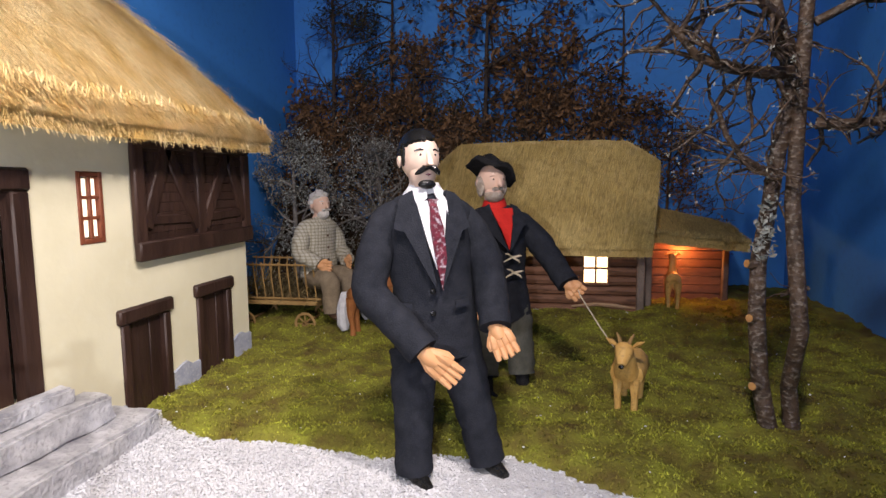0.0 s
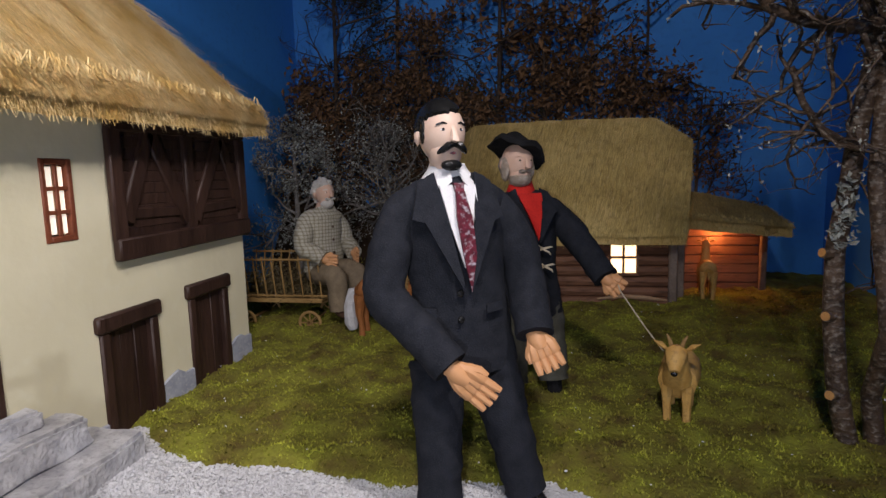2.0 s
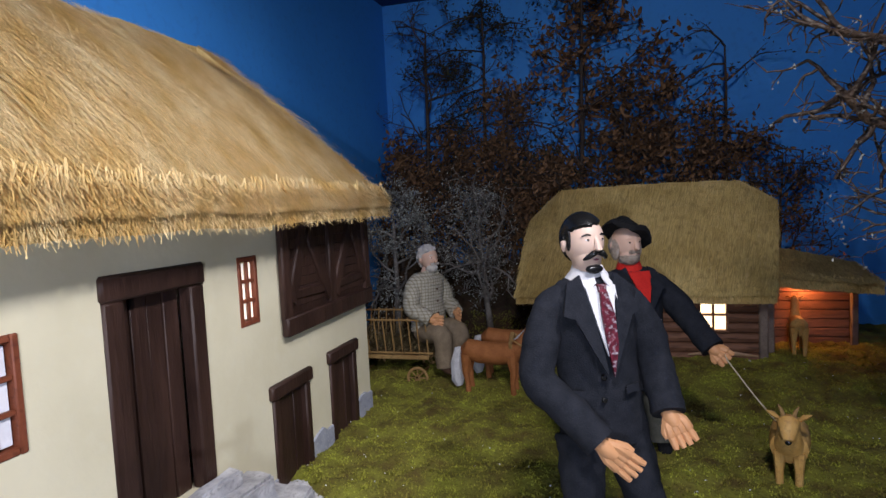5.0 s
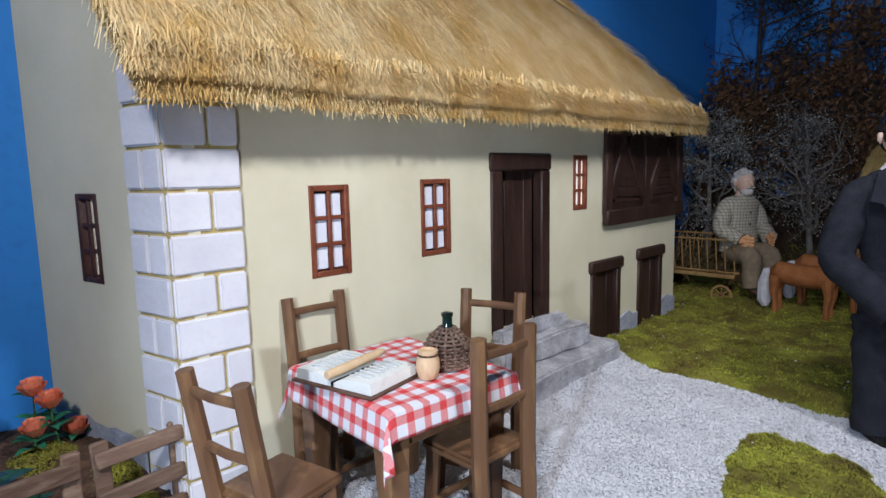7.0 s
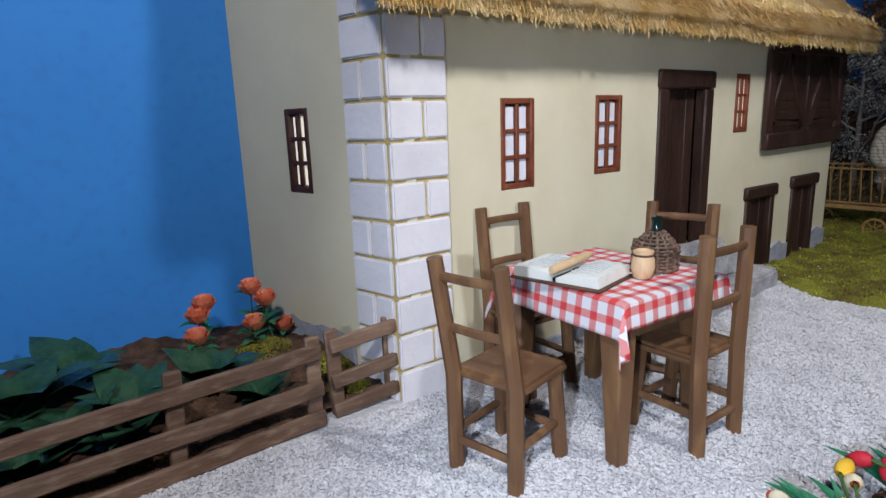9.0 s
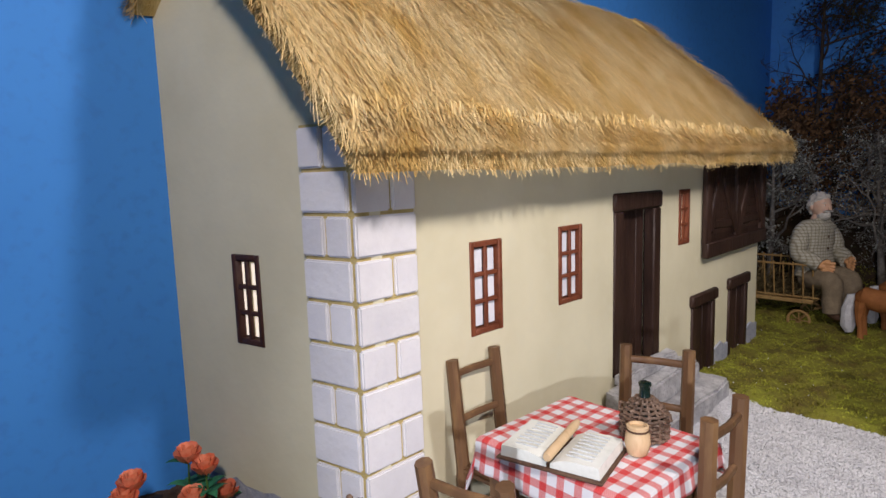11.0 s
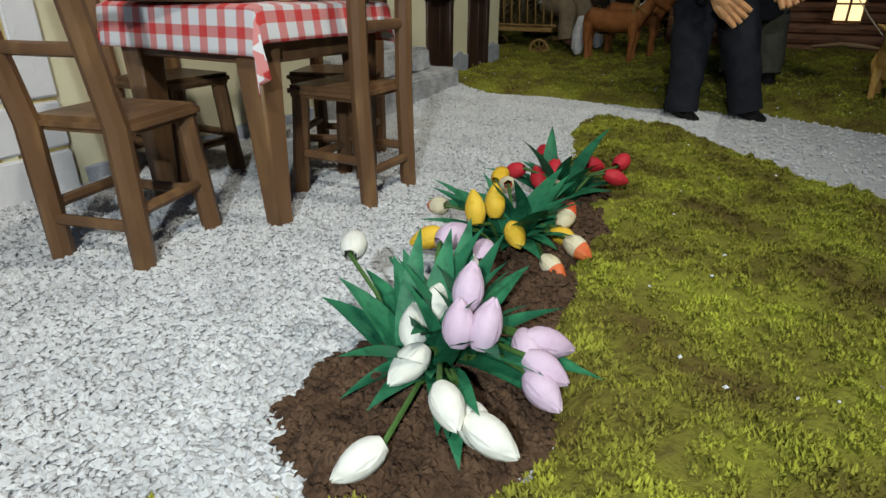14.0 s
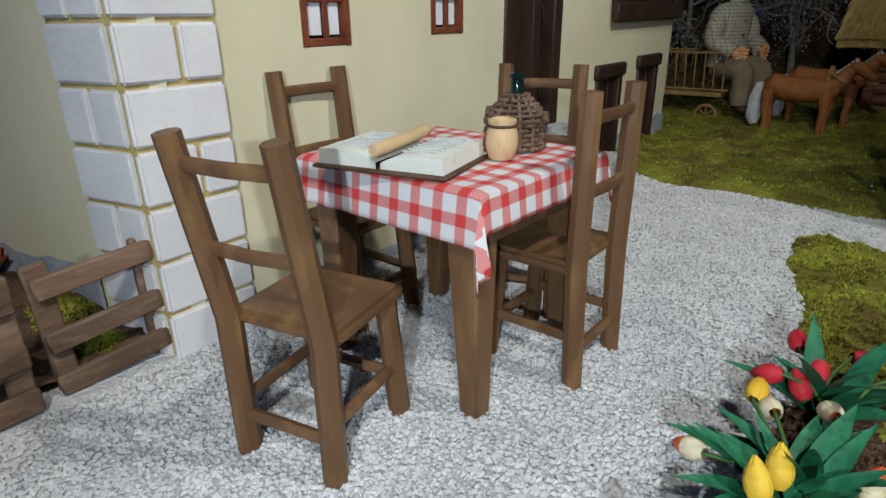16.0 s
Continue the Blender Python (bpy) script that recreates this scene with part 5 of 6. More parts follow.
    for z in (-0.135, -0.165):
        ball(bm, n + Vector((-0.001, -0.0425, z)), (0.0044, 0.002, 0.0044), 7, None, 2)
    for s in (-1, 1):
        slab4([(0.030 * s, -0.038, -0.150), (0.052 * s, -0.030, -0.148), (0.052 * s, -0.031, -0.158), (0.030 * s, -0.039, -0.160)], COAT, 0.003)


figure("gentleman_doll", "doll in a black suit with paisley tie, moustache and goatee", (0.584, 0.858, 0.002), 28,
       {"hem": (0.002, 0.0, 0.165), "hip": (0.0, 0.0, 0.185), "neck": (-0.018, 0.0, 0.398), "head": (-0.026, -0.006, 0.440), "turn": 8,
        "sh_l": (-0.082, 0.0, 0.350), "el_l": (-0.098, -0.012, 0.262), "wr_l": (-0.042, -0.072, 0.190), "pm_l": (-0.008, -0.088, 0.160),
        "sh_r": (0.055, 0.0, 0.348), "el_r": (0.076, -0.008, 0.272), "wr_r": (0.066, -0.055, 0.210), "pm_r": (0.074, -0.076, 0.180),
        "hp_l": (-0.036, 0, 0.175), "kn_l": (-0.044, -0.024, 0.09), "ft_l": (-0.046, -0.032, 0.004), "hp_r": (0.030, 0, 0.175), "kn_r": (0.045, -0.022, 0.09), "ft_r": (0.064, -0.034, 0.004), "tip": (0.012, -0.036, -0.003), "cuff": 0.93},
       [M_SUIT, M_SUIT, M_FACE, M_PALM, M_HAIR, M_WHITE, M_TIE, M_HAIR], extra=gentleman, size=1.04)


def shepherd(bm, put, R, J):
    HAIR, SHIRT, ACC = 4, 5, 6
    # felt hat
    m = R @ Matrix.Rotation(radians(-8), 4, "X") @ Matrix.Rotation(radians(27), 4, "Y")
    lathe(bm, [(0.027, 0.0), (0.050, -0.004), (0.0525, 0.001), (0.050, 0.004), (0.034, 0.008), (0.030, 0.018), (0.020, 0.025), (0.004, 0.026)], put(0, 0.004, 0.018), 24, 7, m)
    bm.verts.ensure_lookup_table()
    for v in bm.verts[-24 * 8:]:
        v.co += Vector((0, 0, 0.017 * noise.noise(v.co * 34))) + v.normal * 0.004 * noise.noise(v.co * 60)
    ball(bm, put(0, -0.0115, -0.026), (0.0195, 0.0195, 0.0150), HAIR, R, 3)
    for s2 in (-1, 1):
        ball(bm, put(s2 * 0.024, -0.002, -0.010), (0.007, 0.013, 0.021), HAIR, R, 2)
        ball(bm, put(s2 * 0.007, -0.030, -0.014), (0.008, 0.004, 0.004), HAIR, R, 1)
    ball(bm, put(0, 0.011, -0.004), (0.028, 0.024, 0.027), HAIR, R, 2)
    n = J["neck"]
    tube(bm, [n + Vector((0, 0, -0.02)), n + Vector((0, 0, 0.014))], [0.031, 0.019], 14, ACC)
    def slab4(pts, mi, thick=0.003):
        a = [bm.verts.new(n + Vector((p[0], p[1] - 0.006, p[2]))) for p in pts]
        b = [bm.verts.new(n + Vector((p[0], p[1] - 0.006 + thick, p[2]))) for p in pts]
        bm.faces.new(a).material_index = mi
        for k in range(len(pts)):
            bm.faces.new((a[k], a[(k + 1) % len(pts)], b[(k + 1) % len(pts)], b[k])).material_index = mi
    slab4([(-0.022, -0.029, -0.006), (0.022, -0.029, -0.006), (0.022, -0.040, -0.035), (0.010, -0.0445, -0.085), (-0.004, -0.043, -0.05)], ACC)
    for s in (-1, 1):
        slab4([(0.022 * s, -0.022, 0.002), (0.036 * s, -0.024, -0.004), (0.056 * s, -0.034, -0.035), (0.040 * s, -0.043, -0.04), (0.010, -0.048, -0.09), (0.018 * s, -0.043, -0.035)], 0, 0.004)
    for x, z in ((0.018, -0.10), (0.022, -0.13)):
        for a in (0.3, 2.4, 3.6, 5.6):
            p = n + Vector((x, -0.046, z))
            tube(bm, [p, p + Vector((0.014 * math.cos(a), -0.004, 0.010 * math.sin(a))), p + Vector((0.020 * math.cos(a), 0.0, 0.014 * math.sin(a) - 0.002))], [0.0022, 0.0018, 0.0012], 5, SHIRT)
    slab4([(-0.052, -0.036, -0.085), (-0.026, -0.0445, -0.095), (-0.024, -0.044, -0.135), (-0.046, -0.036, -0.125)], 1, 0.002)


figure("shepherd_doll", "doll in a dark coat, red jersey and black felt hat", (0.646, 1.212, 0.004), 28,
       {"hem": (0.004, 0, 0.140), "hip": (0, 0, 0.165), "neck": (-0.012, 0, 0.368), "head": (-0.020, -0.002, 0.413), "turn": 6,
        "sh_l": (-0.072, 0, 0.325), "el_l": (-0.0825, 0.0310, 0.24), "wr_l": (-0.0743, -0.0021, 0.170), "pm_l": (-0.0663, -0.0163, 0.145),
        "sh_r": (0.058, 0, 0.325), "el_r": (0.0913, -0.0360, 0.262), "wr_r": (0.1056, -0.0827, 0.216), "pm_r": (0.1215, -0.0984, 0.199),
        "hp_l": (-0.030, 0, 0.16), "kn_l": (-0.0385, -0.0085, 0.088), "ft_l": (-0.0477, -0.0497, 0.0), "hp_r": (0.030, 0, 0.16), "kn_r": (0.0324, -0.0232, 0.088), "ft_r": (0.0326, -0.0421, 0.0), "tip": (0.012, -0.036, -0.002), "cuff": 0.62},
       [M_SUIT, M_TROUSER, M_SKIN, M_PALM, M_BEARD, M_ROPE, M_RED, M_FELT], hat=True, extra=shepherd, size=1.03)


def carter(bm, put, R, J):
    HAIR = 4
    hair_cap(bm, put(0, 0.002, 0.0055), (0.0310, 0.0340, 0.0360), HAIR, R, 0.5, 0.22)
    ball(bm, put(0, -0.014, -0.026), (0.0185, 0.019, 0.0165), HAIR, R, 3)
    for s in (-1, 1):
        ball(bm, put(s * 0.008, -0.031, -0.014), (0.009, 0.005, 0.004), HAIR, R, 1)
    n = J["neck"]
    for z in (-0.05, -0.085, -0.12):
        ball(bm, n + Vector((0.002, -0.044, z)), (0.004, 0.002, 0.004), 7, None, 1)
    for s in (-1, 1):
        v = [bm.verts.new(n + Vector(p)) for p in ((0.012 * s, -0.024, 0.006), (0.032 * s, -0.02, 0.002), (0.036 * s, -0.036, -0.03), (0.004 * s, -0.0455, -0.04))]
        bm.faces.new(v).material_index = 0


figure("carter_doll", "white-bearded doll in a grey tweed jacket seated on the cart", (0.075, 1.64, 0.127), 62,
       {"hem": (0, 0.0, 0.035), "hip": (0, 0, 0.055), "neck": (0.0, 0.004, 0.205), "head": (0.006, -0.004, 0.243), "turn": -6,
        "sh_l": (-0.058, 0.004, 0.172), "el_l": (-0.074, -0.01, 0.105), "wr_l": (-0.050, -0.06, 0.075), "pm_l": (-0.036, -0.088, 0.07),
        "sh_r": (0.058, 0.004, 0.172), "el_r": (0.074, -0.01, 0.105), "wr_r": (0.054, -0.062, 0.08), "pm_r": (0.040, -0.09, 0.074),
        "hp_l": (-0.028, 0.0, 0.034), "kn_l": (-0.036, -0.085, 0.030), "ft_l": (-0.034, -0.095, -0.07), "hp_r": (0.028, 0.0, 0.034), "kn_r": (0.036, -0.085, 0.030), "ft_r": (0.034, -0.095, -0.07), "tip": (0, -0.03, -0.004)},
       [M_TWEED, M_BROWNCLOTH, M_SKIN, M_PALM, M_WHITEHAIR, M_WHITE, M_HAIR, M_COVER], extra=carter)


def beast(name, label, at, rz, body, legs, neckpts, headpts, material, extra=None, mats=(), size=1.0):
    bm = bmesh.new()
    tube(bm, *body, 12), tube(bm, *neckpts, 10), tube(bm, *headpts, 10)
    for pts, rad in legs:
        tube(bm, pts, rad, 8)
    if extra:
        extra(bm)
    ob = part(name, bm, [material, *mats])
    ob.matrix_basis = pose(*at, 0, 0, rz) @ Matrix.Scale(size, 4)
    return tagged(ob, label, "animal figure")


def goat_extra(bm):
    for s in (-1, 1):
        tube(bm, [(s * 0.006, -0.052, 0.125), (s * 0.009, -0.050, 0.134), (s * 0.013, -0.048, 0.141)], [0.0034, 0.0026, 0.0012], 8, 2)
        tube(bm, [(s * 0.010, -0.050, 0.120), (s * 0.020, -0.050, 0.127), (s * 0.029, -0.048, 0.131)], [0.003, 0.0078, 0.001], 8, 0, squash=(1, 0.5))
        ball(bm, (s * 0.0095, -0.060, 0.114), (0.0018, 0.0018, 0.0018), 1, None, 1)
    ball(bm, (0, -0.078, 0.097), (0.005, 0.003, 0.004), 1, None, 1)


GOAT = dict(body=([(0, -0.035, 0.066), (0, -0.028, 0.070), (0, 0.0, 0.072), (0, 0.03, 0.074), (0, 0.052, 0.068)], [0.014, 0.0255, 0.028, 0.0275, 0.013]),
            legs=[([(sx * 0.012, y, 0.065), (sx * 0.013, y - 0.002, 0.035), (sx * 0.012, y, -0.002)], [0.010, 0.0058, 0.0048]) for sx in (-1, 1) for y in (-0.026, 0.034)],
            neckpts=([(0, -0.028, 0.075), (0, -0.042, 0.095), (0, -0.050, 0.115)], [0.0205, 0.0165, 0.0135]),
            headpts=([(0, -0.042, 0.118), (0, -0.055, 0.117), (0, -0.068, 0.106), (0, -0.077, 0.098)], [0.009, 0.0150, 0.0110, 0.0068]))
beast("goat_figure", "tan painted toy goat with small horns on a cord", (0.894, 1.125, moss_z(0.894, 1.125) - 0.014), -16, material=M_GOAT, extra=goat_extra, mats=[M_HAIR, M_CART], size=1.155, **GOAT)


def deer_extra(bm):
    for s in (-1, 1):
        tube(bm, [(s * 0.007, -0.052, 0.155), (s * 0.018, -0.050, 0.163), (s * 0.026, -0.048, 0.160)], [0.002, 0.006, 0.001], 6, 0, squash=(1, 0.5))
        tube(bm, [(s * 0.005, -0.05, 0.16), (s * 0.008, -0.046, 0.176)], [0.0025, 0.001], 5, 0)
    tube(bm, [(0, 0.046, 0.085), (0, 0.054, 0.078), (0, 0.055, 0.066)], [0.004, 0.004, 0.002], 6, 0)


beast("roe_figure", "tan toy deer standing in the lean-to shed", (1.118, 1.892, 0.04), 172, material=M_GOAT, extra=deer_extra,
      body=([(0, -0.04, 0.085), (0, -0.03, 0.09), (0, 0.0, 0.09), (0, 0.035, 0.092), (0, 0.048, 0.085)], [0.012, 0.022, 0.023, 0.023, 0.012]),
      legs=[([(sx * 0.013, y, 0.085), (sx * 0.014, y + 0.004, 0.045), (sx * 0.012, y, -0.004)], [0.0125, 0.006, 0.0045]) for sx in (-1, 1) for y in (-0.03, 0.036)],
      neckpts=([(0, -0.032, 0.095), (0, -0.044, 0.125), (0, -0.048, 0.155)], [0.016, 0.011, 0.010]),
      headpts=([(0, -0.040, 0.156), (0, -0.055, 0.155), (0, -0.078, 0.145)], [0.008, 0.011, 0.005]))


def pony_extra(bm):
    for k in range(7):
        t = k / 6
        ball(bm, (0.0, -0.070 - 0.035 * t, 0.135 + 0.034 * t), (0.010, 0.014, 0.016), 1, None, 1)
    tube(bm, [(0, 0.078, 0.118), (0, 0.095, 0.112), (0, 0.103, 0.075), (0, 0.100, 0.030), (0.0, 0.096, 0.012)], [0.006, 0.012, 0.016, 0.019, 0.010], 8, 1)
    for s in (-1, 1):
        tube(bm, [(s * 0.008, -0.103, 0.172), (s * 0.009, -0.104, 0.184)], [0.004, 0.001], 5, 0)
    tube(bm, [(0.026, -0.06, 0.155), (0.03, -0.10, 0.132)], 0.0022, 5, 2), tube(bm, [(-0.026, -0.06, 0.155), (-0.03, -0.10, 0.132)], 0.0022, 5, 2)
    for y in (-0.058, -0.062):
        tube(bm, [(0.0, y, 0.165), (0.024, y, 0.14), (0.02, y, 0.10), (0, y, 0.085), (-0.02, y, 0.10), (-0.024, y, 0.14), (0, y, 0.165)], 0.003, 5, 2)


PONY = dict(body=([(0, -0.085, 0.108), (0, -0.070, 0.112), (0, -0.02, 0.106), (0, 0.03, 0.108), (0, 0.065, 0.114), (0, 0.082, 0.110)], [0.012, 0.029, 0.031, 0.031, 0.030, 0.014]),
            legs=[([(sx * 0.016, y, 0.105), (sx * 0.017, y + 0.004 * (1 if y > 0 else -1), 0.06), (sx * 0.016, y, 0.03), (sx * 0.016, y - 0.002, -0.002)], [0.017, 0.010, 0.0068, 0.0085]) for sx in (-1, 1) for y in (-0.06, 0.066)],
            neckpts=([(0, -0.065, 0.118), (0, -0.088, 0.140), (0, -0.102, 0.162)], [0.024, 0.019, 0.015]),
            headpts=([(0, -0.094, 0.168), (0, -0.112, 0.166), (0, -0.135, 0.150), (0, -0.150, 0.140)], [0.010, 0.0155, 0.0115, 0.008]))
M_MANE = mat("white_mane", (0.5, 0.5, 0.52), (0.66, 0.66, 0.68), 50, 0.8, 0.8, 300, (0.36, 0.36, 0.38))
for (x, y), rz in (((0.286, 1.52), 84), ((0.325, 1.61), 88)):
    beast("pony_figure", "chestnut toy pony with white mane and tail harnessed to the cart", (x, y, moss_z(x, y) - 0.003), rz, material=M_PONY, extra=pony_extra, mats=[M_MANE, M_CART], **PONY)

# lead cord from the shepherd to the goat
bm = bmesh.new()
a, b = Vector((0.805, 1.175, 0.207)), Vector((0.872, 1.083, 0.116))
tube(bm, [a + Vector((-0.004, 0.004, 0.012)), a, a.lerp(b, 0.5) - Vector((0, 0, 0.003)), b, b + Vector((0.012, 0.006, -0.012))], 0.0012, 6)
tagged(part("lead_cord", bm, M_ROPE), "thin pale cord tied to the goat", "cord")

# ---- cart ----
cart = thing("hay_cart", "small wooden ladder cart loaded with hay", "cart", (0.02, 0.04, -0.008))
CZ = 0.035
bm = bmesh.new()
box(bm, (-0.19, 1.535, CZ + 0.055), (0.07, 1.665, CZ + 0.068), 0.002)
part("cart_bed", bm, M_CART, cart)
for y in (1.535, 1.665):
    o = 0.012 if y > 1.6 else -0.012
    for z, dy in ((CZ + 0.075, 0), (CZ + 0.175, o * 1.6)):
        bm = bmesh.new()
        tube(bm, [(-0.20, y + dy, z), (0.085, y + dy, z)], 0.0032, 6)
        part("ladder_rail", bm, M_CART, cart)
    for k in range(11):
        x = -0.19 + k * 0.026
        bm = bmesh.new()
        tube(bm, [(x, y, CZ + 0.07), (x, y + o * 1.7, CZ + 0.182)], 0.0021, 5)
        part("ladder_rung", bm, M_CART, cart)
bm = bmesh.new()
tube(bm, [(0.06, 1.60, CZ + 0.03), (0.25, 1.61, CZ + 0.075), (0.42, 1.61, CZ + 0.105)], 0.004, 6)
part("drawbar", bm, M_CART, cart)
for x in (0.036, -0.15):
    bm = bmesh.new()
    tube(bm, [(x, 1.52, CZ + 0.006), (x, 1.68, CZ + 0.006)], 0.004, 6)
    part("axle", bm, M_CART, cart)
    for y in (1.528, 1.672):
        c = Vector((x, y, CZ + 0.004))
        bm = bmesh.new()
        tube(bm, [c + Vector((0.029 * math.cos(a * math.pi / 12), 0, 0.029 * math.sin(a * math.pi / 12))) for a in range(25)], 0.0042, 7)
        wheel = part("wheel", bm, M_CART, cart)
        bm = bmesh.new()
        tube(bm, [c - Vector((0, 0.008, 0)), c + Vector((0, 0.008, 0))], 0.0065, 10)
        part("hub", bm, M_CART, wheel)
        for k in range(8):
            bm = bmesh.new()
            a = k * math.pi / 4
            tube(bm, [c, c + Vector((0.028 * math.cos(a), 0, 0.028 * math.sin(a)))], 0.0018, 5)
            part("spoke", bm, M_CART, wheel)


def straw_heap(name, count, place, length, material, seed):
    r, verts, faces = random.Random(seed), [], []
    for _ in range(count):
        p = Vector(place(r))
        d = Vector((r.gauss(0, 1), r.gauss(0, 1), r.gauss(0, 0.5))).normalized() * length * r.uniform(0.4, 1)
        w = d.cross(Vector((r.random(), r.random(), 1))).normalized() * 0.0008
        i = len(verts)
        verts += [p - w, p + w, p + d + w, p + d - w]
        faces.append((i, i + 1, i + 2, i + 3))
    return soup(name, verts, faces, material)


M_HAY = mat("dull_hay", (0.13, 0.095, 0.04), (0.24, 0.18, 0.08), 30, 0.9, 0.0, island=0.4)
tagged(straw_heap("hay", 2600, lambda r: (r.uniform(-0.17, 0.105), 1.64 + r.gauss(0, 0.028), CZ + 0.062 + abs(r.gauss(0, 0.03))), 0.045, M_HAY, 3), "loose dry hay heaped in the cart", "hay", kind="stuff")

# ---- log hut with lean-to ----
hut = thing("log_hut", "small brown log hut with a straw roof and lit window", "house", (0.012, -0.103, 0.0))
HY0, HZ = 1.92, 0.03
NLOG = 8
LH = 0.235 / NLOG
for k in range(NLOG):
    z0, z1 = HZ + k * LH, HZ + (k + 1) * LH - 0.0012
    spans = [(0.40, 0.99)] if z1 <= 0.124 or z0 >= 0.218 else [(0.40, 0.832), (0.909, 0.99)]
    for x0, x1 in spans:
        bm = bmesh.new()
        pts = [(x0 + (x1 - x0) * t / 6, HY0 + 0.014 + 0.002 * noise.noise((t, k, 0)), (z0 + z1) / 2 + 0.0012 * noise.noise((t * 0.8, k * 3, 1))) for t in range(7)]
        tube(bm, pts, LH / 2 + 0.0006, 8, squash=(1.0, 1.0))
        part("log", bm, M_LOG, hut)
    bm = bmesh.new()
    tube(bm, [(0.405, HY0 + 0.01, (z0 + z1) / 2), (0.405, 2.2, (z0 + z1) / 2)], LH / 2, 8)
    part("log", bm, M_LOG, hut)
bm = bmesh.new()
box(bm, (0.835, HY0 + 0.018, 0.125), (0.906, HY0 + 0.022, 0.217))
part("window_glass", bm, M_GLOW, hut, "warm lit window panes")
for a, b in (((0.868, HY0 - 0.002, 0.125), (0.873, HY0 + 0.016, 0.217)), ((0.835, HY0 - 0.002, 0.168), (0.906, HY0 + 0.015, 0.173)), ((0.830, HY0 - 0.004, 0.120), (0.911, HY0 + 0.016, 0.126)), ((0.830, HY0 - 0.004, 0.216), (0.911, HY0 + 0.016, 0.222)), ((0.830, HY0 - 0.003, 0.126), (0.836, HY0 + 0.016, 0.216)), ((0.905, HY0 - 0.003, 0.126), (0.911, HY0 + 0.016, 0.216))):
    bm = bmesh.new()
    box(bm, a, b, 0.001)
    part("window_bar", bm, M_LOG, hut)
for x, y, w, m in ((1.000, HY0 + 0.002, 0.0115, M_GREYWOOD), (0.402, HY0, 0.014, M_LOG)):
    bm = bmesh.new()
    box(bm, (x - w, y - 0.012, 0.0), (x + w, y + 0.02, 0.27), 0.004)
    part("corner_post", bm, m, hut)
bm = bmesh.new()
box(bm, (0.43, 2.19, 0.0), (1.0, 2.21, 0.32))
part("back_wall", bm, M_LOG, hut, smooth=False)
bm = bmesh.new()
box(bm, (1.0, 1.95, 0.0), (1.012, 2.19, 0.3))
part("side_wall", bm, M_LOG, hut, smooth=False)
# pale split plank and foundation stones along the base
bm = bmesh.new()
tube(bm, [(0.80, HY0 - 0.006, 0.055), (0.87, HY0 - 0.01, 0.064), (0.93, HY0 - 0.008, 0.060), (0.985, HY0 - 0.006, 0.053)], [0.003, 0.006, 0.006, 0.003], 6)
part("sill_board", bm, mat("bare_wood", (0.36, 0.22, 0.12), (0.45, 0.3, 0.18), 40, 0.8, 0.3), hut)
for k in range(13):
    x = 0.43 + k * 0.044
    bm = bmesh.new()
    ball(bm, (x, HY0 - 0.004 + 0.006 * RND.random(), 0.030), (0.017 + 0.006 * RND.random(), 0.012, 0.013), sub=2)
    for v in bm.verts:
        v.co += v.co.normalized() * 0.003 * noise.noise(v.co * 60)
    part("foundation_stone", bm, M_STONE, hut)
# lean-to shed
for k in range(7):
    bm = bmesh.new()
    box(bm, (1.012, 2.115, 0.04 + k * 0.028), (1.29, 2.128, 0.0665 + k * 0.028), 0.002)
    part("shed_board", bm, M_LOG, hut)
for x, y, z in ((1.276, 2.072, 0.215), (1.03, 1.97, 0.25)):
    bm = bmesh.new()
    box(bm, (x - 0.009, y - 0.009, 0.0), (x + 0.009, y + 0.009, z), 0.003)
    part("shed_post", bm, M_GREYWOOD, hut)


def shed_slope(s, v):
    x = 1.035 + s * 0.28
    f = Vector((x, 1.925 + 0.05 * s, 0.278 - 0.030 * s))
    return f.lerp(Vector((x - 0.005, 2.16, 0.358 - 0.066 * s)), v) + Vector((0, 0, 0.004 * noise.noise((s * 6, v * 3, 0))))


def hut_slope(s, v):
    x = 0.308 + s * (1.022 - 0.308)
    end = max(0.0, 1 - min(s / 0.15, (1 - s) / 0.14))
    top = 0.552 - (0.095 if s < 0.5 else 0.060) * end ** 1.1 + 0.008 * math.sin(s * 3)
    e = Vector((x, 1.862 + 0.004 * noise.noise((s * 9, 0, 0)), 0.243 + 0.004 * noise.noise((s * 8, 4, 0))))
    r = Vector((0.335 + s * (1.066 - 0.335), 2.03, top))
    return e.lerp(r, v) + Vector((0, -0.012 * math.sin(math.pi * min(1, max(0, v))), 0.0))


def hut_back(s, v):
    a = hut_slope(s, 1.0)
    return Vector((a.x, 2.205, a.z - 0.20)).lerp(a, v)


hut_thatch = slab(hut_slope, 60, 20, 0.03, M_STRAW, "thatch", hut, 0.004)
hut_thatch["label"] = "dense dull yellow straw thatch"
slab(hut_back, 40, 6, 0.03, M_STRAW, "thatch_back", hut, 0.004)
shed_thatch = slab(shed_slope, 20, 8, 0.03, M_STRAW, "shed_thatch", hut, 0.004)
for f, n, L, p, sd in ((hut_slope, 16000, 0.04, hut_thatch, 11), (hut_back, 2500, 0.04, hut_thatch, 12), (shed_slope, 3500, 0.04, shed_thatch, 13)):
    strands(f, n, L, M_STRANDHUT, "straw", p, random.Random(sd), lift=0.006, width=0.0007, skew=0.10, reach=0.3)
fringe("straw", lambda k: hut_slope(k, 0.0), 2200, random.Random(14), 0.012, hut_thatch, M_STRANDHUT, Vector((0, -0.25, -0.9)))
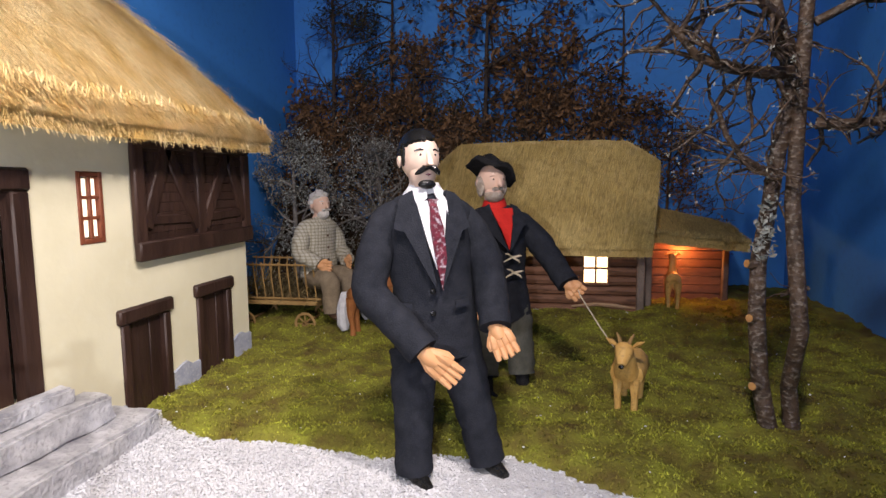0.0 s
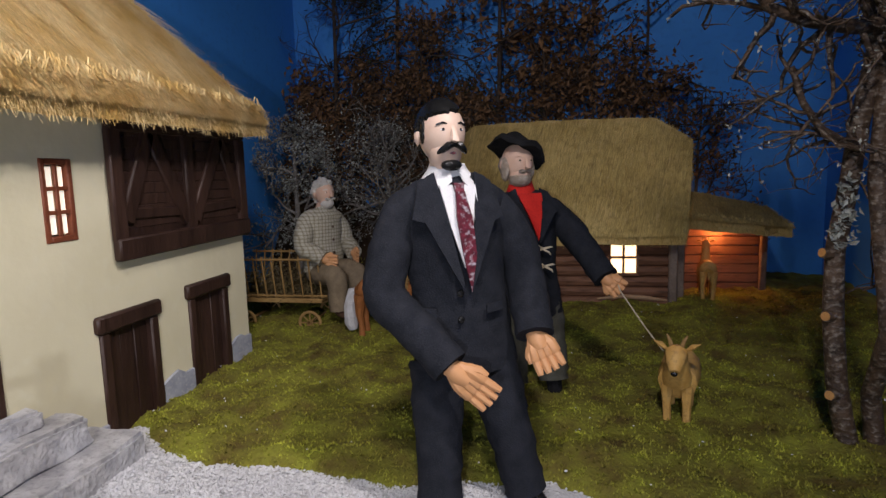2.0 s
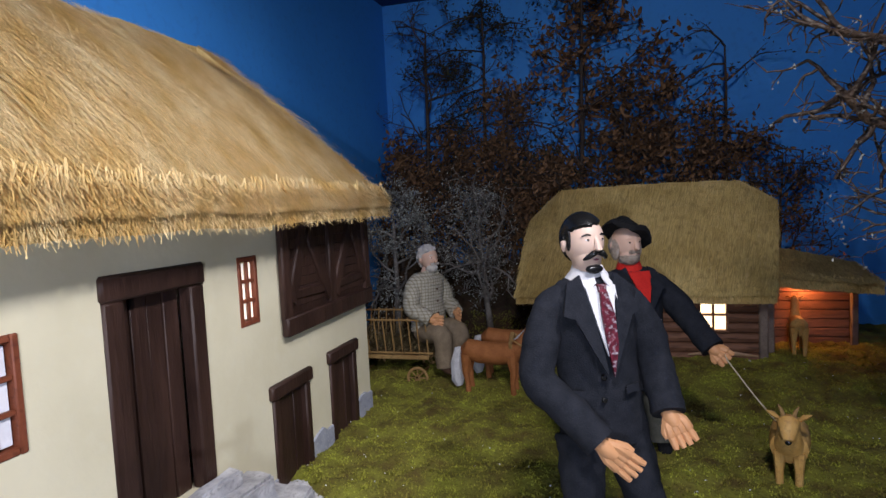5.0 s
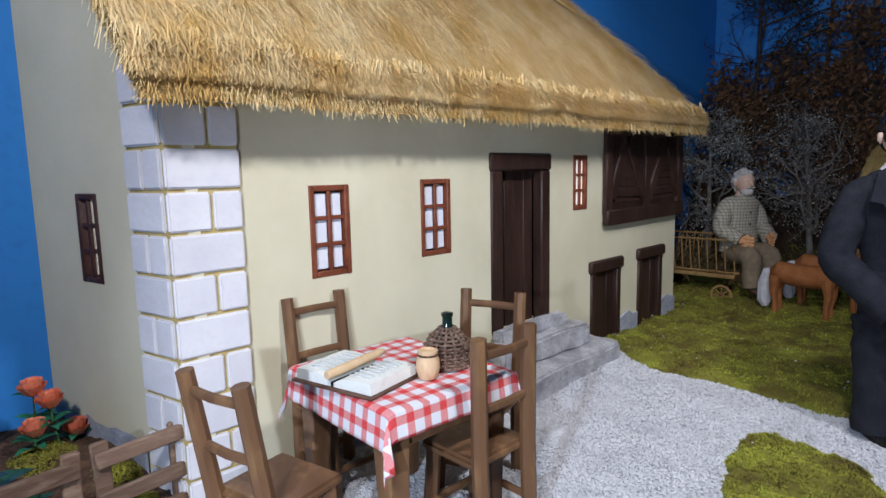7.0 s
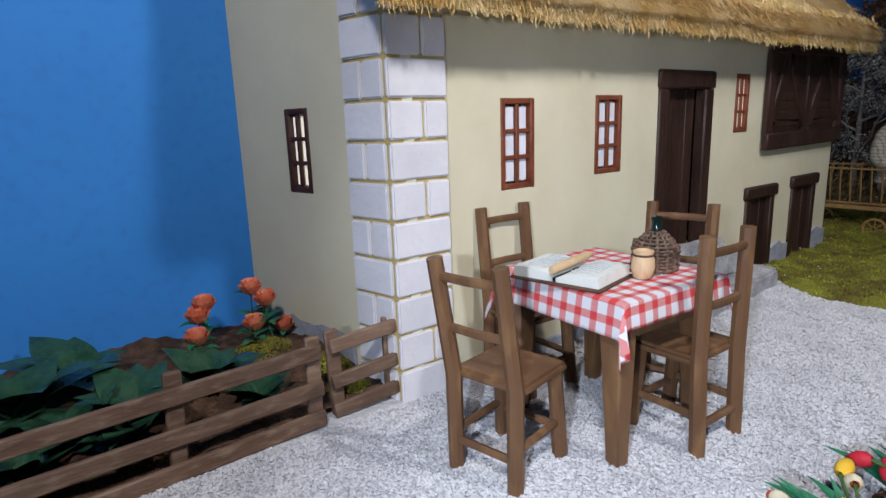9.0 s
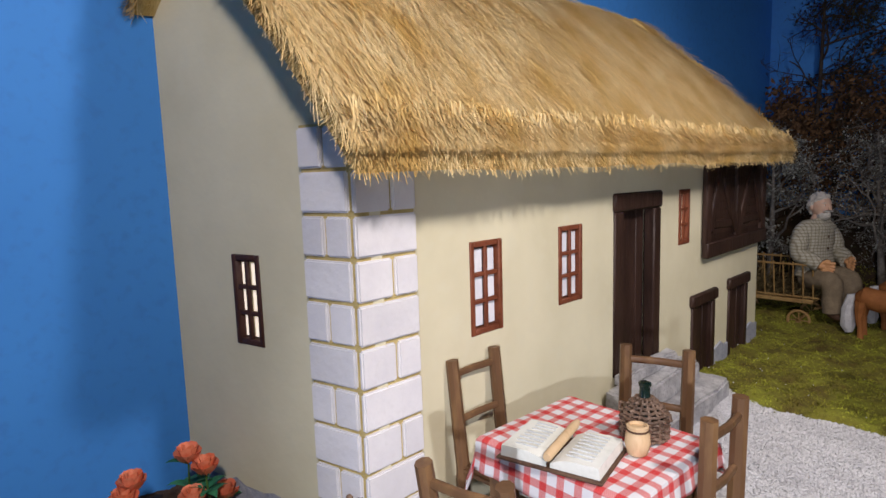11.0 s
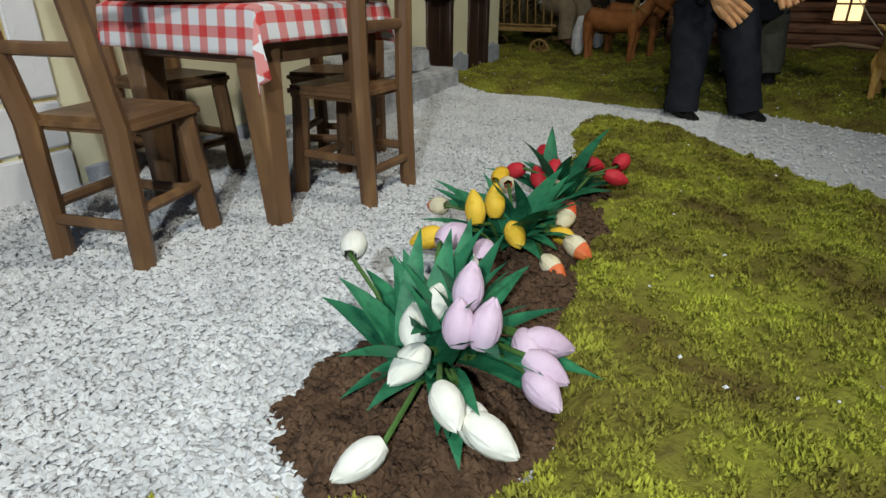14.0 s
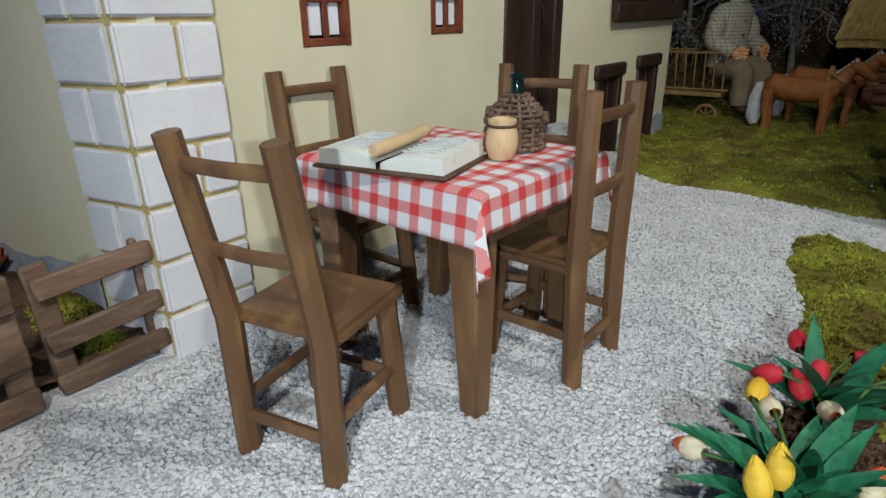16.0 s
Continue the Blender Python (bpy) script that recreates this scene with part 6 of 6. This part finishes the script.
fringe("straw", lambda k: hut_slope(1.0, k), 700, random.Random(15), 0.012, hut_thatch, M_STRANDHUT, Vector((0.7, -0.2, -0.5)))
fringe("straw", lambda k: hut_slope(k, 1.0), 1500, random.Random(16), 0.010, hut_thatch, M_STRANDHUT, Vector((0, 0.2, 0.9)))
fringe("straw", lambda k: shed_slope(k, 0.0), 900, random.Random(17), 0.012, shed_thatch, M_STRANDHUT, Vector((0, -0.7, -0.6)))
fringe("straw", lambda k: shed_slope(1.0, k), 500, random.Random(18), 0.012, shed_thatch, M_STRANDHUT, Vector((0.8, -0.2, -0.5)))

# ---- trees ----


class Wood:
    """Gathers tapered branches as plain arrays."""

    def __init__(self):
        self.verts, self.faces, self.tips = [], [], []

    def limb(self, pts, r0, r1, sides=5):
        base, n = len(self.verts), len(pts)
        ref = Vector((0.31, 0.77, 0.55))
        for i, p in enumerate(pts):
            d = (pts[min(i + 1, n - 1)] - pts[max(i - 1, 0)]).normalized()
            u = d.cross(ref).normalized()
            w = d.cross(u)
            r = r0 + (r1 - r0) * i / (n - 1)
            for k in range(sides):
                a = 2 * math.pi * k / sides
                self.verts.append(p + u * (r * math.cos(a)) + w * (r * math.sin(a)))
        for i in range(n - 1):
            for k in range(sides):
                a, b = base + i * sides + k, base + i * sides + (k + 1) % sides
                self.faces.append((a, b, b + sides, a + sides))

    def grow(self, p, d, length, r, depth, rnd, droop=0.0, wild=0.5, kids=4, sides=5, limit=None):
        pts, q, dd = [p.copy()], p.copy(), d.normalized()
        n = 5 if depth else 4
        for _ in range(n):
            dd = (dd + Vector((rnd.gauss(0, wild), rnd.gauss(0, wild), rnd.gauss(0, wild) - droop)) * 0.38).normalized()
            q = q + dd * (length / n)
            if limit:
                q = limit(q)
            pts.append(q.copy())
        self.limb(pts, r, r * (0.5 if depth else 0.3), sides if depth > 1 else 4)
        self.tips.append((pts[-1], dd))
        self.tips.append((pts[2], dd))
        if depth:
            for _ in range(kids):
                i = rnd.randint(1, n)
                side = Vector((rnd.gauss(0, 1), rnd.gauss(0, 1), rnd.gauss(0.15, 0.7))).normalized()
                self.grow(pts[i], (dd * 0.45 + side).normalized(), length * rnd.uniform(0.45, 0.72), r * 0.52, depth - 1, rnd, droop, wild, kids, sides, limit)


def in_room(q):
    return Vector((min(max(q.x, xwall(q.y) + 0.02), 1.555), min(q.y, 2.215), min(q.z, 1.315)))


def leaves(name, tips, per, size, material, parent, rnd, spread=0.02, limit=True):
    verts, faces = [], []
    for p, d in tips:
        for _ in range(per):
            c = p + Vector((rnd.gauss(0, spread), rnd.gauss(0, spread), rnd.gauss(0, spread)))
            if limit:
                c = in_room(c)
            a = Vector((rnd.gauss(0, 1), rnd.gauss(0, 1), rnd.gauss(-0.4, 1))).normalized()
            b = a.cross(Vector((rnd.random(), rnd.random(), rnd.random() + 0.1))).normalized()
            s = size * rnd.uniform(0.6, 1.3)
            n = a.cross(b) * s * 0.25
            i = len(verts)
            verts += [c - a * s, c + b * s * 0.5 + n, c + a * s, c - b * s * 0.5 + n]
            faces += [(i, i + 1, i + 2), (i, i + 2, i + 3)]
    return soup(name, verts, faces, material, parent)


def back_tree(name, label, base, height, r, seed, wood, leaf=None, per=0, size=0.012, depth=3, kids=4, spread=0.02, lean=(0, 0), wild=0.5, first=0.25, droop=0.0, reach=1.0):
    rnd = random.Random(seed)
    z0 = ground_z(*base) - 0.01
    bounds = in_room if base[1] < 2.0 else (lambda q: in_room(Vector((q.x, max(q.y, 2.085), q.z))))
    t = thing(name, label, "tree", (0, 0, 0))
    trunk, crown = Wood(), Wood()
    pts = []
    for k in range(8):
        v = k / 7
        pts.append(in_room(Vector((base[0] + lean[0] * v + 0.012 * noise.noise((v * 3, seed, 0)), base[1] + lean[1] * v, z0 + height * v))))
    trunk.limb(pts, r, r * 0.3, 7)
    for k in range(13):
        v = first + (1 - first) * k / 12
        i = min(6, int(v * 7))
        p = pts[i].lerp(pts[i + 1], v * 7 - i)
        a = rnd.random() * 6.28
        d = Vector((math.cos(a), math.sin(a) * 0.5, rnd.uniform(0.1, 0.9) - droop))
        crown.grow(p, d, reach * height * rnd.uniform(0.22, 0.36) * (1.15 - 0.6 * v), r * 0.42, depth - 1, rnd, droop, wild, kids, 4, bounds)
    soup("trunk", trunk.verts, trunk.faces, wood, t, smooth=True)
    tagged(soup("twigwork", crown.verts, crown.faces, wood, t, smooth=True), kind="stuff")
    if leaf:
        leaves("foliage", crown.tips, per, size, leaf, t, rnd, spread)
    return t


back_tree("lichen_shrub", "bare grey shrub covered in pale lichen", (0.20, 1.94), 0.46, 0.013, 21, M_TWIG, M_LICHEN, 1, 0.004, 4, 4, 0.006, (-0.03, 0.0), 0.7, 0.3, 0.0, 1.7)
back_tree("lichen_shrub", "bare grey shrub covered in pale lichen", (-0.13, 1.93), 0.50, 0.013, 22, M_TWIG, M_LICHEN, 2, 0.005, 4, 4, 0.008, (0.0, 0.0), 0.7, 0.25, 0.0, 1.5)
for bx, bh, bs in ((-0.16, 0.42, 41), (0.02, 0.46, 42), (0.20, 0.44, 43), (0.38, 0.40, 44)):
    back_tree("undergrowth_bush", "dark brown dry bush on the earth bank", (bx, 2.10), bh, 0.009, bs, M_DARKTWIG, M_DRYLEAF, 3, 0.012, 3, 5, 0.02, (0, 0), 0.6, 0.05, 0.0, 1.5)
back_tree("bare_tree", "dark bare twiggy tree against the blue wall", (-0.05, 2.10), 0.86, 0.011, 23, M_DARKTWIG, None, 0, 0, 4, 4, 0.0, (0.02, 0), 0.5, 0.3)
back_tree("bare_tree", "dark bare twiggy tree against the blue wall", (0.26, 2.12), 0.62, 0.010, 24, M_DARKTWIG, M_DRYLEAF, 1, 0.008, 4, 4, 0.012, (0.0, 0), 0.5, 0.15)
back_tree("conifer", "dark thin conifer against the blue wall", (0.175, 2.14), 1.05, 0.009, 25, M_DARKTWIG, M_NEEDLE, 5, 0.007, 3, 5, 0.014, (0.0, 0), 0.35, 0.25, 0.25)
back_tree("brown_oak", "small oak branch tree with dry brown leaves", (0.50, 2.11), 1.08, 0.012, 26, M_DARKTWIG, M_DRYLEAF, 2, 0.015, 3, 5, 0.016, (0.03, 0), 0.55, 0.30)
back_tree("brown_oak", "small oak branch tree with dry brown leaves", (0.66, 2.13), 0.84, 0.011, 27, M_DARKTWIG, M_DRYLEAF, 3, 0.014, 3, 4, 0.016, (0.0, 0), 0.55, 0.35)
back_tree("dry_bush", "bush with dry brown leaves behind the hut", (0.80, 2.14), 0.74, 0.010, 28, M_DARKTWIG, M_DRYLEAF, 2, 0.011, 3, 5, 0.02, (0.02, 0), 0.5, 0.45)
back_tree("dry_bush", "bush with dry brown leaves behind the hut", (0.93, 2.16), 0.70, 0.009, 29, M_DARKTWIG, M_DRYLEAF, 2, 0.011, 3, 5, 0.02, (0.02, 0), 0.5, 0.45)
back_tree("conifer", "dark thin conifer against the blue wall", (0.985, 2.17), 0.98, 0.010, 30, M_DARKTWIG, M_NEEDLE, 4, 0.006, 2, 4, 0.014, (0.0, 0), 0.35, 0.3, 0.2)
back_tree("bare_tree", "dark bare twiggy tree against the blue wall", (1.13, 2.19), 0.62, 0.008, 31, M_DARKTWIG, M_DRYLEAF, 1, 0.008, 3, 5, 0.015, (0.03, 0), 0.5, 0.3)

# cherry tree in front: two trunks with lichen-covered boughs
cherry = thing("cherry_tree", "bare twin-trunked cherry tree with pale lichen on its boughs", "tree")
cherry.matrix_basis = Matrix.Translation((1.110, 1.037, 0.028)) @ Matrix.Diagonal((0.95, 0.94, 0.95, 1)) @ Matrix.Translation((-1.11, -1.122, 0))
V = Vector
TA = [V((1.114, 1.120, -0.055)), V((1.098, 1.130, 0.03)), V((1.091, 1.136, 0.08)), V((1.086, 1.148, 0.18)), V((1.087, 1.156, 0.275)), V((1.102, 1.158, 0.385)), V((1.108, 1.158, 0.45)), V((1.126, 1.155, 0.58)), V((1.085, 1.160, 0.75)), V((1.130, 1.165, 0.95)), V((1.10, 1.165, 1.15))]
TB = [V((1.150, 1.128, -0.055)), V((1.140, 1.138, 0.06)), V((1.133, 1.085, 0.17)), V((1.133, 1.146, 0.38)), V((1.136, 1.148, 0.55)), V((1.140, 1.150, 0.70)), V((1.150, 1.155, 0.85)), V((1.180, 1.16, 1.0)), V((1.215, 1.165, 1.15))]
for pts, r0, r1 in ((TA, 0.0158, 0.011), (TB, 0.0142, 0.010)):
    bm = bmesh.new()
    fine = []
    for a, b in zip(pts, pts[1:]):
        fine += [a.lerp(b, t / 4) for t in range(4)]
    fine.append(pts[-1])
    rad = [(r0 + (r1 - r0) * i / (len(fine) - 1)) * (1 + 0.06 * noise.noise((i * 0.35, r0 * 99, 0))) for i in range(len(fine))]
    rad[0] *= 1.25
    tube(bm, fine, rad, 14)
    part("trunk", bm, M_BARK, cherry)
for c, d in ((V((1.076, 1.137, 0.180)), V((-0.8, -0.6, 0.1))), (V((1.080, 1.120, 0.064)), V((-0.75, -0.65, 0.1))), (V((1.073, 1.149, 0.273)), V((-0.9, -0.35, 0.2)))):
    bm = bmesh.new()
    tube(bm, [c - d * 0.006, c + d * 0.008], [0.0095, 0.008], 10)
    stub = part("branch_stub", bm, M_BARK, cherry)
    bm = bmesh.new()
    tube(bm, [c + d * 0.0085, c + d * 0.0095], [0.007, 0.0068], 10)
    part("cut_face", bm, M_CUT, stub, "orange cut wood")
BOUGHS = [
    ([V((1.085, 1.05, 0.425)), V((1.05, 1.03, 0.435)), V((1.02, 1.02, 0.452)), V((0.99, 1.0, 0.485)), V((0.975, 1.0, 0.53))], 0.0075, 3),
    ([V((1.095, 1.05, 0.583)), V((1.05, 1.03, 0.580)), V((0.99, 1.0, 0.585)), V((0.94, 0.98, 0.60)), V((0.90, 0.96, 0.64))], 0.0120, 3),
    ([V((1.095, 1.06, 0.62)), V((1.05, 1.0, 0.66)), V((1.0, 0.95, 0.68)), V((0.93, 0.92, 0.70)), V((0.87, 0.9, 0.71))], 0.0100, 3),
    ([V((1.136, 1.06, 0.505)), V((1.17, 1.05, 0.502)), V((1.22, 1.04, 0.505)), V((1.27, 1.03, 0.53)), V((1.33, 1.02, 0.57))], 0.0105, 3),
    ([V((1.13, 1.07, 0.66)), V((1.19, 1.05, 0.69)), V((1.26, 1.03, 0.71)), V((1.34, 1.0, 0.70))], 0.0085, 3),
    ([V((1.136, 1.05, 0.246)), V((1.117, 1.045, 0.242)), V((1.095, 1.05, 0.232))], 0.004, 1),
    ([V((1.09, 1.06, 0.75)), V((1.03, 1.02, 0.79)), V((0.96, 0.98, 0.80)), V((0.88, 0.95, 0.78))], 0.009, 3),
    ([V((1.12, 1.08, 0.78)), V((1.18, 1.04, 0.82)), V((1.27, 1.0, 0.80))], 0.008, 3),
]
rnd = random.Random(77)
for pts, r, depth in BOUGHS:
    pts = [V((1.07 * p.x - 0.050, p.y + 0.095, 1.08 * p.z - 0.032)) for p in pts]
    bough = Wood()
    bough.limb(pts, r, r * 0.5, 8)
    for i in range(1, len(pts)):
        for _ in range(4 if depth > 1 else 2):
            p = pts[i - 1].lerp(pts[i], rnd.random())
            d = Vector((rnd.gauss(0, 0.8) + (pts[-1] - pts[0]).normalized().x * 0.6, rnd.gauss(-0.1, 0.7), rnd.gauss(0.25, 0.6)))
            bough.grow(p, d, rnd.uniform(0.06, 0.13), r * 0.42, depth - 1, rnd, 0.05, 0.75, 3, 5, in_room)
    ob = soup("bough", bough.verts, bough.faces, M_BARK, cherry, smooth=True)
    some = [t for t in bough.tips if rnd.random() < 0.13]
    tagged(leaves("lichen", some, 3, 0.0035, M_LICHEN, ob, rnd, 0.004), kind="stuff")
lich = [(TA[4].lerp(TA[5], rnd.random()) + V((rnd.uniform(-0.018, 0.01), -0.019, 0)), V((0, 0, 1))) for _ in range(40)]
tagged(leaves("lichen", lich, 3, 0.006, M_LICHEN, cherry, rnd, 0.004), kind="stuff")

# ---- loose ground cover ----


def pebbles(name, count, place, size, material, label, seed):
    r = np.random.RandomState(seed)
    octa = np.array([(1, 0, 0), (0, 1, 0), (-1, 0, 0), (0, -1, 0), (0, 0, 1), (0, 0, -1)], float)
    tri = np.array([(0, 1, 4), (1, 2, 4), (2, 3, 4), (3, 0, 4), (1, 0, 5), (2, 1, 5), (3, 2, 5), (0, 3, 5)])
    pts = []
    while len(pts) < count:
        p = place(r)
        if p is not None:
            pts.append(p)
    pts = np.array(pts)
    n = len(pts)
    ang, sc = r.rand(n) * 6.28, size * (0.55 + 0.8 * r.rand(n, 1, 1)) * (0.7 + 0.6 * r.rand(n, 1, 3)) * np.array([1, 1, 0.7])
    v = octa[None] * sc + r.randn(n, 6, 3) * size * 0.12
    c, s = np.cos(ang)[:, None], np.sin(ang)[:, None]
    tilt = r.randn(n, 1) * 0.5
    x, y, z = v[..., 0] * c - v[..., 1] * s, v[..., 0] * s + v[..., 1] * c, v[..., 2] + v[..., 0] * tilt * 0.5
    v = np.stack([x, y, z], -1) + pts[:, None]
    f = tri[None] + (np.arange(n) * 6)[:, None, None]
    ob = soup(name, v.reshape(-1, 3).tolist(), f.reshape(-1, 3).tolist(), material)
    return tagged(ob, label, "gravel", kind="stuff")


def on_gravel(r):
    near = r.rand() < 0.8
    x = 0.0 + r.rand() * (0.62 if near else 1.5)
    y = -0.75 + r.rand() * (1.8 if near else 1.7)
    if moss_depth(x, y) > 0.008 or soil_depth(x, y) > 0.12:
        return None
    if y < 0 and x < 0.0:
        return None
    return (x, y, ground_z(x, y) + 0.001 + 0.001 * r.rand())


pebbles("gravel", 92000, on_gravel, 0.0025, M_PEBBLE, "fine pale grey gravel on the path", 1)


def on_moss(r):
    x, y = -0.2 + r.rand() * 1.6, -0.4 + r.rand() * 2.2
    return (x, y, moss_z(x, y) + 0.003) if moss_depth(x, y) > 0.02 and r.rand() < 0.6 else None


pebbles("stray_chips", 240, on_moss, 0.0017, M_WHITE, "small white chips lying on the moss", 2)


def on_soil(r):
    x, y = 0.39 + r.rand() * 0.2, -0.16 + r.rand() * 0.52
    return (x, y, soil_z(x, y) + 0.001) if soil_depth(x, y) > -0.05 else None


pebbles("soil_crumbs", 5200, on_soil, 0.0028, M_SOIL, "crumbs of dark brown soil", 3)


def sprigs(name, count, x0, x1, y0, y1, size, seed, label):
    """Short upright moss sprigs, each a bent three-cornered blade."""
    r = np.random.RandomState(seed)
    verts, faces = [], []
    made = 0
    while made < count:
        x, y = x0 + r.rand() * (x1 - x0), y0 + r.rand() * (y1 - y0)
        d = moss_depth(x, y)
        if d < 0.003 or soil_depth(x, y) > 0.1:
            continue
        z = moss_z(x, y) - 0.001
        tuft = 0.85 + 0.45 * noise.noise((x * 30, y * 30, 6))
        for _ in range(2):
            a = r.rand() * 6.28
            h = size * tuft * (0.5 + 0.8 * r.rand())
            lx, ly = math.cos(a) * h * 0.75, math.sin(a) * h * 0.75
            wx, wy = -math.sin(a) * size * 0.34, math.cos(a) * size * 0.34
            i = len(verts)
            verts += [(x - wx, y - wy, z), (x + wx, y + wy, z), (x + lx, y + ly, z + h)]
            faces.append((i, i + 1, i + 2))
        made += 1
    return tagged(soup(name, verts, faces, M_MOSSTUFT), label, "moss", kind="stuff")


sprigs("moss", 190000, 0.36, 1.04, -0.42, 0.80, 0.0034, 5, "short bright green moss sprigs of the patch")
sprigs("moss", 80000, -0.1, 1.5, 0.7, 2.0, 0.0045, 6, "short green and brown moss sprigs of the lawn")
